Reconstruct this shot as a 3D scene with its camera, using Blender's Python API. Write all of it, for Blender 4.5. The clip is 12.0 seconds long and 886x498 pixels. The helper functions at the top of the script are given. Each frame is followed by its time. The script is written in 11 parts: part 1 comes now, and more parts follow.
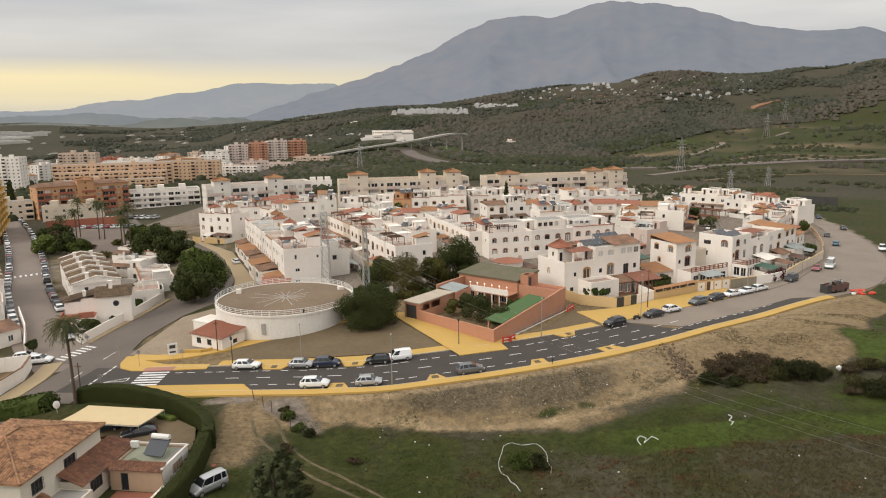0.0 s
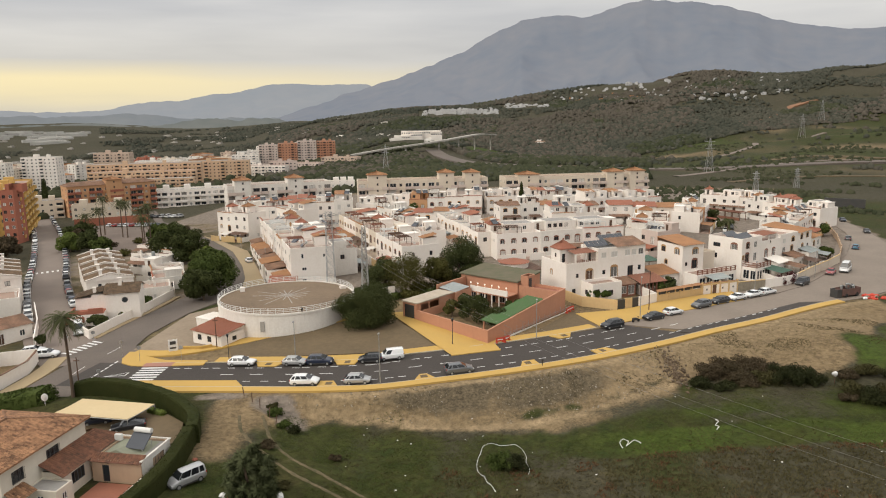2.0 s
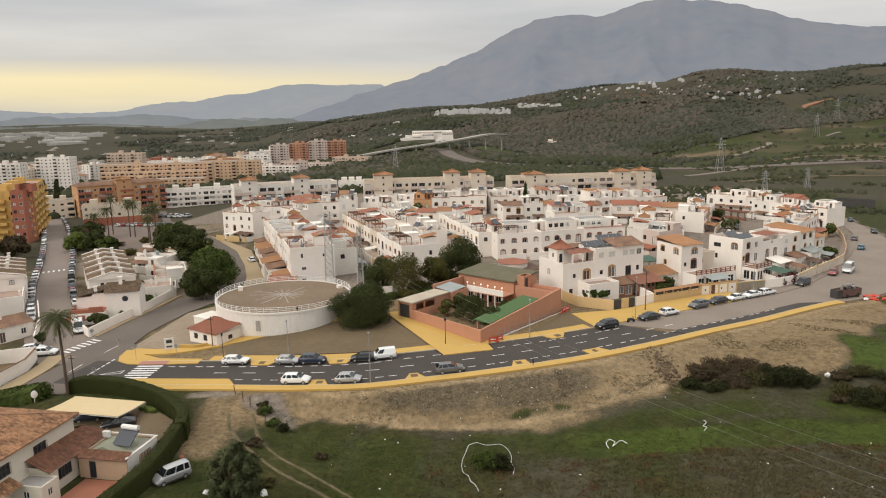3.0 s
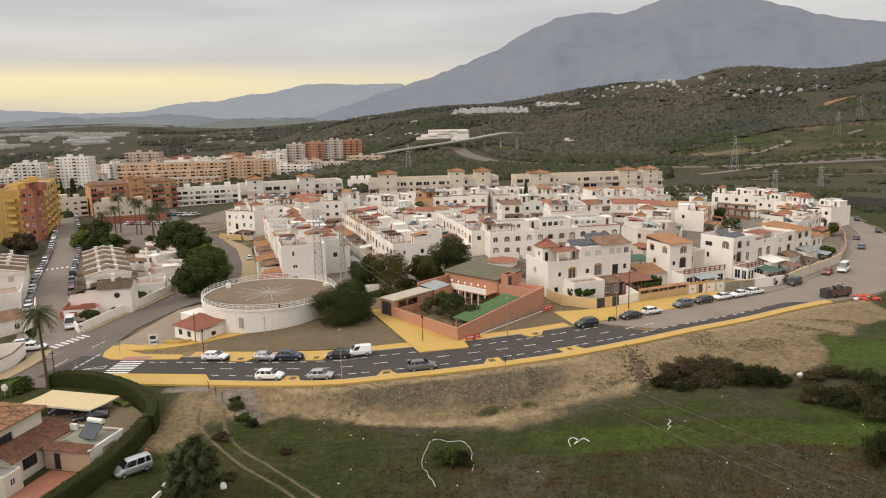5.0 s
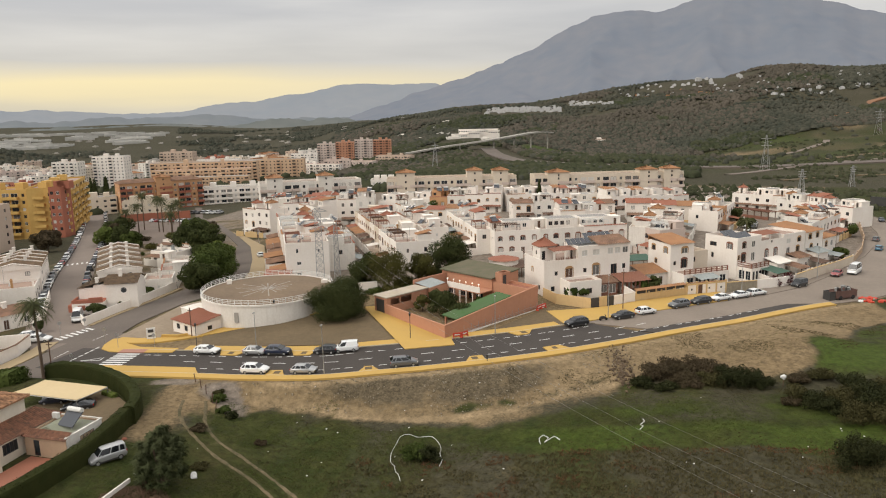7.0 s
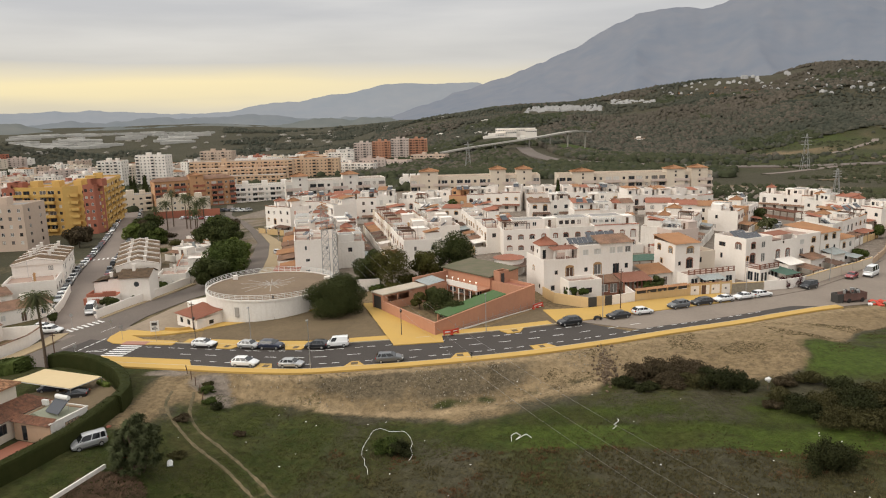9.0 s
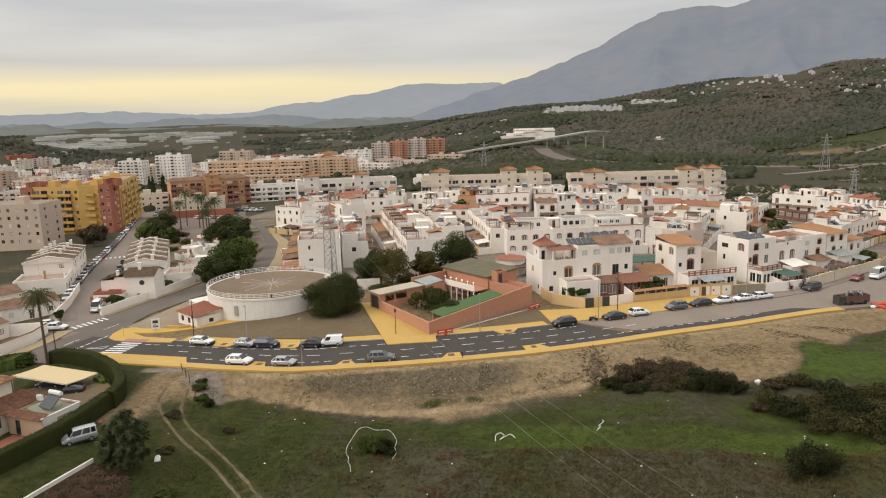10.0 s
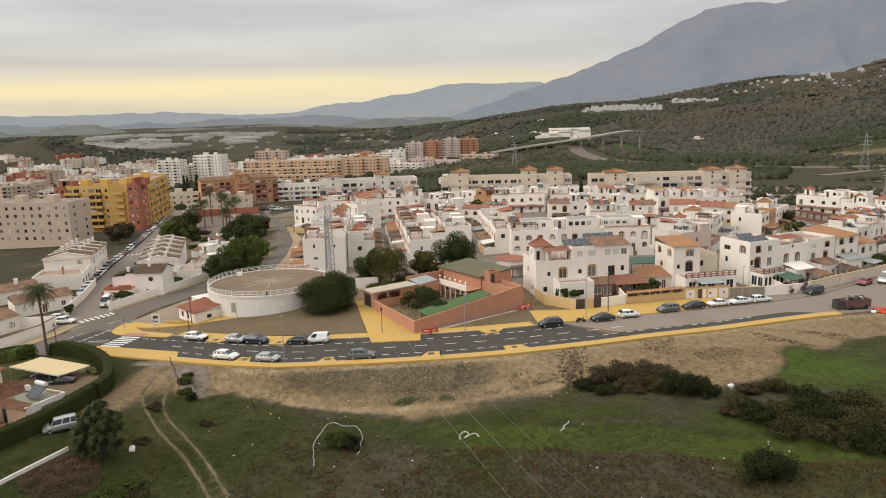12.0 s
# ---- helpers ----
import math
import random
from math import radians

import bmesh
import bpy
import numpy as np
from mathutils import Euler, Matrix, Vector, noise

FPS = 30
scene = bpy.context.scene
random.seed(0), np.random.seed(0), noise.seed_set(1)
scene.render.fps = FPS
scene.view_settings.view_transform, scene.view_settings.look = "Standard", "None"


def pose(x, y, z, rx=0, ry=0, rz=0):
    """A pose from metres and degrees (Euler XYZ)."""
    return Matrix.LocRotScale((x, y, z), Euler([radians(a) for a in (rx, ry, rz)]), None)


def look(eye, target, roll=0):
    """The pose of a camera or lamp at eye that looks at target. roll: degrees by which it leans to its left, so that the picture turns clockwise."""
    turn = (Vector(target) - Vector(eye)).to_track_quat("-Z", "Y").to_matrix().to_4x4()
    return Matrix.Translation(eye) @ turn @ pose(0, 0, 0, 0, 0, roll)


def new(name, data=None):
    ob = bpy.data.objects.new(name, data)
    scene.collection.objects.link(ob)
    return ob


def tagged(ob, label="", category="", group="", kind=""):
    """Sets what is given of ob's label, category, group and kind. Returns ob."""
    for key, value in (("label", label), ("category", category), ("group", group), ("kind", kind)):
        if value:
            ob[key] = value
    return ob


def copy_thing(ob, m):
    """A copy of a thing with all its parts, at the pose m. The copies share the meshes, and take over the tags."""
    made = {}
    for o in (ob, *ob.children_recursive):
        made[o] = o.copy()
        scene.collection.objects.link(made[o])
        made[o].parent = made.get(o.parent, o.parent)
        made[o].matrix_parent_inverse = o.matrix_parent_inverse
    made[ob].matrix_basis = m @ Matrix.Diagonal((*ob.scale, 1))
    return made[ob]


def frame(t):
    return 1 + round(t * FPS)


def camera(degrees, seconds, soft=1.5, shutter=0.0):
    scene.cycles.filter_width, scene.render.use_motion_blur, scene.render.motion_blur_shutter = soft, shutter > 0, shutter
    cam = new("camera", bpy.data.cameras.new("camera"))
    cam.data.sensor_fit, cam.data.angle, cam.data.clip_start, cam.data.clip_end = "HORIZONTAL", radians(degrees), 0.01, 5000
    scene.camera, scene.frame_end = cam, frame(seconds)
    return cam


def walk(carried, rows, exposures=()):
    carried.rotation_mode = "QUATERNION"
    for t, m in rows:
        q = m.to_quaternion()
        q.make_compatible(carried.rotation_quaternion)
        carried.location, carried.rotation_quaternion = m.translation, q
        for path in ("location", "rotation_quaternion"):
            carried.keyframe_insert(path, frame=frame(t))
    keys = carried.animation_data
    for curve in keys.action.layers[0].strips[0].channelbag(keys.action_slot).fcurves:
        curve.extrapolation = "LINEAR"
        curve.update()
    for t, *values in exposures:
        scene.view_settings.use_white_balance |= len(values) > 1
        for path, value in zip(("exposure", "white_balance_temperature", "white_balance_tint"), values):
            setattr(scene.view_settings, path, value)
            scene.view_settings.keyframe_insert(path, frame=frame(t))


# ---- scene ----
# ---- the camera and its walk ----
cam = camera(63.9, 12.0, soft=1.1)
METRES, EYE, TILT, LEAN, TURN = 50.0, 40.0, -10.8, 0.8, 0.0
ROWS = [
    (0.0, 0.0, 0.0, 0.0, -0.0, 0.0, 0.0),
    (0.5, 0.0316, -0.0022, -0.0, 0.59, 0.0, -0.15),
    (1.0, 0.0654, -0.0044, 0.0, 1.24, 0.0, -0.3),
    (1.5, 0.0968, -0.0058, 0.0001, 1.9, 0.01, -0.39),
    (2.0, 0.1319, -0.0071, 0.0003, 2.61, 0.02, -0.44),
    (2.5, 0.1657, -0.0082, 0.0005, 3.17, 0.01, -0.48),
    (3.0, 0.2035, -0.0088, 0.0006, 3.7, 0.0, -0.52),
    (5.0, 0.3567, -0.0108, -0.0008, 5.39, -0.1, -0.64),
    (5.5, 0.3952, -0.0104, -0.0012, 5.83, -0.11, -0.7),
    (6.0, 0.4382, -0.0093, -0.0019, 6.58, -0.13, -0.8),
    (6.5, 0.4789, -0.0077, -0.0034, 7.38, -0.15, -0.91),
    (7.0, 0.5246, -0.0055, -0.0048, 8.25, -0.17, -1.05),
    (9.0, 0.7056, 0.0085, -0.0063, 11.66, -0.3, -1.51),
    (9.5, 0.7504, 0.0132, -0.0053, 12.47, -0.32, -1.61),
    (10.0, 0.8002, 0.019, -0.0036, 13.34, -0.34, -1.73),
    (10.5, 0.8467, 0.0252, -0.0014, 14.13, -0.35, -1.84),
    (11.0, 0.8977, 0.0322, 0.0004, 14.98, -0.38, -1.97),
    (11.5, 0.945, 0.0388, 0.0023, 15.77, -0.43, -2.06),
    (12.0, 0.9962, 0.0475, 0.0041, 16.62, -0.48, -2.18),
]
walk(cam, [(t, pose(0, 0, EYE, TILT, LEAN, TURN) @ pose(METRES * x, METRES * y, METRES * z, 90 + pitch, roll, yaw)) for t, x, y, z, yaw, pitch, roll in ROWS])


# ---- sky, sun, exposure ----
SUN_AZ, SUN_EL = -125.0, 36.0         # the veiled sun, behind and to the left: degrees from +y, to the right; and up
GAP_AZ = -38.0                        # the bright gap under the cloud deck
world = bpy.data.worlds.new("overcast_sky")
scene.world = world
world.use_nodes = True
wn, wl = world.node_tree.nodes, world.node_tree.links
wn.clear()
w_out = wn.new("ShaderNodeOutputWorld")
w_bg = wn.new("ShaderNodeBackground")
w_sky = wn.new("ShaderNodeTexSky")
w_sky.sky_type = "NISHITA"
w_sky.sun_disc = False
w_sky.sun_elevation = radians(SUN_EL)
w_sky.sun_rotation = radians(SUN_AZ)
w_sky.air_density, w_sky.dust_density, w_sky.ozone_density = 1.0, 3.0, 1.0
w_tc = wn.new("ShaderNodeTexCoord")
w_sep = wn.new("ShaderNodeSeparateXYZ")
wl.new(w_tc.outputs["Generated"], w_sep.inputs[0])


def w_math(op, a, b=0.0, clamp=False):
    n = wn.new("ShaderNodeMath")
    n.operation, n.use_clamp = op, clamp
    for i, v in enumerate((a, b)):
        if isinstance(v, (int, float)):
            n.inputs[i].default_value = v
        else:
            wl.new(v, n.inputs[i])
    return n.outputs[0]


# Cloud deck: grey-white sheets, drawn out along the horizon.
w_map = wn.new("ShaderNodeMapping")
w_map.inputs["Scale"].default_value = (1.6, 1.6, 14.0)
wl.new(w_tc.outputs["Generated"], w_map.inputs[0])
w_noise = wn.new("ShaderNodeTexNoise")
w_noise.inputs["Scale"].default_value = 1.7
w_noise.inputs["Detail"].default_value = 6.0
w_noise.inputs["Roughness"].default_value = 0.48
wl.new(w_map.outputs[0], w_noise.inputs["Vector"])
w_cloud = wn.new("ShaderNodeValToRGB")
w_cloud.color_ramp.elements[0].position, w_cloud.color_ramp.elements[0].color = 0.32, (0.555, 0.555, 0.56, 1)
w_cloud.color_ramp.elements[1].position, w_cloud.color_ramp.elements[1].color = 0.68, (0.72, 0.705, 0.68, 1)
wl.new(w_noise.outputs[0], w_cloud.inputs[0])
# The gap under the deck towards the low sun: a pale yellow band over the horizon.
w_band = wn.new("ShaderNodeValToRGB")
r = w_band.color_ramp
r.elements[0].position, r.elements[0].color = 0.0, (0.3, 0.3, 0.3, 1)
r.elements[1].position, r.elements[1].color = 0.13, (0, 0, 0, 1)
for p, c in ((0.018, 0.5), (0.036, 0.95), (0.048, 1.0), (0.06, 0.6), (0.074, 0.12)):
    e = r.elements.new(p)
    e.color = (c, c, c, 1)
w_wob = w_math("ADD", w_sep.outputs["Z"], w_math("MULTIPLY", w_math("SUBTRACT", w_noise.outputs[0], 0.5), 0.035))
wl.new(w_wob, w_band.inputs[0])
gap_x, gap_y = math.sin(radians(GAP_AZ)), math.cos(radians(GAP_AZ))
w_side = w_math("ADD", w_math("MULTIPLY", w_sep.outputs["X"], gap_x), w_math("MULTIPLY", w_sep.outputs["Y"], gap_y))
w_side = w_math("POWER", w_math("MULTIPLY", w_math("SUBTRACT", w_side, 0.62), 2.7, True), 1.3)
w_glow = w_math("MULTIPLY", w_band.outputs[0], w_side, True)
w_mix = wn.new("ShaderNodeMix")
w_mix.data_type = "RGBA"
wl.new(w_glow, w_mix.inputs[0])
wl.new(w_cloud.outputs[0], w_mix.inputs[6])
w_mix.inputs[7].default_value = (1.08, 0.92, 0.56, 1)
# A little of the clear sky's light above the deck comes through.
w_add = wn.new("ShaderNodeMix")
w_add.data_type, w_add.blend_type = "RGBA", "ADD"
w_add.inputs[0].default_value = 0.004
# An overcast dome is about three times as bright overhead as at the horizon.
w_dome = w_math("ADD", 0.86, w_math("MULTIPLY", w_math("MAXIMUM", w_sep.outputs["Z"], 0.0), 1.5))
w_up = wn.new("ShaderNodeVectorMath")
w_up.operation = "SCALE"
wl.new(w_mix.outputs[2], w_up.inputs[0])
wl.new(w_dome, w_up.inputs["Scale"])
wl.new(w_up.outputs[0], w_add.inputs[6])
wl.new(w_sky.outputs[0], w_add.inputs[7])
wl.new(w_add.outputs[2], w_bg.inputs["Color"])
w_bg.inputs["Strength"].default_value = 0.95
wl.new(w_bg.outputs[0], w_out.inputs["Surface"])

sun = new("sun", bpy.data.lights.new("sun", "SUN"))
sun.data.energy, sun.data.angle, sun.data.color = 1.7, radians(40), (1.0, 0.93, 0.82)
sun.matrix_world = look((0, 0, 400), (-400 * math.sin(radians(SUN_AZ)), -400 * math.cos(radians(SUN_AZ)), 400 - 400 * math.tan(radians(SUN_EL))))
scene.view_settings.exposure = 0.0


# ---- materials ----
def material(name, colour, rough=0.8, other=None, grain=6.0, stain=0.25, amount=0.5, bump=0.15, bump_scale=30.0, metal=0.0, streak=0.0, island=0.0, spec=0.3):
    """A surface of colour varied towards other at two scales (grain and stain, per metre), with fine relief; streak: rain marks down walls."""
    m = bpy.data.materials.new(name)
    m.use_nodes = True
    n, l = m.node_tree.nodes, m.node_tree.links
    b = n["Principled BSDF"]
    b.inputs["Roughness"].default_value, b.inputs["Metallic"].default_value = rough, metal
    b.inputs["Specular IOR Level"].default_value = spec
    other = other or tuple(c * 0.72 for c in colour)
    geo = n.new("ShaderNodeNewGeometry")

    def tex(scale, detail=4.0, vec=None):
        t = n.new("ShaderNodeTexNoise")
        t.inputs["Scale"].default_value, t.inputs["Detail"].default_value = scale, detail
        l.new(vec or geo.outputs["Position"], t.inputs["Vector"])
        return t.outputs[0]

    def ramp(v, a, c):
        t = n.new("ShaderNodeMapRange")
        t.inputs[1].default_value, t.inputs[2].default_value = a, c
        l.new(v, t.inputs[0])
        return t.outputs[0]

    def calc(op, a, c):
        t = n.new("ShaderNodeMath")
        t.operation = op
        for i, v in enumerate((a, c)):
            if isinstance(v, (int, float)):
                t.inputs[i].default_value = v
            else:
                l.new(v, t.inputs[i])
        return t.outputs[0]

    f = calc("ADD", calc("MULTIPLY", ramp(tex(grain), 0.3, 0.7), 0.45), calc("MULTIPLY", ramp(tex(stain), 0.32, 0.68), 0.55))
    if streak:
        mp = n.new("ShaderNodeMapping")
        mp.inputs["Scale"].default_value = (3.0, 3.0, 0.22)
        l.new(geo.outputs["Position"], mp.inputs[0])
        f = calc("ADD", f, calc("MULTIPLY", ramp(tex(1.0, 5.0, mp.outputs[0]), 0.52, 0.75), streak))
    f = calc("MULTIPLY", f, amount)
    if island:
        info = n.new("ShaderNodeObjectInfo")
        f = calc("ADD", f, calc("MULTIPLY", calc("SUBTRACT", calc("FRACT", calc("ADD", info.outputs["Random"], geo.outputs["Random Per Island"]), 0), 0.5), island))
    mix = n.new("ShaderNodeMix")
    mix.data_type = "RGBA"
    l.new(f, mix.inputs[0])
    mix.inputs[6].default_value, mix.inputs[7].default_value = (*colour, 1), (*other, 1)
    l.new(mix.outputs[2], b.inputs["Base Color"])
    if bump:
        bp = n.new("ShaderNodeBump")
        bp.inputs["Strength"].default_value, bp.inputs["Distance"].default_value = bump, 0.05
        l.new(tex(bump_scale, 3.0), bp.inputs["Height"])
        l.new(bp.outputs[0], b.inputs["Normal"])
    return m


def glass(name, colour=(0.02, 0.025, 0.03), rough=0.08):
    m = bpy.data.materials.new(name)
    m.use_nodes = True
    b = m.node_tree.nodes["Principled BSDF"]
    b.inputs["Base Color"].default_value = (*colour, 1)
    b.inputs["Roughness"].default_value, b.inputs["Specular IOR Level"].default_value = rough, 0.6
    return m


WHITE = material("white_render", (0.84, 0.785, 0.722), 0.9, (0.58, 0.485, 0.395), 2.5, 0.18, 0.38, 0.1, 20, streak=0.3)
WHITE_B = material("old_white_render", (0.78, 0.74, 0.68), 0.9, (0.47, 0.41, 0.34), 2.5, 0.2, 0.45, 0.1, 20, streak=0.45)
CREAM = material("cream_render", (0.66, 0.57, 0.46), 0.9, (0.50, 0.42, 0.33), 2.0, 0.15, 0.5, 0.1, 20, streak=0.3)
PINK = material("pinkish_render", (0.58, 0.48, 0.42), 0.9, (0.46, 0.36, 0.31), 2.0, 0.15, 0.5, 0.1, 20, streak=0.3)
BEIGE = material("beige_render", (0.54, 0.42, 0.33), 0.9, (0.42, 0.32, 0.25), 1.0, 0.1, 0.5, 0.1, 20, streak=0.25)
YELLOW = material("yellow_render", (0.60, 0.39, 0.13), 0.9, (0.47, 0.27, 0.07), 1.0, 0.1, 0.5, 0.1, 20, streak=0.25)
ORANGE = material("orange_render", (0.55, 0.31, 0.16), 0.9, (0.43, 0.24, 0.13), 1.0, 0.1, 0.5, 0.1, 20, streak=0.25)
BRICK = material("brick_red_render", (0.36, 0.13, 0.08), 0.9, (0.27, 0.10, 0.07), 1.5, 0.15, 0.5, 0.1, 20)
OCHRE_WALL = material("ochre_garden_wall", (0.62, 0.44, 0.22), 0.9, (0.48, 0.33, 0.17), 2.0, 0.2, 0.6, 0.12, 20, streak=0.4)
SALMON = material("salmon_render", (0.49, 0.245, 0.15), 0.9, (0.38, 0.19, 0.12), 1.5, 0.2, 0.55, 0.1, 20, streak=0.4)
TILE = material("clay_roof_tile", (0.365, 0.188, 0.090), 0.85, (0.22, 0.115, 0.062), 5.0, 0.4, 0.8, 0.3, 12)
TILE_RED = material("red_clay_roof_tile", (0.33, 0.132, 0.082), 0.85, (0.23, 0.10, 0.065), 5.0, 0.4, 0.7, 0.3, 12)
TILE_OLD = material("weathered_roof_tile", (0.29, 0.165, 0.105), 0.9, (0.10, 0.064, 0.045), 3.2, 0.5, 1.0, 0.4, 10)
TILE_LEAN = material("red_brown_lean_to_tile", (0.25, 0.115, 0.068), 0.9, (0.085, 0.048, 0.034), 3.0, 0.6, 0.85, 0.3, 12, island=0.6)
TILE_VILLA = material("mottled_villa_tile", (0.40, 0.215, 0.115), 0.9, (0.11, 0.06, 0.036), 3.0, 0.6, 0.85, 0.3, 12, island=0.7)
# Whitewash toned down to grey: the haze over the hillside is in the colour.
VILLAGE = material("hazed_whitewash", (0.52, 0.51, 0.50), 0.95, (0.36, 0.35, 0.34), 0.2, 0.01, 0.6, 0.0)
TERRACE = material("terrace_paving", (0.38, 0.265, 0.205), 0.9, (0.28, 0.215, 0.18), 3.0, 0.3, 0.7, 0.1, 15)
ROOF_GREY = material("grey_flat_roof", (0.33, 0.31, 0.28), 0.95, (0.22, 0.21, 0.20), 2.0, 0.3, 0.7, 0.2, 10)
ROOF_GREEN = material("mossy_flat_roof", (0.15, 0.125, 0.085), 0.95, (0.095, 0.10, 0.055), 1.0, 0.3, 0.9, 0.2, 10)
TURF = material("green_turf", (0.06, 0.13, 0.04), 0.95, (0.09, 0.12, 0.06), 2.0, 0.4, 0.8, 0.4, 40)
ASPHALT = material("new_asphalt", (0.051, 0.043, 0.038), 0.92, (0.070, 0.060, 0.052), 8.0, 0.15, 0.8, 0.3, 60)
ASPHALT_OLD = material("worn_asphalt", (0.163, 0.131, 0.110), 0.95, (0.222, 0.180, 0.149), 3.0, 0.12, 0.9, 0.25, 50)
ASPHALT_MID = material("grey_street_asphalt", (0.112, 0.092, 0.078), 0.95, (0.156, 0.128, 0.107), 3.0, 0.12, 0.9, 0.25, 50)
DUST = material("pale_dusty_yard", (0.30, 0.235, 0.17), 0.98, (0.20, 0.155, 0.108), 1.2, 0.15, 0.9, 0.3, 12)
TAN = material("tan_render", (0.47, 0.335, 0.225), 0.9, (0.36, 0.26, 0.18), 1.5, 0.2, 0.5, 0.1, 20, streak=0.3)
CITY_TAN = material("orange_tan_render", (0.62, 0.43, 0.285), 0.9, (0.48, 0.33, 0.22), 1.0, 0.1, 0.5, 0.1, 20, streak=0.25)
PALE_SLAB = material("sun_bleached_screed", (0.50, 0.43, 0.34), 0.95, (0.36, 0.30, 0.23), 1.5, 0.3, 0.9, 0.2, 12)
PLAZA = material("dull_pink_paving", (0.19, 0.145, 0.118), 0.95, (0.125, 0.10, 0.083), 1.0, 0.1, 0.9, 0.2, 20)
TILE_LICHEN = material("lichened_roof_tile", (0.22, 0.145, 0.088), 0.95, (0.068, 0.050, 0.034), 2.2, 0.8, 1.0, 0.4, 10)
CONCRETE_ROAD = material("dusty_road", (0.255, 0.21, 0.17), 0.95, (0.19, 0.155, 0.125), 1.5, 0.1, 0.9, 0.2, 40)
PAVE = material("yellow_paving", (0.52, 0.328, 0.088), 0.9, (0.41, 0.27, 0.092), 3.0, 0.2, 0.6, 0.1, 40)
PAVE_DULL = material("faded_yellow_paving", (0.36, 0.27, 0.155), 0.92, (0.28, 0.22, 0.14), 3.0, 0.2, 0.7, 0.1, 40)
KERB = material("kerb_stone", (0.50, 0.43, 0.30), 0.9, (0.38, 0.33, 0.26), 5.0, 0.4, 0.6, 0.1, 40)
PAINT = material("road_paint", (0.74, 0.73, 0.70), 0.8, (0.45, 0.44, 0.42), 6.0, 0.6, 0.5, 0.05, 40)
RED_PAVE = material("red_tactile_paving", (0.38, 0.19, 0.14), 0.9, (0.30, 0.16, 0.12), 4.0, 0.3, 0.6, 0.1, 40)
CONCRETE = material("grey_concrete", (0.40, 0.37, 0.33), 0.95, (0.27, 0.25, 0.22), 2.0, 0.25, 0.8, 0.2, 20)
TANK_ROOF = material("gravelly_tank_roof", (0.225, 0.160, 0.105), 0.95, (0.125, 0.092, 0.062), 1.5, 0.12, 0.9, 0.4, 20)
DIRT = material("bare_dirt", (0.160, 0.115, 0.066), 0.98, (0.100, 0.075, 0.044), 1.2, 0.12, 0.9, 0.4, 12)
STONE = material("dry_stone", (0.35, 0.30, 0.225), 0.95, (0.13, 0.105, 0.072), 3.0, 0.5, 0.8, 0.5, 8, island=0.9)
STEEL = material("galvanised_steel", (0.42, 0.42, 0.41), 0.5, (0.28, 0.26, 0.24), 5.0, 0.5, 0.6, 0.0, metal=0.6)
DARK_METAL = material("dark_painted_metal", (0.045, 0.045, 0.045), 0.5, (0.08, 0.07, 0.06), 6.0, 0.6, 0.6, 0.0)
WHITE_METAL = material("white_painted_metal", (0.72, 0.71, 0.68), 0.5, (0.5, 0.47, 0.42), 6.0, 0.6, 0.5, 0.0)
BROWN_WOOD = material("brown_painted_wood", (0.13, 0.07, 0.045), 0.7, (0.07, 0.045, 0.03), 8.0, 1.0, 0.7, 0.1, 30)
TRIM = material("ochre_trim", (0.45, 0.27, 0.12), 0.85, (0.34, 0.20, 0.10), 4.0, 0.5, 0.6, 0.1, 30)
TRIM_RED = material("brick_trim", (0.245, 0.108, 0.07), 0.85, (0.165, 0.078, 0.054), 4.0, 0.5, 0.6, 0.1, 30)
CANVAS = material("sand_canvas", (0.60, 0.47, 0.275), 0.9, (0.48, 0.37, 0.21), 2.0, 0.3, 0.4, 0.05, 40)
GREEN_CANVAS = material("green_canvas", (0.07, 0.12, 0.09), 0.9, None, 2.0, 0.3, 0.5, 0.05, 40)
SHEET = material("fibre_cement_sheet", (0.33, 0.35, 0.34), 0.85, (0.22, 0.24, 0.23), 2.0, 0.3, 0.8, 0.15, 12)
BARK = material("bark", (0.13, 0.09, 0.06), 0.95, (0.07, 0.05, 0.04), 5.0, 0.7, 0.8, 0.5, 12)
RUBBER = material("tyre_rubber", (0.02, 0.02, 0.02), 0.8, (0.035, 0.033, 0.03), 8.0, 1.0, 0.6, 0.0)
RED_PLASTIC = material("red_plastic", (0.55, 0.06, 0.03), 0.5, (0.40, 0.06, 0.04), 5.0, 0.8, 0.5, 0.0)
WHITE_PLASTIC = material("white_plastic", (0.75, 0.74, 0.72), 0.5, (0.6, 0.58, 0.55), 5.0, 0.8, 0.5, 0.0)
GLASS = glass("window_glass")
CURTAINED = glass("curtained_glass", (0.16, 0.15, 0.14), 0.25)
SHUTTER = material("roller_shutter", (0.60, 0.57, 0.52), 0.7, (0.46, 0.43, 0.39), 3.0, 0.5, 0.6, 0.05, 30)
SOLAR = glass("solar_glass", (0.042, 0.046, 0.055), 0.25)


def leaf_material(name, colour, other, grain=0.6):
    m = material(name, colour, 0.75, other, grain, 0.09, 0.9, 0.0, island=0.35, spec=0.2)
    b = m.node_tree.nodes["Principled BSDF"]
    b.inputs["Specular IOR Level"].default_value = 0.04
    return m


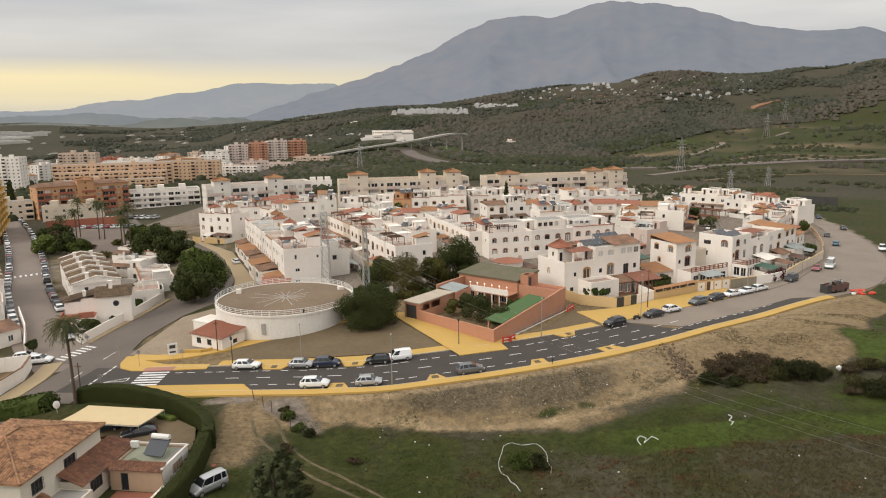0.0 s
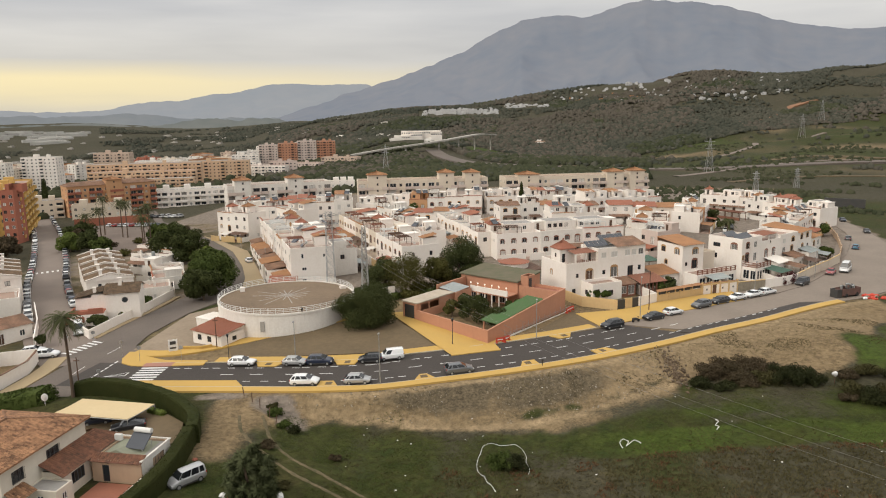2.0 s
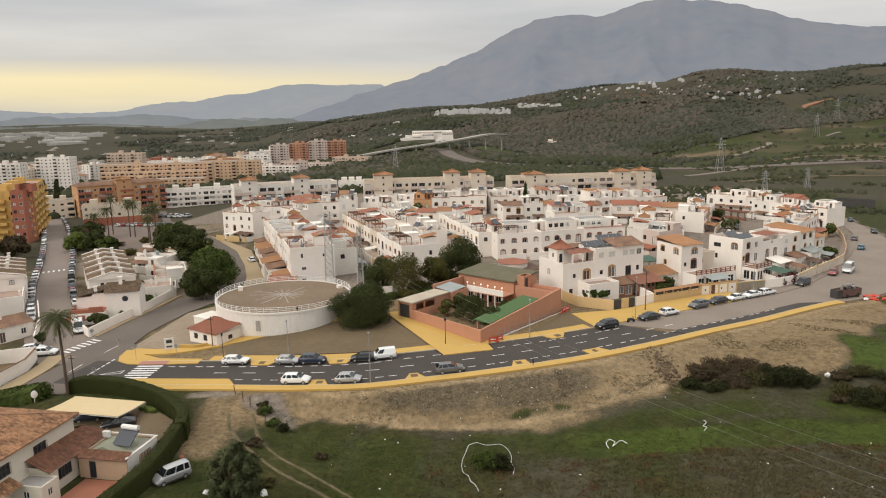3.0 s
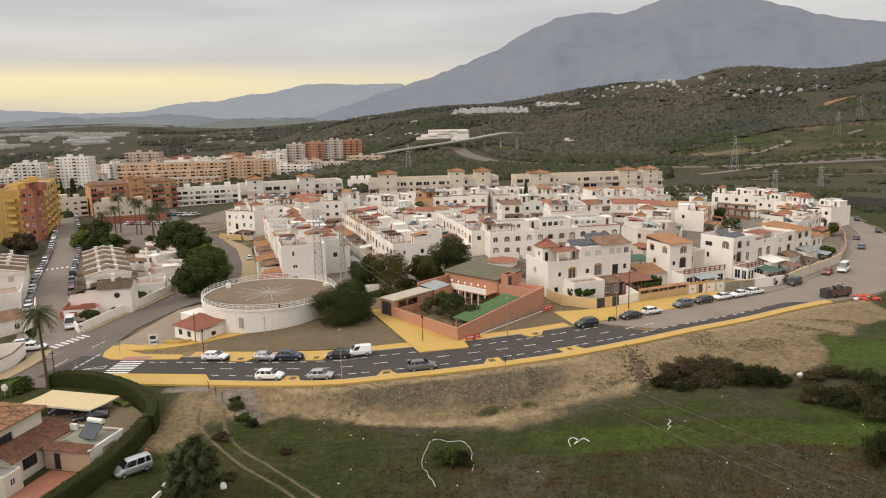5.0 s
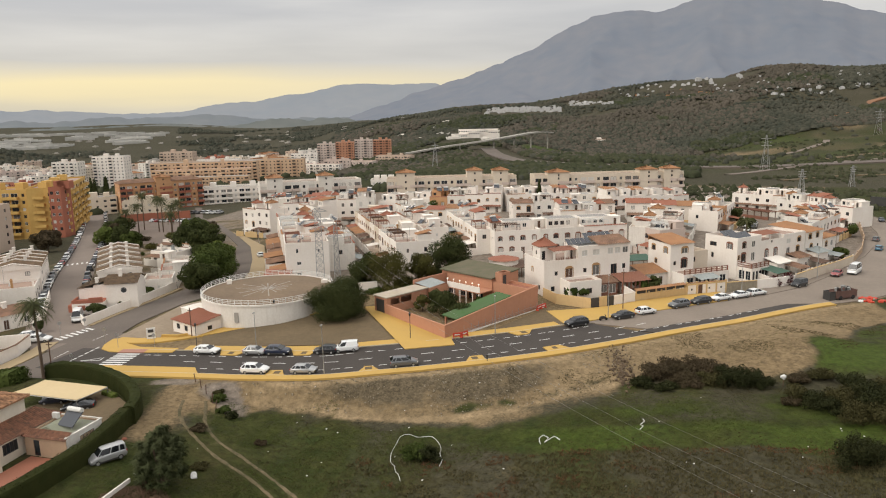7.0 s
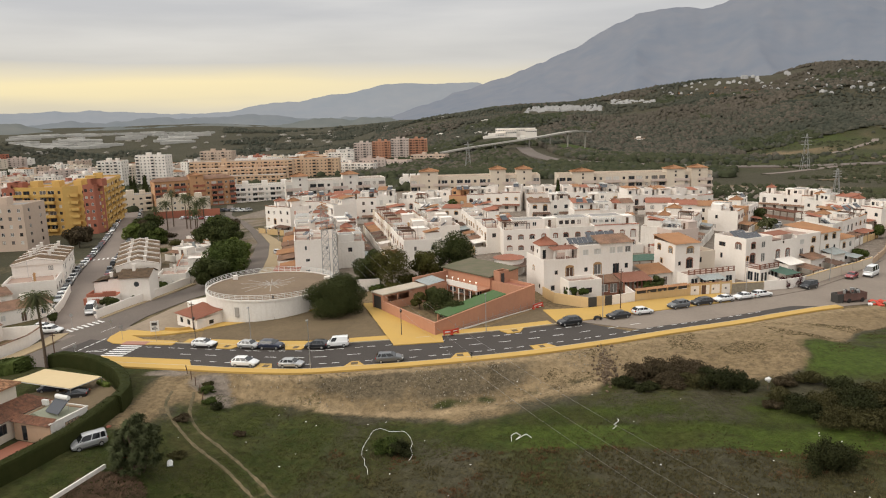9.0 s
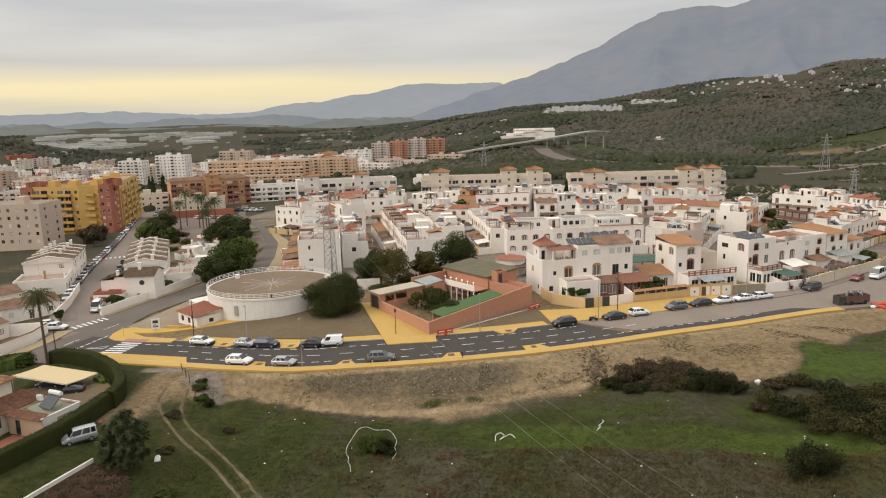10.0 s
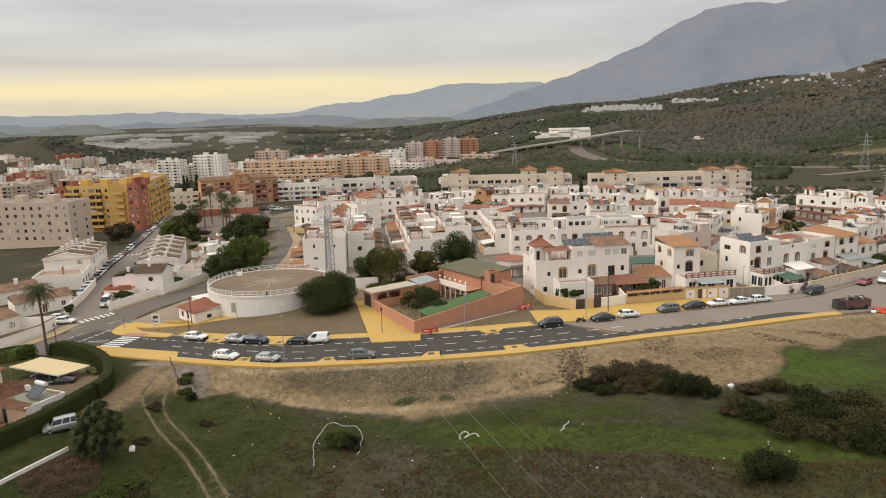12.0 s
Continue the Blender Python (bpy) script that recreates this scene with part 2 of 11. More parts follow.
LEAF_DARK = leaf_material("dark_leaves", (0.036, 0.045, 0.015), (0.064, 0.070, 0.026))
LEAF = leaf_material("green_leaves", (0.044, 0.062, 0.016), (0.076, 0.092, 0.026))
LEAF_OLIVE = leaf_material("olive_leaves", (0.056, 0.056, 0.015), (0.100, 0.090, 0.030))
LEAF_YELLOW = leaf_material("yellowish_leaves", (0.12, 0.14, 0.03), (0.09, 0.12, 0.035))
LEAF_BROWN = leaf_material("withered_scrub", (0.078, 0.056, 0.035), (0.050, 0.041, 0.022))
SCRUB_DARK = leaf_material("dark_field_scrub", (0.021, 0.025, 0.010), (0.036, 0.037, 0.015))
SCRUB_OLIVE = leaf_material("olive_field_scrub", (0.064, 0.056, 0.024), (0.042, 0.040, 0.016))
PALM = leaf_material("palm_fronds", (0.055, 0.065, 0.025), (0.10, 0.095, 0.05))
HEDGE = leaf_material("hedge_leaves", (0.021, 0.027, 0.008), (0.038, 0.040, 0.013))
SWORD_LEAF = leaf_material("sword_leaves", (0.052, 0.062, 0.026), (0.100, 0.108, 0.054))
CLIMBER = leaf_material("dark_red_climber", (0.085, 0.022, 0.024), (0.05, 0.02, 0.018))
BRUSH = leaf_material("dead_brushwood", (0.135, 0.085, 0.054), (0.075, 0.055, 0.036))
# CANOPY and CANOPY_BARE have some grey haze of distance mixed into their colour.
CANOPY = material("hazed_tree_canopy", (0.038, 0.044, 0.034), 1.0, (0.086, 0.081, 0.062), 0.12, 0.0045, 1.0, 0.0, island=0.4, spec=0.0)
CANOPY_BARE = material("hazed_bare_canopy", (0.108, 0.092, 0.073), 1.0, (0.066, 0.060, 0.047), 0.12, 0.0045, 1.0, 0.0, island=0.4, spec=0.0)
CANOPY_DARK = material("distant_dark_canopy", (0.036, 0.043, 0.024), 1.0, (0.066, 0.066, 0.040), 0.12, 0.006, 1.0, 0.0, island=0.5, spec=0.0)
WEED = leaf_material("olive_weeds", (0.076, 0.058, 0.030), (0.052, 0.050, 0.020))
WEED_RUST = leaf_material("rust_brown_weeds", (0.108, 0.090, 0.046), (0.080, 0.074, 0.034))
WEED_RED = leaf_material("reddish_dead_weeds", (0.155, 0.080, 0.042), (0.10, 0.065, 0.034))
# Pale plastic dulled to grey-white, with distance haze put into the colour.
GREENHOUSE = material("hazed_greenhouse_plastic", (0.52, 0.50, 0.46), 0.8, (0.30, 0.29, 0.265), 0.1, 0.01, 0.8, 0.0)
DRY_GRASS = leaf_material("dry_tufts", (0.21, 0.16, 0.09), (0.14, 0.12, 0.06))
GREEN_GRASS = leaf_material("grass_blades", (0.058, 0.076, 0.018), (0.076, 0.078, 0.026))


# ---- mesh helpers ----
def to_object(name, bm, mat, parent=None, label="", matrix=None, smooth=False):
    me = bpy.data.meshes.new(name)
    bm.to_mesh(me)
    bm.free()
    me.materials.append(mat)
    if smooth:
        me.shade_smooth()
    ob = new(name, me)
    if parent is not None:
        ob.parent = parent
    if matrix is not None:
        ob.matrix_basis = matrix
    if label:
        ob["label"] = label
    return ob


def part(name, bm, mat, parent, label="", matrix=None, smooth=False):
    return to_object(name, bm, mat, parent, label, matrix, smooth)


def shared(name, me, parent, matrix, label=""):
    ob = new(name, me)
    ob.parent = parent
    ob.matrix_basis = matrix
    if label:
        ob["label"] = label
    return ob


def thing(name, m, label, category, group="", kind=""):
    ob = new(name)
    ob.empty_display_size = 0.5
    ob.matrix_basis = m
    return tagged(ob, label, category, group, kind)


def box(bm, x0, x1, y0, y1, z0, z1, m=None):
    vs = [bm.verts.new((x, y, z)) for z in (z0, z1) for y in (y0, y1) for x in (x0, x1)]
    for q in ((0, 2, 3, 1), (4, 5, 7, 6), (0, 1, 5, 4), (2, 6, 7, 3), (1, 3, 7, 5), (0, 4, 6, 2)):
        bm.faces.new([vs[i] for i in q])
    if m is not None:
        bmesh.ops.transform(bm, matrix=m, verts=vs)
    return vs


def boxes(*rows):
    bm = bmesh.new()
    for r_ in rows:
        box(bm, *r_)
    return bm


def tube(bm, a, b, r0, r1=None, n=6, caps=True):
    a, b = Vector(a), Vector(b)
    r1 = r0 if r1 is None else r1
    q = (b - a).to_track_quat("Z", "Y")
    rings = []
    for p, rad in ((a, r0), (b, r1)):
        rings.append([bm.verts.new(p + q @ Vector((rad * math.cos(2 * math.pi * i / n), rad * math.sin(2 * math.pi * i / n), 0))) for i in range(n)])
    for i in range(n):
        j = (i + 1) % n
        bm.faces.new((rings[0][i], rings[0][j], rings[1][j], rings[1][i]))
    if caps:
        bm.faces.new(rings[0][::-1])
        bm.faces.new(rings[1])


def prism(bm, pts, z0, z1):
    """An upright prism over a plan outline (counter-clockwise); z0, z1: numbers, or functions of x, y."""
    fn = lambda z, p: z(*p) if callable(z) else z
    lo = [bm.verts.new((p[0], p[1], fn(z0, p))) for p in pts]
    hi = [bm.verts.new((p[0], p[1], fn(z1, p))) for p in pts]
    k = len(pts)
    for i in range(k):
        j = (i + 1) % k
        bm.faces.new((lo[i], lo[j], hi[j], hi[i]))
    bm.faces.new(hi)
    bm.faces.new(lo[::-1])


def wall(bm, start, along, inward, length, z0, z1, holes=(), reveal=0.16):
    """An outer wall face with real openings: holes are (x0, x1, z0, z1) along it; the reveals go inward."""
    start, along, inward = Vector(start), Vector(along), Vector(inward)
    xs = sorted({0.0, length, *(v for h in holes for v in h[:2])})
    zs = sorted({z0, z1, *(v for h in holes for v in h[2:])})
    at = lambda x, z, d=0.0: start + along * x + inward * d + Vector((0, 0, z))
    for i in range(len(xs) - 1):
        for j in range(len(zs) - 1):
            cx, cz = (xs[i] + xs[i + 1]) / 2, (zs[j] + zs[j + 1]) / 2
            if any(h[0] < cx < h[1] and h[2] < cz < h[3] for h in holes):
                continue
            bm.faces.new([bm.verts.new(at(x, z)) for x, z in ((xs[i], zs[j]), (xs[i + 1], zs[j]), (xs[i + 1], zs[j + 1]), (xs[i], zs[j + 1]))])
    for x0, x1, a, b in holes:
        ring = ((x0, a), (x1, a), (x1, b), (x0, b))
        for k in range(4):
            p, q = ring[k], ring[(k + 1) % 4]
            bm.faces.new([bm.verts.new(v) for v in (at(*q), at(*p), at(*p, reveal), at(*q, reveal))])


def tiled_slope(bm, a, b, c, d, pitch=0.28, lift=0.07):
    """A tiled roof face: ribs of tiles run from the eave a-b up to the ridge d-c."""
    a, b, c, d = (Vector(v) for v in (a, b, c, d))
    n = max(2, int((b - a).length / pitch))
    up = (b - a).cross(d - a).normalized() * lift
    prev = None
    for i in range(2 * n + 1):
        f = i / (2 * n)
        o = up if i % 2 else Vector()
        row = (bm.verts.new(a.lerp(b, f) + o), bm.verts.new(d.lerp(c, f) + o))
        if prev:
            bm.faces.new((prev[0], row[0], row[1], prev[1]))
        prev = row


def barrel_slope(bm, a, b, c, d, pitch=0.3, course=0.42):
    """A roof face of single barrel tiles in courses: eave a-b, ridge d-c; hipped ends are cut along the hips."""
    a, b, c, d = (Vector(v) for v in (a, b, c, d))
    u = (b - a).normalized()
    W = (b - a).length
    sl, sr = (d - a).dot(u), W - (c - a).dot(u)
    v = (d - a) - u * sl
    H = v.length
    v = v.normalized()
    n = u.cross(v).normalized()
    g = random.Random(int(W * 100))
    bm.faces.new([bm.verts.new(p - n * 0.02) for p in ((a, b, c, d) if (c - d).length > 0.01 else (a, b, c))])
    for i in range(max(2, int(W / pitch))):
        s = (i + 0.5) * pitch
        top = min(H, s / sl * H if sl > 0.01 else H, (W - s) / sr * H if sr > 0.01 else H)
        k = 0
        while k * course < top:
            y0, y1 = k * course - 0.04, min(top, (k + 1) * course)
            jog, lift = g.uniform(-0.012, 0.012), g.uniform(0.02, 0.045)
            rows_ = []
            for y, w_, h_ in ((y0, pitch * 0.5, lift), (y1, pitch * 0.42, 0.0)):
                rows_.append([bm.verts.new(a + u * (s + jog + w_ * x) + v * y + n * (z * 0.085 + h_)) for x, z in ((-1, 0), (-0.5, 0.85), (0.5, 0.85), (1, 0))])
            for q in range(3):
                bm.faces.new((rows_[0][q], rows_[0][q + 1], rows_[1][q + 1], rows_[1][q]))
            k += 1


_mesh_cache = {}


def cached(key, build, mat):
    if key not in _mesh_cache:
        me = bpy.data.meshes.new(key[0])
        bm = build()
        bm.to_mesh(me)
        bm.free()
        me.materials.append(mat)
        _mesh_cache[key] = me
    return _mesh_cache[key]


def window(parent, m, w, h, frame_mat=None, pane_mat=None, hood=None, grid=1, name="window", panes=False):
    """A framed window with its pane(s); m: centre of its foot in the wall's face, y inward. Far off, frame and panes are one mesh."""
    frame_mat, pane_mat = frame_mat or WHITE_METAL, pane_mat or GLASS
    w, h = round(w, 2), round(h, 2)
    key = ("window", w, h, grid, frame_mat.name, None if panes else pane_mat.name)
    if key not in _mesh_cache:
        bm = bmesh.new()
        t, k = 0.08, grid + 1
        xs = [-w / 2]
        for i in range(k):
            a = -w / 2 + t + i * (w - t) / k
            xs += [a, a + (w - t) / k - t]
        xs.append(w / 2)
        zs = [0.0, t, h - t, h]
        for i in range(len(xs) - 1):
            for j in range(3):
                q = ((xs[i], zs[j]), (xs[i + 1], zs[j]), (xs[i + 1], zs[j + 1]), (xs[i], zs[j + 1]))
                if i % 2 and j == 1:
                    for e in range(4):
                        p0, p1 = q[e], q[(e + 1) % 4]
                        bm.faces.new([bm.verts.new(v) for v in ((p1[0], 0.05, p1[1]), (p0[0], 0.05, p0[1]), (p0[0], 0.10, p0[1]), (p1[0], 0.10, p1[1]))])
                    if not panes:
                        bm.faces.new([bm.verts.new((x, 0.10, z)) for x, z in q]).material_index = 1
                else:
                    bm.faces.new([bm.verts.new((x, 0.05, z)) for x, z in q])
        bmesh.ops.remove_doubles(bm, verts=bm.verts, dist=0.001)
        me = bpy.data.meshes.new(name)
        bm.to_mesh(me)
        bm.free()
        me.materials.append(frame_mat)
        me.materials.append(pane_mat)
        _mesh_cache[key] = me
    ob = shared(name, _mesh_cache[key], parent, m)
    if panes:
        shared("pane", cached(("pane", w, h, pane_mat.name), lambda: boxes((-w / 2, w / 2, 0.09, 0.13, 0, h)), pane_mat), ob, Matrix())
    if hood:
        def arch():
            bm = bmesh.new()
            k, ro, ri = 8, w / 2 + 0.16, w / 2
            sq = 0.55
            for i in range(k):
                a0, a1 = math.pi * i / k, math.pi * (i + 1) / k
                pts = [(r_ * math.cos(a), r_ * math.sin(a) * sq) for r_, a in ((ri, a0), (ro, a0), (ro, a1), (ri, a1))]
                lo = [bm.verts.new((x, -0.05, h - 0.1 + z)) for x, z in pts]
                hi = [bm.verts.new((x, 0.0, h - 0.1 + z)) for x, z in pts]
                bm.faces.new(lo[::-1])
                for q in range(4):
                    bm.faces.new((lo[q], lo[(q + 1) % 4], hi[(q + 1) % 4], hi[q]))
            for s in (-1, 1):
                x0, x1 = sorted((s * w / 2, s * (w / 2 + 0.16)))
                box(bm, x0, x1, -0.05, 0.0, 0.0, h - 0.1)
            # the panel of render within the arch
            pts = [(ri * math.cos(math.pi * i / k), ri * math.sin(math.pi * i / k) * sq) for i in range(k + 1)]
            bm.faces.new([bm.verts.new((x, -0.02, h - 0.1 + z)) for x, z in pts][::-1])
            return bm
        shared("surround", cached(("surround", w, h, hood.name), arch, hood), ob, Matrix(), "raised arched surround")
    return ob


# ---- the lie of the land ----
def soft(v, k):
    return k * math.log1p(math.exp(max(-50.0, min(50.0, v / k))))


def step(a, b, v):
    t = max(0.0, min(1.0, (v - a) / (b - a)))
    return t * t * (3 - 2 * t)


def town_z(x, y):
    """Level of the streets."""
    return 0.9 - 0.04 * soft(15 - x, 12) - 0.02 * (soft(y - 250, 40) - soft(y - 1050, 40)) - 0.02 * soft(x - 40, 10) + 2.9 * math.exp(-((x - 12) / 52) ** 2 - ((y - 252) / 52) ** 2) + 1.4 * math.exp(-((x + 18) / 28) ** 2 - ((y - 138) / 16) ** 2)


def spline(pts, gap=1.0):
    """Points about gap metres apart on a smooth line through pts."""
    out = []
    p = [Vector(pts[0]) * 2 - Vector(pts[1]), *map(Vector, pts), Vector(pts[-1]) * 2 - Vector(pts[-2])]
    for i in range(1, len(p) - 2):
        n = max(1, int((p[i + 1] - p[i]).length / gap))
        for k in range(n):
            t = k / n
            out.append(0.5 * (2 * p[i] + (p[i + 1] - p[i - 1]) * t + (2 * p[i - 1] - 5 * p[i] + 4 * p[i + 1] - p[i + 2]) * t * t
                              + (3 * p[i] - p[i - 1] - 3 * p[i + 1] + p[i + 2]) * t ** 3))
    out.append(p[-2])
    return out


# The outer edge of the new road's lower pavement; all the road's lines run beside it.
EDGE = spline([(-62, 103.5), (-54, 102.2), (-42, 101), (-35, 100.4), (-28, 99.8), (-22, 99.2), (-13, 98.9), (-8, 99.2), (-1.6, 100.7), (3.4, 102.0), (7.7, 103.2), (14, 105.3),
               (19.5, 107.4), (28.4, 111.5), (40, 118.3), (49.4, 124.7), (62, 132.8), (72, 140.2), (81.2, 146.5), (92, 152.5), (104, 163), (118, 183), (131, 212),
               (141, 246), (147, 276), (157, 330), (172, 400)])
EDGE_N = []
for i_ in range(len(EDGE)):
    d_ = (EDGE[min(i_ + 1, len(EDGE) - 1)] - EDGE[max(i_ - 1, 0)]).normalized()
    EDGE_N.append(Vector((-d_.y, d_.x)))
_ex = np.array([tuple(p) for p in EDGE])
_en = np.array([tuple(p) for p in EDGE_N])


def wide(x, off):
    """Offset from the outer edge, with the carriageway widening in the bend."""
    return off + float(np.interp(x, (-26, -13, -2, 16, 28, 40, 54), (0, 0.7, 1.25, 1.25, 1.0, 0.7, 0))) * max(0.0, min(1.0, (off - 4.5) / 5.5))


def beside(x, off):
    """The point of the road off metres in from its outer edge, near abscissa x of that edge (first stretch)."""
    i = int(np.argmin(np.abs(_ex[:170, 0] - x))) if x < 100 else int(np.argmin(np.abs(_ex[:, 0] - x)))
    return EDGE[i] + EDGE_N[i] * wide(x, off)


def run(x0, x1, off):
    return [p + n * wide(p.x, off) for p, n in zip(EDGE, EDGE_N) if x0 <= p.x <= x1]


def outside(x, y):
    """Distance outwards (towards the field) from the road's outer edge; negative on the road."""
    d2 = (_ex[:, 0] - x) ** 2 + (_ex[:, 1] - y) ** 2
    i = int(d2.argmin())
    return -((x - _ex[i, 0]) * _en[i, 0] + (y - _ex[i, 1]) * _en[i, 1])


# The foot of the slope below the road, along which a dirt track runs.
FOOT = spline([(-52, 99), (-34, 98), (-24, 97), (-16, 95.4), (-8, 93.4), (4, 92.7), (12, 93.4), (20, 95.4), (30, 99.8), (38, 104.6), (48, 107.2), (58, 110.5), (68, 117), (80, 129), (95, 149)], 1.0)
_fx = np.array([tuple(p) for p in FOOT])
RUTS = [np.array([tuple(p) for p in spline(line, 0.5)]) for line in (((-27, 92), (-24.5, 86.5), (-18, 81.1), (-7.7, 74.6), (3, 65.6), (10, 58)), ((-24, 93), (-19.5, 85), (-8, 77.4), (1.9, 69.2), (12, 60)))]


def foot_side(x, y):
    """Distance beyond the foot of the slope, towards the field; negative on the slope."""
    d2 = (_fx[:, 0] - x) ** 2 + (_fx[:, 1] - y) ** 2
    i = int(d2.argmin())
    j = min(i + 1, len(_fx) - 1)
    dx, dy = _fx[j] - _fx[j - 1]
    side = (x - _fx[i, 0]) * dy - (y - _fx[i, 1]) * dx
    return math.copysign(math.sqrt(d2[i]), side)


def rut_near(x, y):
    return min(float(np.sqrt(((r_ - (x, y)) ** 2).sum(1).min())) for r_ in RUTS)


def field_z(x, y):
    return -3.4 + 2.3 * step(-15, -29, x) + 0.055 * min(soft(x - 8, 4), 38) - 0.07 * (95 - y) * step(-18, -6, x) + 0.25 * noise.noise(Vector((x * 0.06, y * 0.06, 0)))


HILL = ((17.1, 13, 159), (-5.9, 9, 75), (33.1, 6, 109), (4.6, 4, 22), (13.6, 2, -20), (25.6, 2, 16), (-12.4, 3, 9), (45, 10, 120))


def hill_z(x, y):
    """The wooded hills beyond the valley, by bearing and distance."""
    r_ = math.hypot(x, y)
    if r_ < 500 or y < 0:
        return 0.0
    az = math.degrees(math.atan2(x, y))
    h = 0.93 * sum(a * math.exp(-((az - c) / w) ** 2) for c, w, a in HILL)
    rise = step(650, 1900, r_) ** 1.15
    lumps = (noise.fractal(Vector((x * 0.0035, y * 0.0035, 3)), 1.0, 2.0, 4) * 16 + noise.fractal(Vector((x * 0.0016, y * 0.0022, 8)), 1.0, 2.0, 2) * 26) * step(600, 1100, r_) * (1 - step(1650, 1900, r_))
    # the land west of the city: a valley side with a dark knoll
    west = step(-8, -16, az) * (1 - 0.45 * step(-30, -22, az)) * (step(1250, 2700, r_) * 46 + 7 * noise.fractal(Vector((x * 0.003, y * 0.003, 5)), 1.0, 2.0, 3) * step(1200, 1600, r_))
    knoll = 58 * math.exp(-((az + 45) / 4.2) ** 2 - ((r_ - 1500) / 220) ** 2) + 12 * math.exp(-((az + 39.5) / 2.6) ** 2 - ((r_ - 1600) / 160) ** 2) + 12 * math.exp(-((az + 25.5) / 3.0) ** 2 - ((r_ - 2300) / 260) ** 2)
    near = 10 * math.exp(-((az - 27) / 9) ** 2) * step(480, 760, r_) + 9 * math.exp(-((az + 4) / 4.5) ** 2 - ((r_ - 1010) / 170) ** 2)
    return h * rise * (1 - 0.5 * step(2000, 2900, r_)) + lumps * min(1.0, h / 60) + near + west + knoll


def ground_z(x, y):
    z = town_z(x, y) - 0.16
    d = outside(x, y) if (-130 < x < 190 and 20 < y < 420) else (-50 if y > 100 else 60)
    if d > 0 and y < 200:
        fs = foot_side(x, y)
        part_way = 1.0 if fs > 0 else max(0.0, d - 0.8) / (max(0.0, d - 0.8) - fs + 0.01)
        amount = step(0.0, 1.0, part_way) * (1 - step(56, 84, x)) * step(-66, -50, x)
        z = z * (1 - amount) + field_z(x, y) * amount
        z += (0.9 * math.exp(-((x - 72) / 14) ** 2 - ((y - 118) / 12) ** 2)) + 0.5 * noise.noise(Vector((x * 0.11, y * 0.11, 7))) * step(1.5, 6, d)
    return z + hill_z(x, y)


def spread(lo, hi, core_lo, core_hi, gap, grow):
    v = list(np.arange(core_lo, core_hi + 0.01, gap))
    s = gap
    while v[-1] < hi:
        s *= grow
        v.append(v[-1] + s)
    s = gap
    while v[0] > lo:
        s *= grow
        v.insert(0, v[0] - s)
    return v


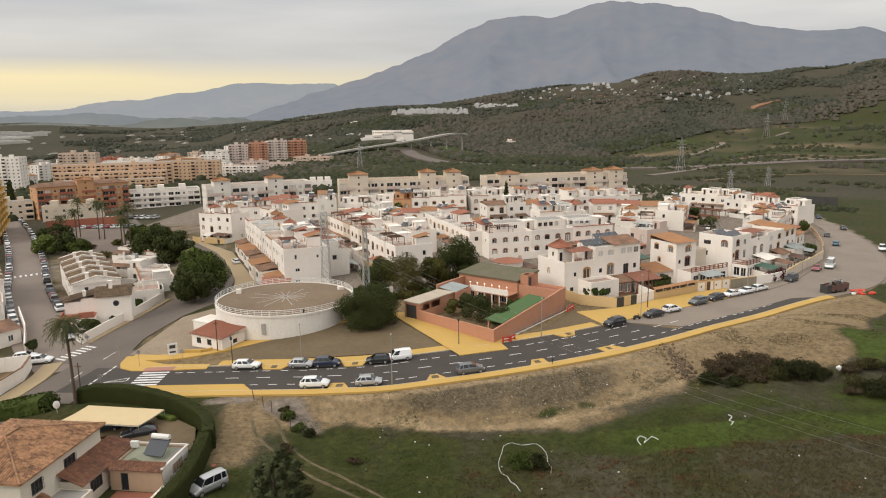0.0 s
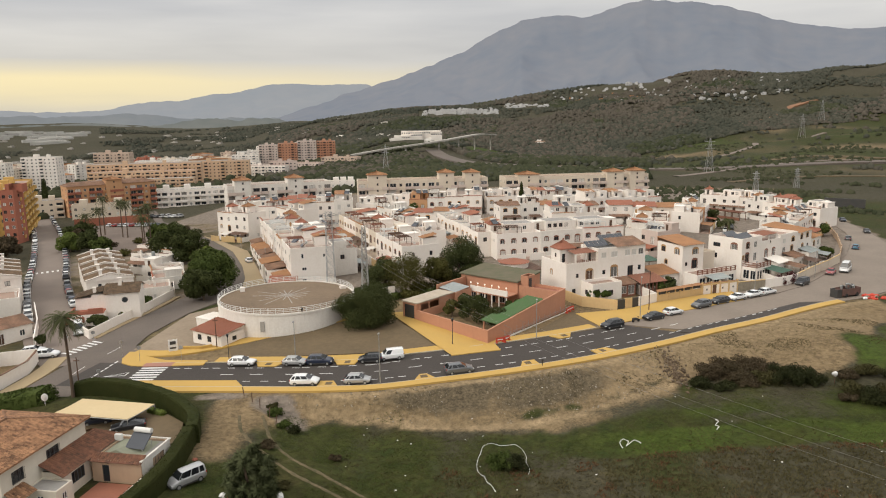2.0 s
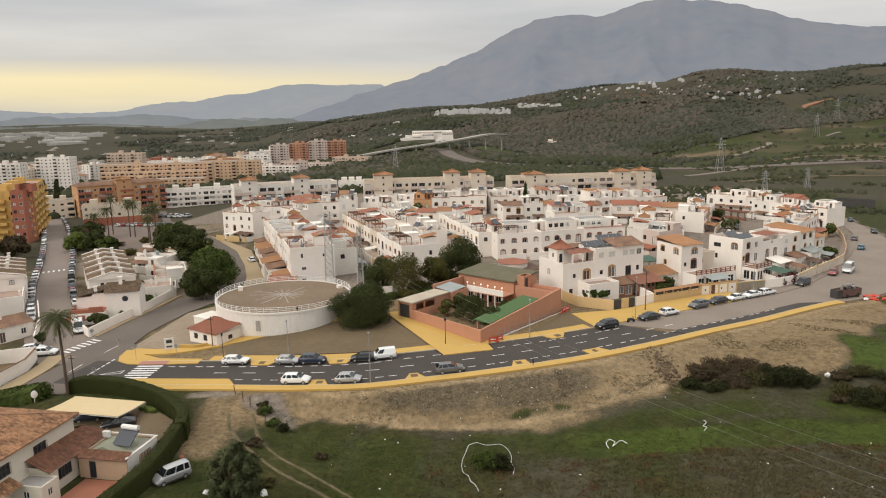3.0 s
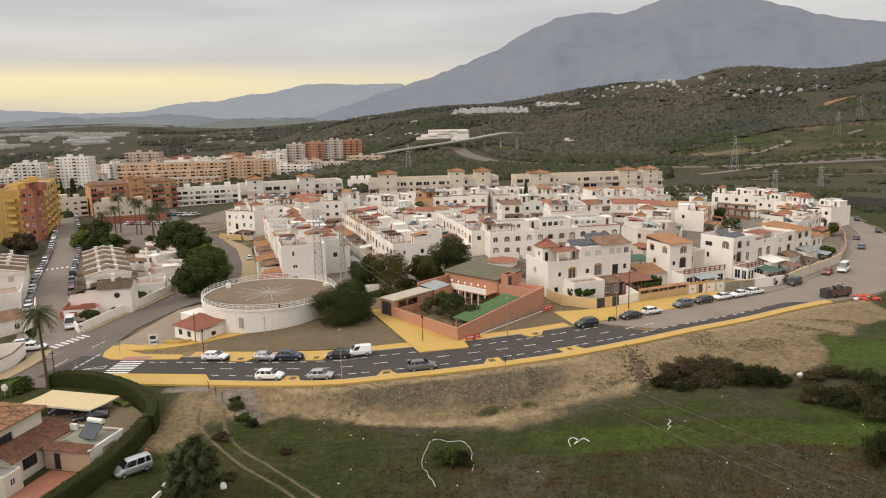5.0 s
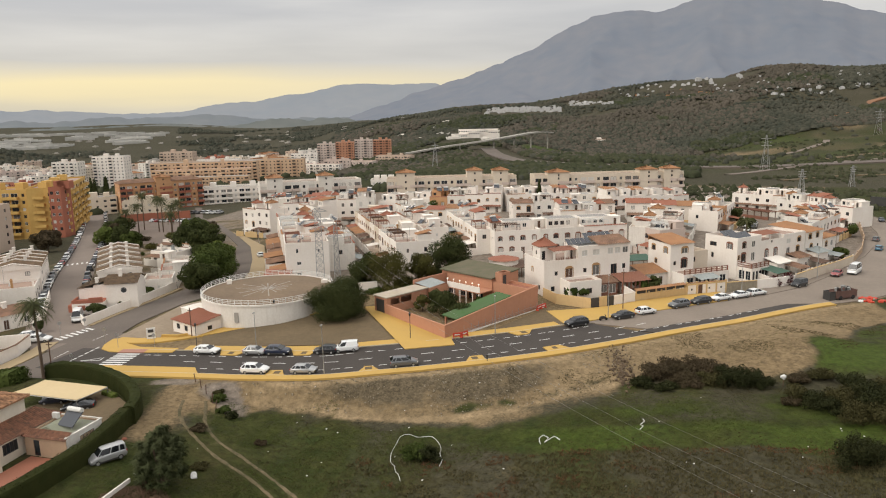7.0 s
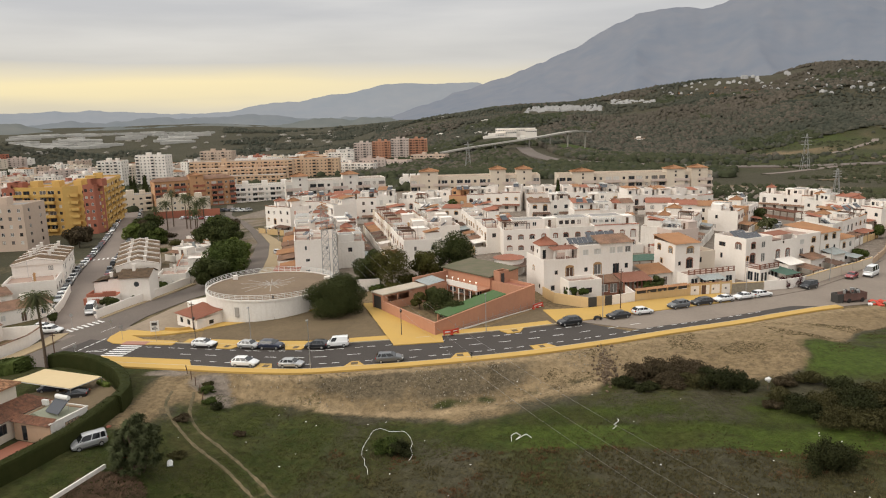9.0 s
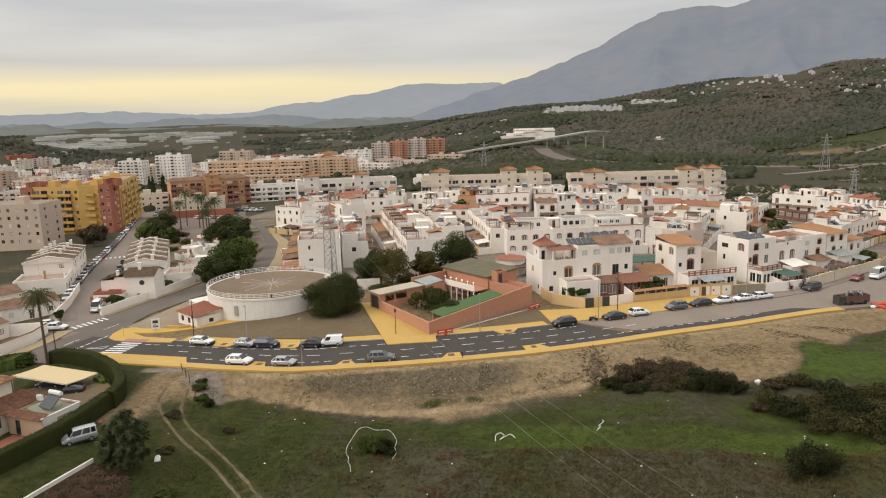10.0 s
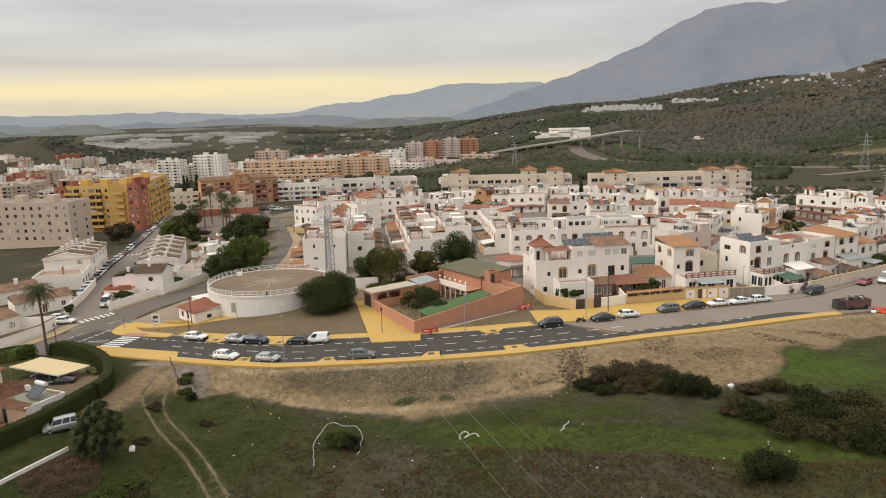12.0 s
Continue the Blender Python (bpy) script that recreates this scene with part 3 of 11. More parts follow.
def ground_sheet():
    xs = spread(-4600, 4600, -85, 112, 1.25, 1.075)
    ys = spread(-900, 4900, 58, 158, 1.25, 1.055)
    verts = [(x, y, ground_z(x, y)) for y in ys for x in xs]
    w = len(xs)
    faces = [(j * w + i, j * w + i + 1, (j + 1) * w + i + 1, (j + 1) * w + i) for j in range(len(ys) - 1) for i in range(w - 1)]
    me = bpy.data.meshes.new("ground")
    me.from_pydata(verts, [], faces)
    me.shade_smooth()
    # kinds of soil: bare, green, stony
    col = me.color_attributes.new("soil", "FLOAT_COLOR", "POINT")
    vals = np.zeros((len(verts), 4), dtype=np.float32)
    lushness, paleness = np.zeros(len(verts), dtype=np.float32), np.zeros(len(verts), dtype=np.float32)
    for k, (x, y, z) in enumerate(verts):
        bare = green = stony = paved = 0.0
        n1 = noise.noise(Vector((x * 0.05, y * 0.05, 1)))
        n2 = noise.noise(Vector((x * 0.16, y * 0.16, 5)))
        n3 = noise.noise(Vector((x * 0.37, y * 0.37, 9)))
        if -130 < x < 190 and 20 < y < 420:
            d = outside(x, y)
            verge = 0.0
            if d > -0.5 and y < 190:
                fs = foot_side(x, y)
                fs0, fs = fs, fs + (2.0 * n1 + 1.4 * n2 + 1.0 * n3) * step(0.5, 4, d)
                slope = step(-0.5, 1, d) * (1 - step(-1.6, 1.2, fs))
                track = math.exp(-((fs0 + 0.4 + 0.9 * n1 + 0.5 * n3) / 1.25) ** 2) * (0.75 + 0.5 * n2 + 0.3 * n3) * (1 - step(36, 44, x)) * step(-22, -17, x)
                brown = step(8, 18, x) * (1 - step(35, 39, x))
                plain = step(-0.4 + 2.0 * brown, 2.8 + 2.6 * brown, fs)
                lip = math.exp(-((d - 1.0) / 1.0) ** 2)
                bare = max(0.8 * slope + 0.3 * n2, 0.95 * track, 0.1 + 0.35 * n2, lip, 0.55 * brown * (1 - plain) * (1 + n2))
                upper = 1 - step(-5.2, -2.4, fs0 + 1.4 * n1 + n3)
                stony = slope * (1 - lip) * (1 - track) * step(-22, -16, x) * (1 - step(16, 34, x)) * (0.25 + 0.75 * upper) * (0.95 + 0.6 * n2 + 0.4 * n3)
                edge = y - 85.2 - 0.03 * (x - 40) + 0.9 * n2 + 0.7 * n3
                streak = noise.noise(Vector((x * 0.06, y * 0.5, 11)))
                strip_ = step(-0.4, 0.8, edge) * (1 - step(5.0, 7.2, edge + n1)) * step(14, 34, x)
                mottle = step(5.0, 7.2, edge + n1) * step(30, 40, x)
                lush = strip_ * (0.95 + 0.5 * streak) + mottle * (0.35 + 1.2 * streak) + 0.35 * math.exp(-((y - 88) / 5) ** 2) * (1 - step(14, 30, x))
                rank = (1 - step(-0.6, 0.6, edge)) * step(6, 26, x)
                green = plain * (0.68 + 0.45 * strip_ - 0.2 * mottle * (1 - 2.0 * streak) + 0.4 * n1 + 0.45 * n2) * (1 - rank * min(1.0, 0.95 - 0.9 * n1)) * step(-24, -15, x)
                bright = plain * lush * (0.55 + 0.8 * n1)
                tufts = slope * math.exp(-((fs0 + 2.0) / 0.8) ** 2) * max(0.0, 0.25 + 1.3 * n2 + 1.2 * n3) * step(-4, 4, x)
                green, bare, stony = max(green, 0.8 * tufts), bare * (1 - 0.95 * min(1.0, tufts)), stony * (1 - 0.8 * min(1.0, tufts))
                tan = step(38, 50, x) * step(-0.5, 1.5, d) * (1 - step(-1.0, 1.5, fs + 3 * n1 - 1))
                bare, green = max(bare * (1 - 0.8 * bright), tan * (0.9 + 0.4 * n2)), green * (1 - tan)
                patch = step(59, 73, x + 5 * n2 + 4 * n3) * min(1.0, 1.4 * math.exp(-((x - 74 - 0.4 * (y - 114)) / 8 + 0.5 * n2) ** 2 - ((y - 113) / 7 + 0.6 * n1) ** 2))
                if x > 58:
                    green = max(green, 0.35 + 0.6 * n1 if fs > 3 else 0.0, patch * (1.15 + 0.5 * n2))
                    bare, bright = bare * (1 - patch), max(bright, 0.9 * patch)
                if x + 3 * n2 + 2 * n3 < -17:
                    fan = math.exp(-((x + 25) / 5.5) ** 2 - ((y - 95.5) / 5.0) ** 2) + 0.9 * math.exp(-((x + 27.5 - 0.1 * (88 - y)) / 2.6) ** 2) * step(76, 82, y) + 0.9 * math.exp(-((x + 18.2) / 2.8) ** 2 - ((y - 97) / 4.2) ** 2)
                    green, bare = 0.85 + 0.6 * n1 + 0.4 * n2 - 1.4 * fan, max(0.2 + n2, 1.15 * fan)
                    pool = math.exp(-(((x + 23.8) / 3.4) ** 2 + ((y - 96.6) / 2.4) ** 2) ** 2) + math.exp(-(((x + 20.6 + 0.5 * (y - 94)) / 2.6) ** 2 + ((y - 94) / 3.4) ** 2) ** 2) + math.exp(-(((x + 32) / 4.0) ** 2 + ((y - 98.8) / 1.6) ** 2) ** 2)
                    verge = pool * (0.9 + 0.4 * n2)
                if x > 92:
                    green, bare = 0.8 + 0.5 * n1, 0.3 + 0.4 * n2
                if -30 < x < 14 and y < 94:
                    rut = math.exp(-(rut_near(x, y) / 0.7) ** 2)
                    bare, green = max(bare, 0.5 * rut), green * (1 - 0.4 * rut)
                    bright *= 1 - rut
                vals[k] = [max(0, min(1, v)) for v in (bare, green, stony, verge)]
                lushness[k] = max(0, min(1, bright))
                paleness[k] = max(0, min(1, max(track, 0.9 * lip * step(-20, -14, x), 0.45 * slope * step(16, 34, x) * (0.6 + n1))))
                continue
            else:
                bare, paved = 0.75 + n1 * 0.4, step(148, 165, y) * (1 - step(400, 430, y)) * (1 - step(-1, 1, d))
                if x < -50 and y < 300:
                    paved, green, bare = paved * (0.35 + 0.9 * n2), 0.35 + 0.8 * n1, 0.55 + 0.5 * n2
                if d > 0:
                    green, bare = 0.75 + 0.5 * n1, 0.3 + 0.4 * n2
        else:
            r_ = math.hypot(x, y)
            az = math.degrees(math.atan2(x, y))
            meadow = step(4, 9, az) * step(330, 420, r_) * (1 - step(880 + 16 * (az - 9), 1080 + 20 * (az - 9), r_))
            bands = math.sin((r_ + 40 * n1) * 0.045 + az * 0.1)
            n3 = noise.noise(Vector((x * 0.011, y * 0.011, 4)))
            near_band = 1 - step(540, 660, r_)
            green = meadow * (0.62 + 0.22 * bands + 0.6 * n3) * (1 - 0.75 * near_band) + 0.15 * n1
            green = max(green, (1 - step(385, 430, r_)) * step(22, 27, az) * step(200, 240, r_) * (0.9 + 0.4 * n1))
            field = math.exp(-((x - 25) / 36) ** 2 - ((y - 915) / 62) ** 2)
            green += 1.2 * field
            lushness[k] = max(0, min(1, 1.2 * field + 0.26 * (1 - near_band) * meadow * max(0.0, 0.5 + 1.2 * n3 - 0.3 * bands)))
            bare = meadow * (1 - 0.85 * near_band) * (0.16 - 0.26 * bands - 0.35 * n3) + (0.10 + 0.3 * n1) * (1 - 0.7 * step(330, 420, r_))
        vals[k] = (max(0, min(1, bare)), max(0, min(1, green)), max(0, min(1, stony)), max(0, min(1, paved)))
    col.data.foreach_set("color", vals.ravel())
    me.attributes.new("lush", "FLOAT", "POINT").data.foreach_set("value", lushness)
    me.attributes.new("pale", "FLOAT", "POINT").data.foreach_set("value", paleness)
    ob = new("ground", me)
    tagged(ob, "rough ground of bare dirt, gravel and green grass", "ground", kind="structure")
    m = bpy.data.materials.new("open_ground")
    m.use_nodes = True
    n, l = m.node_tree.nodes, m.node_tree.links
    b = n["Principled BSDF"]
    b.inputs["Roughness"].default_value, b.inputs["Specular IOR Level"].default_value = 0.97, 0.15
    geo, at = n.new("ShaderNodeNewGeometry"), n.new("ShaderNodeVertexColor")
    at.layer_name = "soil"
    sep = n.new("ShaderNodeSeparateColor")
    l.new(at.outputs[0], sep.inputs[0])

    def tex(scale, detail=5.0, rough=0.6):
        t = n.new("ShaderNodeTexNoise")
        t.inputs["Scale"].default_value, t.inputs["Detail"].default_value, t.inputs["Roughness"].default_value = scale, detail, rough
        l.new(geo.outputs["Position"], t.inputs["Vector"])
        return t.outputs[0]

    def mapr(v, a, c):
        t = n.new("ShaderNodeMapRange")
        t.inputs[1].default_value, t.inputs[2].default_value = a, c
        l.new(v, t.inputs[0])
        return t.outputs[0]

    def mix(f, a, c):
        t = n.new("ShaderNodeMix")
        t.data_type = "RGBA"
        l.new(f, t.inputs[0])
        for i, v in ((6, a), (7, c)):
            if isinstance(v, tuple):
                t.inputs[i].default_value = (*v, 1)
            else:
                l.new(v, t.inputs[i])
        return t.outputs[2]

    def calc(op, a, c):
        t = n.new("ShaderNodeMath")
        t.operation = op
        for i, v in enumerate((a, c)):
            if isinstance(v, (int, float)):
                t.inputs[i].default_value = v
            else:
                l.new(v, t.inputs[i])
        return t.outputs[0]

    fine, mid, wide, far = tex(3.0), tex(0.45), tex(0.07), tex(0.008)
    scrub = mix(mapr(far, 0.35, 0.65), (0.046, 0.043, 0.024), (0.070, 0.061, 0.040))
    scrub = mix(mapr(mid, 0.4, 0.7), scrub, (0.042, 0.038, 0.020))
    dirt = mix(mapr(mid, 0.3, 0.7), (0.205, 0.145, 0.078), (0.130, 0.092, 0.049))
    dirt = mix(calc("MULTIPLY", mapr(fine, 0.35, 0.75), 0.6), dirt, (0.25, 0.185, 0.108))
    pale_at = n.new("ShaderNodeAttribute")
    pale_at.attribute_name = "pale"
    dirt = mix(mapr(calc("ADD", pale_at.outputs["Fac"], calc("MULTIPLY", calc("SUBTRACT", mid, 0.5), 0.6)), 0.15, 0.85), dirt, mix(mapr(fine, 0.3, 0.7), (0.32, 0.235, 0.138), (0.23, 0.168, 0.096)))
    grass = mix(mapr(mid, 0.35, 0.65), (0.027, 0.038, 0.008), (0.046, 0.047, 0.014))
    grass = mix(calc("MULTIPLY", mapr(wide, 0.45, 0.7), 0.5), grass, (0.058, 0.041, 0.018))
    lush_at = n.new("ShaderNodeAttribute")
    lush_at.attribute_name = "lush"
    grass = mix(mapr(calc("ADD", lush_at.outputs["Fac"], calc("MULTIPLY", calc("SUBTRACT", mid, 0.5), 0.7)), 0.15, 0.7), grass, mix(mapr(fine, 0.3, 0.7), (0.038, 0.064, 0.009), (0.060, 0.074, 0.014)))
    stone = mix(mapr(fine, 0.35, 0.65), (0.070, 0.055, 0.033), (0.145, 0.113, 0.072))

    def weight(v):
        return mapr(calc("ADD", calc("MULTIPLY", v, 1.2), calc("MULTIPLY", calc("SUBTRACT", calc("ADD", mid, fine), 1.0), 0.9)), 0.25, 0.75)

    c = mix(weight(sep.outputs[0]), scrub, dirt)
    c = mix(weight(sep.outputs[1]), c, grass)
    c = mix(weight(sep.outputs[2]), c, stone)
    yard = mix(mapr(mid, 0.3, 0.7), (0.235, 0.192, 0.152), (0.15, 0.124, 0.10))
    c = mix(weight(at.outputs[1]), c, yard)
    # clumps, clods and bare spots at arm's length
    clod = tex(1.1, 8.0, 0.72)
    tone = n.new("ShaderNodeMapRange")
    for i_, v_ in enumerate((0.34, 0.66, 0.62, 1.34)):
        tone.inputs[i_ + 1].default_value = v_
    l.new(clod, tone.inputs[0])
    toned = n.new("ShaderNodeVectorMath")
    toned.operation = "SCALE"
    l.new(c, toned.inputs[0])
    l.new(tone.outputs[0], toned.inputs["Scale"])
    c = toned.outputs[0]
    l.new(c, b.inputs["Base Color"])
    bp = n.new("ShaderNodeBump")
    bp.inputs["Strength"].default_value, bp.inputs["Distance"].default_value = 0.6, 0.25
    l.new(calc("ADD", fine, mid), bp.inputs["Height"])
    l.new(bp.outputs[0], b.inputs["Normal"])
    me.materials.append(m)
    return ob


ground = ground_sheet()


def wheel_tracks():
    """Two worn ruts of pale earth with ragged edges."""
    for k, r_ in enumerate(RUTS):
        bm = bmesh.new()
        rows_ = []
        for i in range(len(r_)):
            d = r_[min(i + 1, len(r_) - 1)] - r_[max(i - 1, 0)]
            d = d / np.linalg.norm(d)
            row_ = []
            for s in (-1, -0.4, 0.4, 1):
                w_ = 0.27 * (1 + 0.8 * noise.noise(Vector((r_[i][0] * 0.7 + s * 3, r_[i][1] * 0.7, k))))
                x, y = r_[i][0] - d[1] * s * w_, r_[i][1] + d[0] * s * w_
                row_.append(bm.verts.new((x, y, ground_z(x, y) + (0.05 if abs(s) < 1 else -0.02))))
            rows_.append(row_)
        for a, b in zip(rows_, rows_[1:]):
            for j in range(3):
                bm.faces.new((a[j], a[j + 1], b[j + 1], b[j]))
        bmesh.ops.recalc_face_normals(bm, faces=bm.faces)
        tagged(to_object("wheel_track", bm, RUT_EARTH, smooth=True), "worn wheel rut of pale earth through grass", "track", kind="structure")


RUT_EARTH = material("rut_earth", (0.185, 0.138, 0.08), 0.98, (0.060, 0.054, 0.025), 2.2, 0.5, 1.1, 0.3, 12)
wheel_tracks()


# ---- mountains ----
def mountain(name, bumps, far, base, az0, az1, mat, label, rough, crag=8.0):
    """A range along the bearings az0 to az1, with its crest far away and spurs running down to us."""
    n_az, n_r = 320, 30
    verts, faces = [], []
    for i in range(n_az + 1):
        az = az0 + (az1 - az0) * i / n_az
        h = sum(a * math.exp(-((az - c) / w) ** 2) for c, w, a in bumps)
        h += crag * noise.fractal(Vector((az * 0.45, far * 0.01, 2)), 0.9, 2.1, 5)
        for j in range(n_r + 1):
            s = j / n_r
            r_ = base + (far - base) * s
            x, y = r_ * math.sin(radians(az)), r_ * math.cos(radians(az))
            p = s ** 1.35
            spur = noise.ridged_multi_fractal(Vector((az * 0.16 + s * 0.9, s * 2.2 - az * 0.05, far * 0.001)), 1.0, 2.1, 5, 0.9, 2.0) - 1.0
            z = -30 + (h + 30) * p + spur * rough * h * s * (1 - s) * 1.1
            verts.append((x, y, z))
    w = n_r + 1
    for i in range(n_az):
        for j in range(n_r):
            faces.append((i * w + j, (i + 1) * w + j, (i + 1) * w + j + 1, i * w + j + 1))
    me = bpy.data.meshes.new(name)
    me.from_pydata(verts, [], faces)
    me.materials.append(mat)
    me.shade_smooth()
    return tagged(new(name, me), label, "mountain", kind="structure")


def haze_material(name, colour, other, haze, strength):
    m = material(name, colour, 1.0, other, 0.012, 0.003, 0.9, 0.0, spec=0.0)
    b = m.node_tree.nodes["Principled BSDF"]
    # Bluish colour plus emission stand in for haze before the far ranges.
    b.inputs["Emission Color"].default_value = (*haze, 1)
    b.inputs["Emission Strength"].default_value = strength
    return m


M_ROCK = haze_material("hazed_mountain_rock", (0.075, 0.085, 0.095), (0.12, 0.115, 0.11), (0.138, 0.153, 0.190), 0.85)
M_FAR = haze_material("hazed_farthest_hills", (0.08, 0.09, 0.10), (0.11, 0.11, 0.11), (0.275, 0.287, 0.305), 0.75)
M_LOW = haze_material("hazed_low_hills", (0.065, 0.072, 0.075), (0.10, 0.10, 0.095), (0.178, 0.192, 0.205), 0.75)
M_NEAR = haze_material("hazed_valley_ridges", (0.065, 0.070, 0.060), (0.11, 0.105, 0.09), (0.15, 0.165, 0.17), 0.55)
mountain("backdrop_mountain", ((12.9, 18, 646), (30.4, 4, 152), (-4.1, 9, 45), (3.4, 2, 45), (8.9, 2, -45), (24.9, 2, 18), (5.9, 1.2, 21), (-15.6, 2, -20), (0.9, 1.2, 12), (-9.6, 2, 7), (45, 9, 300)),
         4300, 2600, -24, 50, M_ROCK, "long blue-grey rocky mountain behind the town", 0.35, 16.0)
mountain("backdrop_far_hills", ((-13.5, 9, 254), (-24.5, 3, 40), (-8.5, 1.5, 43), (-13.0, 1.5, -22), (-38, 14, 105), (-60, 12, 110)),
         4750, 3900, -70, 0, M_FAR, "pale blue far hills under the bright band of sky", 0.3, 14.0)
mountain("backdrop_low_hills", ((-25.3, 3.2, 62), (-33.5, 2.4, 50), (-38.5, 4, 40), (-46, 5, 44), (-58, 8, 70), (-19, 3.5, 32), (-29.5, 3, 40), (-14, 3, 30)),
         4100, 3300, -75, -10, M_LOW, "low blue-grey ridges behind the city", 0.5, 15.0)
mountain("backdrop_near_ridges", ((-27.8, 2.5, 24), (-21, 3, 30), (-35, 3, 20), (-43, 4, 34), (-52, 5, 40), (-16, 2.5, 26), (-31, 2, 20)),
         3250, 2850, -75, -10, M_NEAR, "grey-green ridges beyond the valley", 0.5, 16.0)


# ---- roads and pavements ----
def even(pts, n):
    pts = [Vector(p) for p in pts]
    s = [0.0]
    for a, b in zip(pts, pts[1:]):
        s.append(s[-1] + (b - a).length)
    return [Vector((float(np.interp(v, s, [p.x for p in pts])), float(np.interp(v, s, [p.y for p in pts])))) for v in np.linspace(0, s[-1], n)]


def strip(name, a, b, top, thick, mat, label, category, n=None, across=3, kind="structure", parent=None):
    """A paved band between two lines, top metres over the streets' level."""
    n = n or max(2, int(max(sum((q - p).length for p, q in zip(map(Vector, line), map(Vector, line[1:]))) for line in (a, b)) / 2.0))
    a, b = even(a, n), even(b, n)
    bm = bmesh.new()
    rows = []
    for p, q in zip(a, b):
        line = [p.lerp(q, k / across) for k in range(across + 1)]
        row = [bm.verts.new((v.x, v.y, town_z(v.x, v.y) + top)) for v in line]
        row.insert(0, bm.verts.new((p.x, p.y, town_z(p.x, p.y) + top - thick)))
        row.append(bm.verts.new((q.x, q.y, town_z(q.x, q.y) + top - thick)))
        rows.append(row)
    for r0, r1 in zip(rows, rows[1:]):
        for k in range(len(r0) - 1):
            bm.faces.new((r0[k], r0[k + 1], r1[k + 1], r1[k]))
    for r_ in (rows[0], rows[-1]):
        bm.faces.new(r_)
    bmesh.ops.recalc_face_normals(bm, faces=bm.faces)
    ob = to_object(name, bm, mat, parent)
    return tagged(ob, label, category, kind=kind) if parent is None else ob


def band(line, width):
    """Two lines width apart round a centre line."""
    line = spline(line, 2.0)
    left, right = [], []
    for i, p in enumerate(line):
        d = (line[min(i + 1, len(line) - 1)] - line[max(i - 1, 0)]).normalized()
        nn = Vector((-d.y, d.x))
        left.append(p + nn * width / 2)
        right.append(p - nn * width / 2)
    return left, right


def plot(name, pts, top, thick, mat, label, category, parent=None):
    bm = bmesh.new()
    prism(bm, pts, lambda x, y: town_z(x, y) + top - thick, lambda x, y: town_z(x, y) + top)
    bmesh.ops.triangulate(bm, faces=[f for f in bm.faces if len(f.verts) > 4])
    bmesh.ops.recalc_face_normals(bm, faces=bm.faces)
    ob = to_object(name, bm, mat, parent)
    return tagged(ob, label, category, kind="structure") if parent is None else ob


FAR_KERB = 12.7
road_main = strip("road_new", run(-62, 46, 1.9), run(-62, 40, FAR_KERB), 0.0, 0.5, ASPHALT, "newly laid dark asphalt road with fresh white markings", "road", across=6)
strip("road_edge_strip", run(46, 83, 1.9), run(45, 83, 4.6), 0.0, 0.5, ASPHALT, "narrow strip of new asphalt beside the old road", "road")
strip("road_old", run(46, 172, 4.6)[:36] + run(83, 200, 1.0), [beside(40, FAR_KERB), (55, 143.5), (68, 151.5), (81, 161.5), (94, 177), (111, 202), (125, 227), (132, 245), (140, 276), (149, 320), (160, 400)],
      0.003, 0.5, CONCRETE_ROAD, "dusty pale old road curving uphill past parked cars", "road", across=6)
S_SOUTH = band([(-60, 125), (-61, 112), (-62, 98), (-66, 78), (-72, 45)], 10)
S_WEST = band([(-64, 117), (-76.5, 131), (-90.5, 152), (-110, 182), (-138.5, 230), (-177, 291), (-232, 374), (-280, 450)], 11.8)
S_NORTH = ([Vector(p) for p in ((-68.0, 119), (-68.4, 132), (-66.6, 147), (-63.6, 163), (-62.4, 182), (-68.4, 201), (-79.0, 226.4), (-97, 255.6), (-119, 289), (-143, 320), (-171, 374))],
           [Vector(p) for p in ((-57.2, 119), (-58.4, 132), (-56.4, 147), (-51.6, 160), (-54.8, 180.4), (-61.3, 197.6), (-72.4, 222), (-90.4, 251), (-113, 285), (-137, 316), (-165, 370))])
street_south = strip("street_south", *S_SOUTH, -0.004, 0.4, ASPHALT_MID, "worn grey asphalt street", "road")
street_west = strip("street_west", *S_WEST, -0.010, 0.4, ASPHALT_OLD, "worn grey street lined with parked cars", "road", across=4)
strip("street_north", *S_NORTH, -0.006, 0.4, ASPHALT_MID, "worn grey asphalt street between walls and trees", "road")

pave_low = strip("pavement_lower", run(-51, 84, 0.0), run(-51, 84, 1.75), 0.14, 0.8, PAVE, "yellow paved footway along the lower side of the road", "pavement", across=2)
strip("kerb_lower", run(-51, 84, 1.75), run(-51, 84, 1.9), 0.15, 0.5, KERB, "pale stone kerb", "kerb", across=1)
pave_up = strip("pavement_upper", run(-40, 36, FAR_KERB + 0.15), run(-40, 36, FAR_KERB + 2.4), 0.14, 0.6, PAVE, "yellow paved footway along the upper side of the road", "pavement", across=2)
strip("kerb_upper", run(-52, 40, FAR_KERB), run(-52, 40, FAR_KERB + 0.15), 0.15, 0.5, KERB, "pale stone kerb", "kerb", across=1)
strip("pavement_kerbside", [Vector(p) for p in ((63, 148.6), (72, 154.2), (82, 162.5), (94, 177), (111, 202), (125, 227))],
      [Vector(p) for p in ((63, 154), (71, 158.6), (81, 164.6), (90, 175), (104, 195), (121, 228))], 0.12, 0.5, CONCRETE_ROAD, "dusty concrete footway before garden walls", "pavement", across=2)
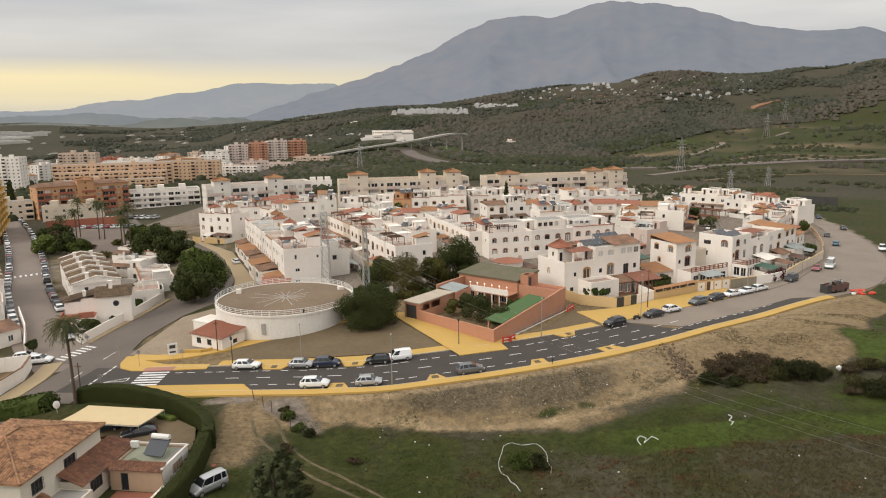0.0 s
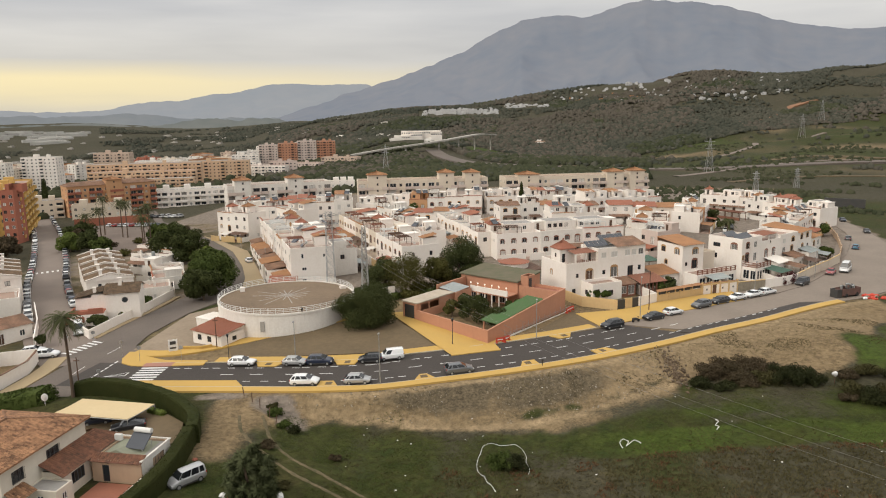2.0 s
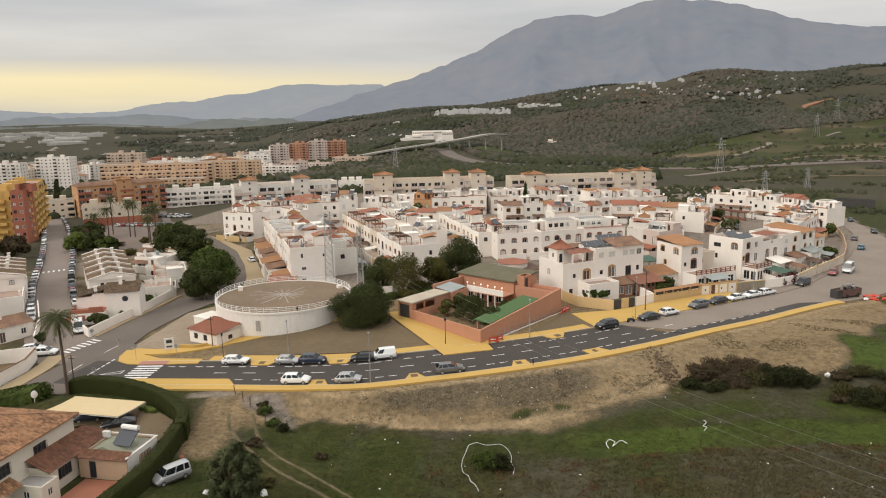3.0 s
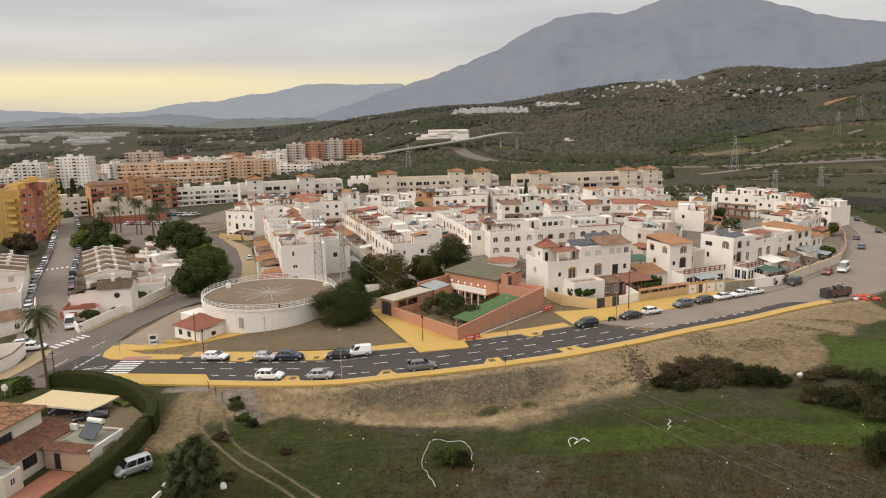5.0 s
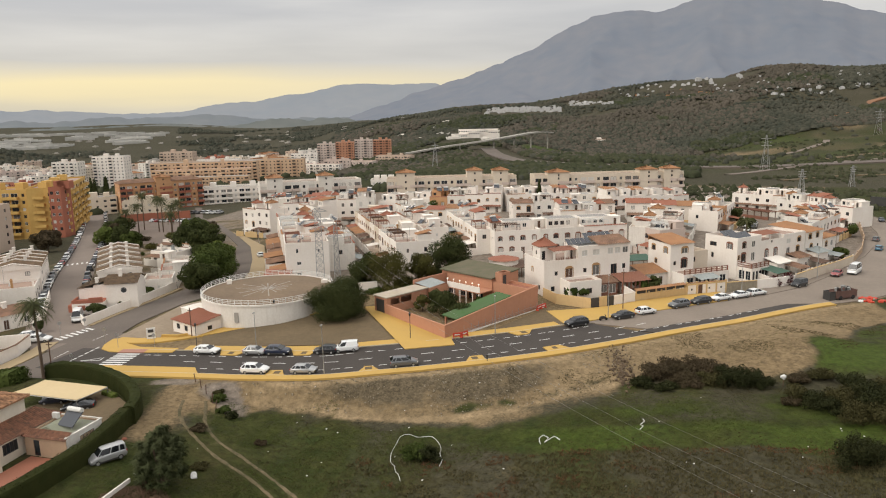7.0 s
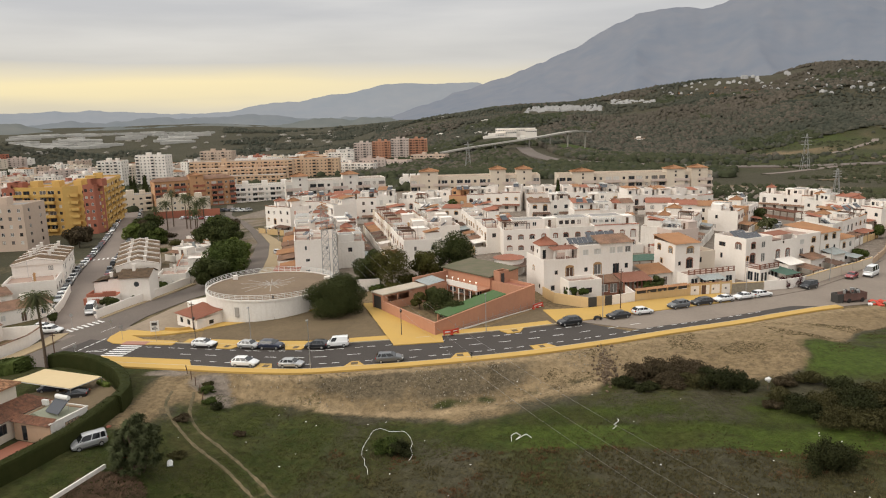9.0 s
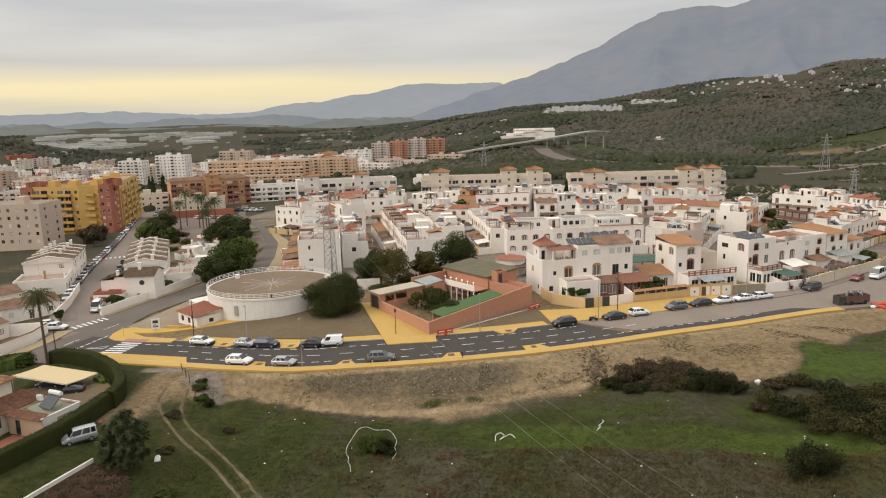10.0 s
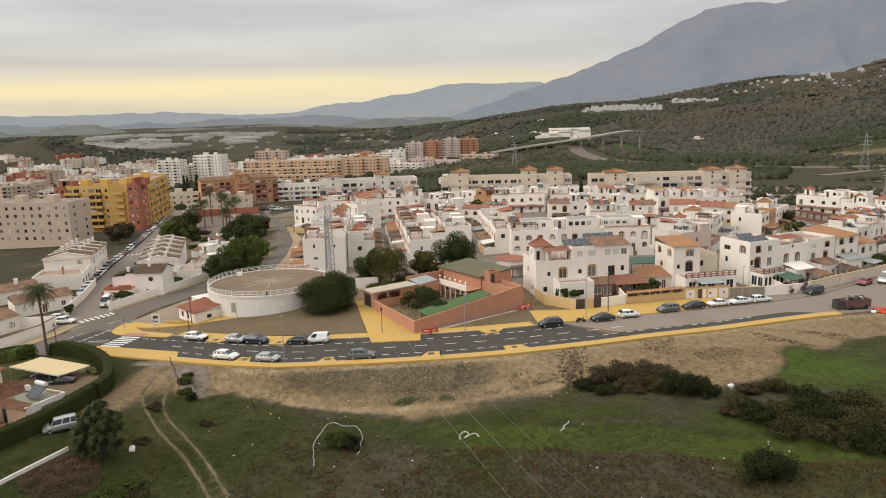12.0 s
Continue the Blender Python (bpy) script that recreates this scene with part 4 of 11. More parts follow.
strip("pavement_gardens", run(36, 53, FAR_KERB + 0.15) + [Vector(p) for p in ((63, 148.6),)],
      [Vector(p) for p in ((26, 136.5), (34.6, 139.2), (39, 141.6), (44, 145.4), (55, 151.8), (63, 155.5))], 0.13, 0.5, PAVE, "yellow paved footway before garden walls", "pavement", across=2)
strip("pavement_wall", [Vector(p) for p in ((-69.4, 131), (-68.7, 140), (-67.3, 150), (-66.4, 163))], [Vector(p) for p in ((-68.2, 131), (-67.4, 140), (-66.0, 150), (-65.1, 163))], 0.12, 0.4, PAVE_DULL, "narrow faded yellow footway along the white wall", "pavement", across=1)
plot("plaza", [(-131, 241), (-112, 236), (-101, 254), (-122, 288), (-146, 318), (-172, 312), (-170, 300)], 0.03, 0.4, PLAZA, "dull pink paved plaza under palms", "pavement")
strip("pavement_tank", *band([(-56, 120.5), (-49, 119.4), (-41.5, 121.6), (-26, 130), (-14, 137)], 2.8), 0.12, 0.4, PAVE, "yellow paved path round the water tank", "pavement")
plot("pavement_corner", [(-57, 121), (-56.6, 117.4), (-55.5, 115), (-53, 113.4), (-49, 112.7), (-40, 112.4), (-40, 114.6), (-48, 115.6), (-52.5, 118.2), (-54, 121)], 0.135, 0.5, PAVE, "yellow paved street corner", "pavement")
plot("pavement_school", [(-11, 136.2), (1.2, 118.4), (2.2, 112.9), (10.5, 115.2), (8.6, 121.4), (-6.0, 137.2)], 0.145, 0.4, PAVE, "bright yellow paved forecourt at the school gate", "pavement")
strip("pavement_west", *band([(-69.5, 84), (-68.3, 100), (-68, 112), (-69.5, 119.5)], 3.2), 0.12, 0.5, PAVE_DULL, "faded yellow footway beside white garden walls", "pavement")
strip("pavement_north", [Vector(p) for p in ((-50.0, 161), (-54.8, 180.4), (-61.3, 197.6), (-72.4, 222), (-90.4, 251), (-96.6, 260.6))], [Vector(p) for p in ((-43, 164), (-49.6, 179), (-56.6, 196), (-67.5, 222), (-87, 249), (-94.4, 258))],
      0.12, 0.5, PAVE_DULL, "faded yellow footway before terraced houses", "pavement", across=3)
plot("lawn_wedge", [(-36, 115.2), (-12, 115.4), (0.5, 117.6), (-10.6, 134), (-15, 135.4), (-26, 128.2), (-38.5, 121.2)], 0.05, 0.4, DIRT, "bare brown earth between footways", "ground")
plot("lawn_side", [(13.5, 119.6), (22, 123.4), (33, 128.8), (33.5, 135), (25.5, 138.2)], 0.05, 0.4, DIRT, "bare brown earth beside the school wall", "ground")
plot("yard_tank", [(-57, 122.2), (-49, 121), (-42, 123.2), (-30, 129.4), (-16, 138), (-14, 152), (-28, 160), (-46, 158), (-56, 146)], 0.02, 0.4, DUST, "dusty yard round the water tank", "ground")


def bulb(x, far):
    """A kerbed nib with a planting pit that ends a row of parking bays."""
    c0, c1 = (1.9, 4.0) if not far else (FAR_KERB - 2.1, FAR_KERB)
    w0, w1 = (1.9, 1.0) if not far else (1.3, 2.6)
    p = [beside(x - w0, c0), beside(x + w0, c0), beside(x + w1, c1), beside(x - w1, c1)]
    ob = plot("nib", [tuple(v) for v in p], 0.146, 0.4, PAVE, "", "", parent=pave_up if far else pave_low)
    q = [beside(x - 0.7, (c0 + c1) / 2 - 0.6), beside(x + 0.7, (c0 + c1) / 2 - 0.6), beside(x + 0.7, (c0 + c1) / 2 + 0.6), beside(x - 0.7, (c0 + c1) / 2 + 0.6)]
    plot("planting_pit", [tuple(v) for v in q], 0.150, 0.4, DIRT, "", "", parent=pave_up if far else pave_low)


for x_ in (-16.5, -1.0, 15.6, 28.8):
    bulb(x_, False)
for x_ in (-29.6, -15.2, 27.5):
    bulb(x_, True)
plot("nib", [tuple(beside(-50.8, 1.9)), tuple(beside(-30.2, 1.9)), tuple(beside(-31.8, 4.4)), tuple(beside(-50.8, 4.4))], 0.146, 0.4, PAVE, "", "", parent=pave_low)


# ---- road markings, each a part of the road ----
def mark(p, q, width, parent, name="lane_dash", up=0.006):
    p, q = Vector(p), Vector(q)
    d = (q - p).normalized()
    nn = Vector((-d.y, d.x)) * width / 2
    bm = bmesh.new()
    prism(bm, [tuple(v) for v in (p - nn, q - nn, q + nn, p + nn)], lambda x, y: town_z(x, y) - 0.02, lambda x, y: town_z(x, y) + up)
    return part(name, bm, PAINT, parent)


for off, gap, length, x0, x1 in ((4.3, 2.6, 1.3, -46, 70), (7.3, 5.5, 2.2, -36, 50), (10.2, 2.6, 1.3, -46, 40)):
    x_ = x0
    while x_ < x1:
        i_ = int(np.argmin(np.abs(_ex[:160, 0] - x_)))
        d_ = Vector((EDGE_N[i_].y, -EDGE_N[i_].x))
        c_ = EDGE[i_] + EDGE_N[i_] * wide(x_, off)
        mark(c_, c_ + d_ * length, 0.16, road_main)
        x_ += gap * d_.x
# zebra crossing: bars along the traffic
for k in range(7):
    y_ = 105.5 + k * 1.08
    mark((-50.6, y_ + 0.25), (-46.0, y_), 0.55, road_main, "zebra_bar")
# stop line, dotted give-way line and triangle
mark((-56.2, 106.2), (-51.8, 106.0), 0.35, road_main, "stop_line")
for k in range(7):
    mark((-57.6 + 0.10 * k, 106.4 + k * 1.5), (-57.5 + 0.10 * k, 107.4 + k * 1.5), 0.3, road_main, "give_way_dash")
mark((-55.4, 108.7), (-51.9, 108.9), 0.14, road_main, "triangle_side")
mark((-55.4, 108.7), (-51.9, 110.3), 0.14, road_main, "triangle_side")
mark((-51.9, 108.9), (-51.9, 110.3), 0.14, road_main, "triangle_side")
plot("tactile_paving", [(-50.8, 112.7), (-45.6, 112.5), (-45.6, 114.2), (-50.8, 114.4)], 0.155, 0.3, RED_PAVE, "", "", parent=pave_up)
plot("tactile_paving", [(-50.4, 102.2), (-45.8, 101.8), (-45.8, 103.6), (-50.4, 104)], 0.155, 0.3, RED_PAVE, "", "", parent=pave_low)
# crossings on the west street and the middle line of the south street
for k in range(7):
    mark((-68.2 + 0.38 * k, 121.2 + 1.1 * k), (-70.6 + 0.38 * k, 122.4 + 1.1 * k), 0.5, street_west, "zebra_bar", 0.002)
for k in range(7):
    mark((-125.4 + 1.2 * k, 199.2 + 0.7 * k), (-126.8 + 1.2 * k, 201.5 + 0.7 * k), 0.55, street_west, "zebra_bar", -0.004)
for x0, y0, x1, y1 in ((-61.8, 110.4, -61.7, 114.2), (-61.1, 120.5, -60.5, 124.4)):
    mark((x0, y0), (x1, y1), 0.14, street_south, "lane_dash", 0.002)


# ---- houses ----
def pyramid(bm, x0, x1, y0, y1, z, h, over=0.25):
    x0, x1, y0, y1 = x0 - over, x1 + over, y0 - over, y1 + over
    c = ((x0 + x1) / 2, (y0 + y1) / 2, z + h)
    q = [(x0, y0, z), (x1, y0, z), (x1, y1, z), (x0, y1, z)]
    for i in range(4):
        tiled_slope(bm, q[i], q[(i + 1) % 4], c, c)
    box(bm, x0, x1, y0, y1, z - 0.12, z)
    box(bm, c[0] - 0.12, c[0] + 0.12, c[1] - 0.12, c[1] + 0.12, z + h - 0.1, z + h + 0.35)


def parapet_walls(bm, x0, x1, y0, y1, z0, z1, holes=((), (), (), ()), deck=0.9, thick=0.2):
    """Four outer wall faces (front, right, back, left) with openings, and the parapet's top and inner side."""
    wall(bm, (x0, y0, 0), (1, 0, 0), (0, 1, 0), x1 - x0, z0, z1, holes[0])
    wall(bm, (x1, y0, 0), (0, 1, 0), (-1, 0, 0), y1 - y0, z0, z1, holes[1])
    wall(bm, (x1, y1, 0), (-1, 0, 0), (0, -1, 0), x1 - x0, z0, z1, holes[2])
    wall(bm, (x0, y1, 0), (0, -1, 0), (1, 0, 0), y1 - y0, z0, z1, holes[3])
    o = [(x0, y0), (x1, y0), (x1, y1), (x0, y1)]
    i_ = [(x0 + thick, y0 + thick), (x1 - thick, y0 + thick), (x1 - thick, y1 - thick), (x0 + thick, y1 - thick)]
    for k in range(4):
        j = (k + 1) % 4
        bm.faces.new([bm.verts.new(v) for v in ((*o[k], z1), (*o[j], z1), (*i_[j], z1), (*i_[k], z1))])
        bm.faces.new([bm.verts.new(v) for v in ((*i_[k], z1), (*i_[j], z1), (*i_[j], z1 - deck), (*i_[k], z1 - deck))])


def on_wall(side, u, z, x0, x1, y0, y1):
    """Pose of a window in a house's wall: side 0 front, 1 right, 2 back, 3 left; u along the wall as seen from outside."""
    return {0: pose(x0 + u, y0, z), 1: pose(x1, y0 + u, z, rz=90), 2: pose(x1 - u, y1, z, rz=180), 3: pose(x0, y1 - u, z, rz=-90)}[side]


def solar_heater(parent, m):
    bm = bmesh.new()
    box(bm, -1.0, 1.0, -0.9, 0.9, -0.04, 0.04, pose(0, 0, 0.75, 35))
    p = part("solar_panel", bm, SOLAR, parent, "dark solar water panel", m)
    bm = bmesh.new()
    tube(bm, (-0.9, 0.75, 1.45), (0.9, 0.75, 1.45), 0.26, n=10)
    part("water_cylinder", bm, WHITE_METAL, p, "white water cylinder")
    bm = bmesh.new()
    for sx in (-0.8, 0.8):
        tube(bm, (sx, 0.7, 0.0), (sx, 0.7, 1.3), 0.03, n=4)
        tube(bm, (sx, -0.7, 0.0), (sx, 0.7, 1.2), 0.03, n=4)
    part("stand", bm, STEEL, p)


def house(m, L, D, floors=2, mat=None, rng=None, sides=(True, True), stair="pyramid", deck_mat=None, hood=None, label="", cap=None, pergola=False, solar=0, upper=None, group="terraced houses", awning=None, porch=0.0, porch_mat=None, base=1.2, chimney=False, pitched=False, yard=0.0, party=False, stair_left=None, fh=3.0, roof_rise=1.3, up_h=2.7):
    """A whitewashed flat-roofed terraced house; front along x, facing -y."""
    rng = rng or random.Random(1)
    mat = mat or WHITE
    near = m.translation.y < 200 and m.translation.x > 0
    H = floors * fh + (0.75 if not pitched else 0.1)
    ob = thing("house", m, label or "white rendered terraced house with a flat roof terrace", "house", group)
    holes = [[], [], [], []]
    wins = []
    bays = max(2, int(L / (2.6 if near else 3.1)))
    for f in range(floors):
        z = f * fh
        for b in range(bays):
            u = (b + 0.5) * L / bays + rng.uniform(-0.15, 0.15)
            if f == 0 and b == bays // 2:
                w, h, s = 1.1, 2.15, 0.05
            elif f > 0 and rng.random() < 0.22:
                w, h, s = 1.3, 2.0, 0.12
            else:
                w, h, s = rng.choice((1.0, 1.2, 1.2)), rng.choice((1.15, 1.25)), 0.95
            holes[0].append((u - w / 2, u + w / 2, z + s, z + s + h))
            wins.append((0, u, z + s, w, h))
        for side, on in ((1, sides[1]), (3, sides[0])):
            if on:
                for b in range(max(1, int(D / 4.5))):
                    if rng.random() < 0.6:
                        u = (b + 0.5) * D / max(1, int(D / 4.5)) + rng.uniform(-0.5, 0.5)
                        w, h = rng.choice((0.6, 0.8, 1.1)), rng.choice((0.8, 1.0, 1.15))
                        holes[side].append((u - w / 2, u + w / 2, z + 1.1, z + 1.1 + h))
                        wins.append((side, u, z + 1.1, w, h))
        if f and rng.random() < 0.7:
            u = L / 2 + rng.uniform(-1, 1)
            holes[2].append((u - 0.5, u + 0.5, z + 1.0, z + 2.1))
            wins.append((2, u, z + 1.0, 1.0, 1.1))
    bm = bmesh.new()
    parapet_walls(bm, 0, L, 0, D, -base, H, holes, deck=0.7 if not pitched else 0.05)
    part("wall", bm, mat, ob)
    frame = rng.choice((WHITE_METAL, BROWN_WOOD, BROWN_WOOD, DARK_METAL))
    for side, u, z, w, h in wins:
        door = h > 1.9
        pane = SHUTTER if rng.random() < 0.25 else (CURTAINED if rng.random() < 0.3 else GLASS)
        if door and z < 1:
            pane = BROWN_WOOD
        window(ob, on_wall(side, u, z, 0, L, 0, D), w, h, frame, pane, hood if side == 0 and m.translation.y < 285 and z < 6.5 and not (door and z < 1) else None, 1 if w > 0.9 else 0, "door" if door else "window", near)
    dz = H - 0.7
    if pitched:
        bm = bmesh.new()
        k = roof_rise
        tiled_slope(bm, (-0.3, -0.35, H), (L + 0.3, -0.35, H), (L + 0.3, D / 2, H + k), (-0.3, D / 2, H + k))
        tiled_slope(bm, (L + 0.3, D + 0.35, H), (-0.3, D + 0.35, H), (-0.3, D / 2, H + k), (L + 0.3, D / 2, H + k))
        for x in (-0.02, L + 0.02):
            bm.faces.new([bm.verts.new(v) for v in ((x, 0, H - 0.1), (x, D, H - 0.1), (x, D / 2, H + k - 0.1))])
        part("roof", bm, cap or TILE, ob, "clay tiled pitched roof")
        if chimney:
            for cx, cy in (((L - 0.4, D * 0.28), (L - 0.3, D * 0.66)) if party else ((L * rng.uniform(0.3, 0.7), D * 0.35),)):
                part("chimney", boxes((cx - 0.4, cx + 0.4, cy, cy + 0.7, H, H + 2.2), (cx - 0.5, cx + 0.5, cy - 0.1, cy + 0.8, H + 2.2, H + 2.35)), mat, ob)
    else:
        part("roof_terrace", boxes((0.2, L - 0.2, 0.2, D - 0.2, dz - 0.25, dz)), deck_mat or TERRACE, ob)
        sx = rng.choice((0.25, L - 3.2)) if L > 4 else 0.25
        if stair_left is not None:
            sx = 0.25 if stair_left else L - 3.2
        if stair:
            sw, sd, sh = min(2.9, L - 0.6), rng.uniform(2.8, 4.0), 2.35
            sy = D - sd - rng.uniform(0.3, max(0.4, D * 0.25))
            bm = bmesh.new()
            wall(bm, (sx, sy, 0), (1, 0, 0), (0, 1, 0), sw, dz, dz + sh, [(0.9, 1.7, dz + 0.02, dz + 2.0)])
            wall(bm, (sx + sw, sy, 0), (0, 1, 0), (-1, 0, 0), sd, dz, dz + sh)
            wall(bm, (sx + sw, sy + sd, 0), (-1, 0, 0), (0, -1, 0), sw, dz, dz + sh)
            wall(bm, (sx, sy + sd, 0), (0, -1, 0), (1, 0, 0), sd, dz, dz + sh)
            part("stair_tower", bm, mat, ob)
            if m.translation.y < 240:
                window(ob, pose(sx + 1.3, sy, dz + 0.02), 0.8, 1.98, BROWN_WOOD, BROWN_WOOD, None, 0, "roof_door")
            bm = bmesh.new()
            if stair == "pyramid":
                pyramid(bm, sx, sx + sw, sy, sy + sd, dz + sh, 1.15)
                part("stair_roof", bm, cap or TILE_RED, ob, "pointed clay tiled cap")
            elif stair == "slope":
                tiled_slope(bm, (sx - 0.2, sy - 0.3, dz + sh), (sx + sw + 0.2, sy - 0.3, dz + sh), (sx + sw + 0.2, sy + sd + 0.1, dz + sh + 0.8), (sx - 0.2, sy + sd + 0.1, dz + sh + 0.8))
                box(bm, sx, sx + sw, sy, sy + sd, dz + sh - 0.02, dz + sh + 0.02)
                part("stair_roof", bm, cap or TILE, ob, "sloping clay tiled cap")
            else:
                box(bm, sx - 0.1, sx + sw + 0.1, sy - 0.1, sy + sd + 0.1, dz + sh, dz + sh + 0.15)
                part("stair_roof", bm, mat, ob)
        if upper and L > 5:
            # a set-back room on the roof with its own openings
            ux0, ux1 = (sx + 3.0, L - 0.3) if sx < L / 2 else (0.3, L - 3.3)
            uy0, uy1 = D * 0.38, D - 0.25
            hs = [(0.5 + k * 1.7, 1.6 + k * 1.7, dz + 0.9, dz + 2.0) for k in range(max(1, int((ux1 - ux0 - 0.6) / 1.8)))]
            bm = bmesh.new()
            parapet_walls(bm, ux0, ux1, uy0, uy1, dz, dz + up_h, (hs, (), (), ()), deck=0.15)
            part("roof_room", bm, mat, ob)
            for h0, h1, a_, b_ in hs:
                window(ob, pose(ux0 + (h0 + h1) / 2, uy0, a_), h1 - h0, b_ - a_, frame, rng.choice((GLASS, SHUTTER)), None, 1)
            if upper == "tile":
                bm = bmesh.new()
                tiled_slope(bm, (ux0 - 0.2, uy0 - 0.4, dz + 2.62), (ux1 + 0.2, uy0 - 0.4, dz + 2.62), (ux1 + 0.2, uy1, dz + 3.5), (ux0 - 0.2, uy1, dz + 3.5))
                part("room_roof", bm, cap or TILE, ob, "clay tiled lean-to roof")
            else:
                part("room_roof", boxes((ux0 + 0.2, ux1 - 0.2, uy0 + 0.2, uy1 - 0.2, dz + 2.4, dz + 2.56)), ROOF_GREY, ob)
        if pergola:
            bm = bmesh.new()
            px0 = 0.3 if rng.random() < 0.5 else L * 0.4
            px1 = px0 + L * 0.55
            for x in (px0, px1 - 0.1):
                for y in (0.4, D * 0.36):
                    box(bm, x, x + 0.12, y, y + 0.12, dz, dz + 2.2)
            for k in range(int((px1 - px0) / 0.7)):
                box(bm, px0 + k * 0.7, px0 + k * 0.7 + 0.1, 0.3, D * 0.38, dz + 2.28, dz + 2.4)
            for y in (0.4, D * 0.36):
                box(bm, px0, px1, y, y + 0.12, dz + 2.14, dz + 2.28)
            part("pergola", bm, rng.choice((BROWN_WOOD, BROWN_WOOD, WHITE_METAL, TRIM_RED)), ob, "slatted roof pergola")["kind"] = "stuff"
        for k in range(solar):
            solar_heater(ob, pose(rng.uniform(1.2, max(1.3, L - 1.2)), D * rng.uniform(0.25, 0.6), dz + (2.5 if upper else 0), rz=rng.uniform(-25, 25)))
        # bits on the roof: a vent, an aerial, an air conditioner
        vx, vy = rng.uniform(0.6, L - 0.6), rng.uniform(0.6, D - 0.6)
        if m.translation.y < 245:
            part("vent", boxes((vx - 0.2, vx + 0.2, vy - 0.2, vy + 0.2, dz - 0.1, dz + 1.1), (vx - 0.28, vx + 0.28, vy - 0.28, vy + 0.28, dz + 1.1, dz + 1.2)), mat, ob)
        if rng.random() < 0.5 and m.translation.y < 235:
            bm = bmesh.new()
            ax, ay = rng.uniform(0.5, L - 0.5), rng.uniform(2, D - 0.5)
            tube(bm, (ax, ay, dz), (ax, ay, dz + 4.2), 0.03, n=4)
            for k in range(4):
                tube(bm, (ax - 0.5, ay, dz + 3.3 + k * 0.25), (ax + 0.5, ay, dz + 3.3 + k * 0.25), 0.015, n=3)
            part("aerial", bm, STEEL, ob)
        if rng.random() < 0.5:
            ax = rng.uniform(0.6, L - 1.2)
            part("air_conditioner", boxes((ax, ax + 0.85, D * 0.5, D * 0.5 + 0.35, dz, dz + 0.6)), WHITE_METAL, ob)
        if m.translation.y < 300:
            own = random.Random(int(m.translation.x * 7 + m.translation.y * 13))
            if own.random() < 0.5:
                cx, cy = own.uniform(0.5, L - 0.9), own.uniform(D * 0.4, D - 0.8)
                part("chimney", boxes((cx, cx + 0.5, cy, cy + 0.5, dz - 0.1, dz + 1.9), (cx - 0.08, cx + 0.58, cy - 0.08, cy + 0.58, dz + 1.9, dz + 2.02), (cx + 0.08, cx + 0.42, cy + 0.08, cy + 0.42, dz + 2.02, dz + 2.3)), own.choice((mat, mat, TRIM)), ob)
            if own.random() < 0.4:
                bm = bmesh.new()
                ax, ay = own.uniform(0.4, L - 0.4), own.uniform(0.3, D * 0.6)
                tube(bm, (ax, ay, dz - 0.05), (ax, ay, dz + 1.5), 0.035, n=5)
                k = Matrix.Translation((ax, ay - 0.08, dz + 1.5)) @ Euler((radians(60), 0, radians(own.uniform(-50, 50)))).to_matrix().to_4x4()
                tube(bm, k @ Vector((0, 0, 0)), k @ Vector((0, 0, 0.12)), 0.12, 0.48, 10)
                part("satellite_dish", bm, WHITE_METAL, ob)
            if own.random() < 0.28:
                bm = bmesh.new()
                ax, ay, up = own.uniform(0.8, L - 0.8), own.uniform(D * 0.3, D - 0.8), own.uniform(0.0, 0.6)
                box(bm, ax - 0.5, ax + 0.5, ay - 0.5, ay + 0.5, dz - 0.1, dz + up + 0.05)
                tube(bm, (ax, ay, dz + up), (ax, ay, dz + up + 1.15), 0.5, 0.52, 12)
                tube(bm, (ax, ay, dz + up + 1.15), (ax, ay, dz + up + 1.3), 0.52, 0.2, 12)
                part("water_tank", bm, own.choice((DARK_METAL, WHITE_PLASTIC, SHEET)), ob)
            if own.random() < 0.4:
                bm = bmesh.new()
                tiled_slope(bm, (0.0, -0.14, H + 0.01), (L, -0.14, H + 0.01), (L, 0.3, H + 0.16), (0.0, 0.3, H + 0.16))
                box(bm, 0.0, L, 0.0, 0.28, H - 0.02, H + 0.1)
                part("coping", bm, own.choice((TILE, TILE_RED, TILE_OLD)), ob, "clay tiled coping along the parapet")
    if party:
        for x0 in (-0.22, L - 0.22):
            bm = bmesh.new()
            v0 = [(x0, -0.2, H - 0.3), (x0, D + 0.2, H - 0.3), (x0, D + 0.2, H + 0.22), (x0, D / 2, H + 1.6), (x0, -0.2, H + 0.22)]
            a_, b_ = [bm.verts.new(v) for v in v0], [bm.verts.new((v[0] + 0.44, v[1], v[2])) for v in v0]
            bm.faces.new(a_[::-1])
            bm.faces.new(b_)
            for k in range(5):
                bm.faces.new((a_[k], a_[(k + 1) % 5], b_[(k + 1) % 5], b_[k]))
            part("party_wall", bm, mat, ob, "white party wall standing over the tiles")
    if yard:
        bm = boxes((0, L * 0.55, -yard, -yard + 0.18, -base, 1.7), (L * 0.55 + 1.1, L, -yard, -yard + 0.18, -base, 1.7))
        part("yard_wall", bm, rng.choice((mat, mat, OCHRE_WALL, WHITE_B)), ob, "low yard wall with a gateway")
        if m.translation.y < 250:
            part("yard_side", boxes((L - 0.09, L + 0.09, -yard + 0.18, -0.01, -base, 1.6)), mat, ob)
        if m.translation.y < 250:
            part("yard_floor", boxes((0, L, -yard + 0.2, -0.02, -base, 0.03)), rng.choice((TERRACE, TILE_OLD, CONCRETE)), ob)
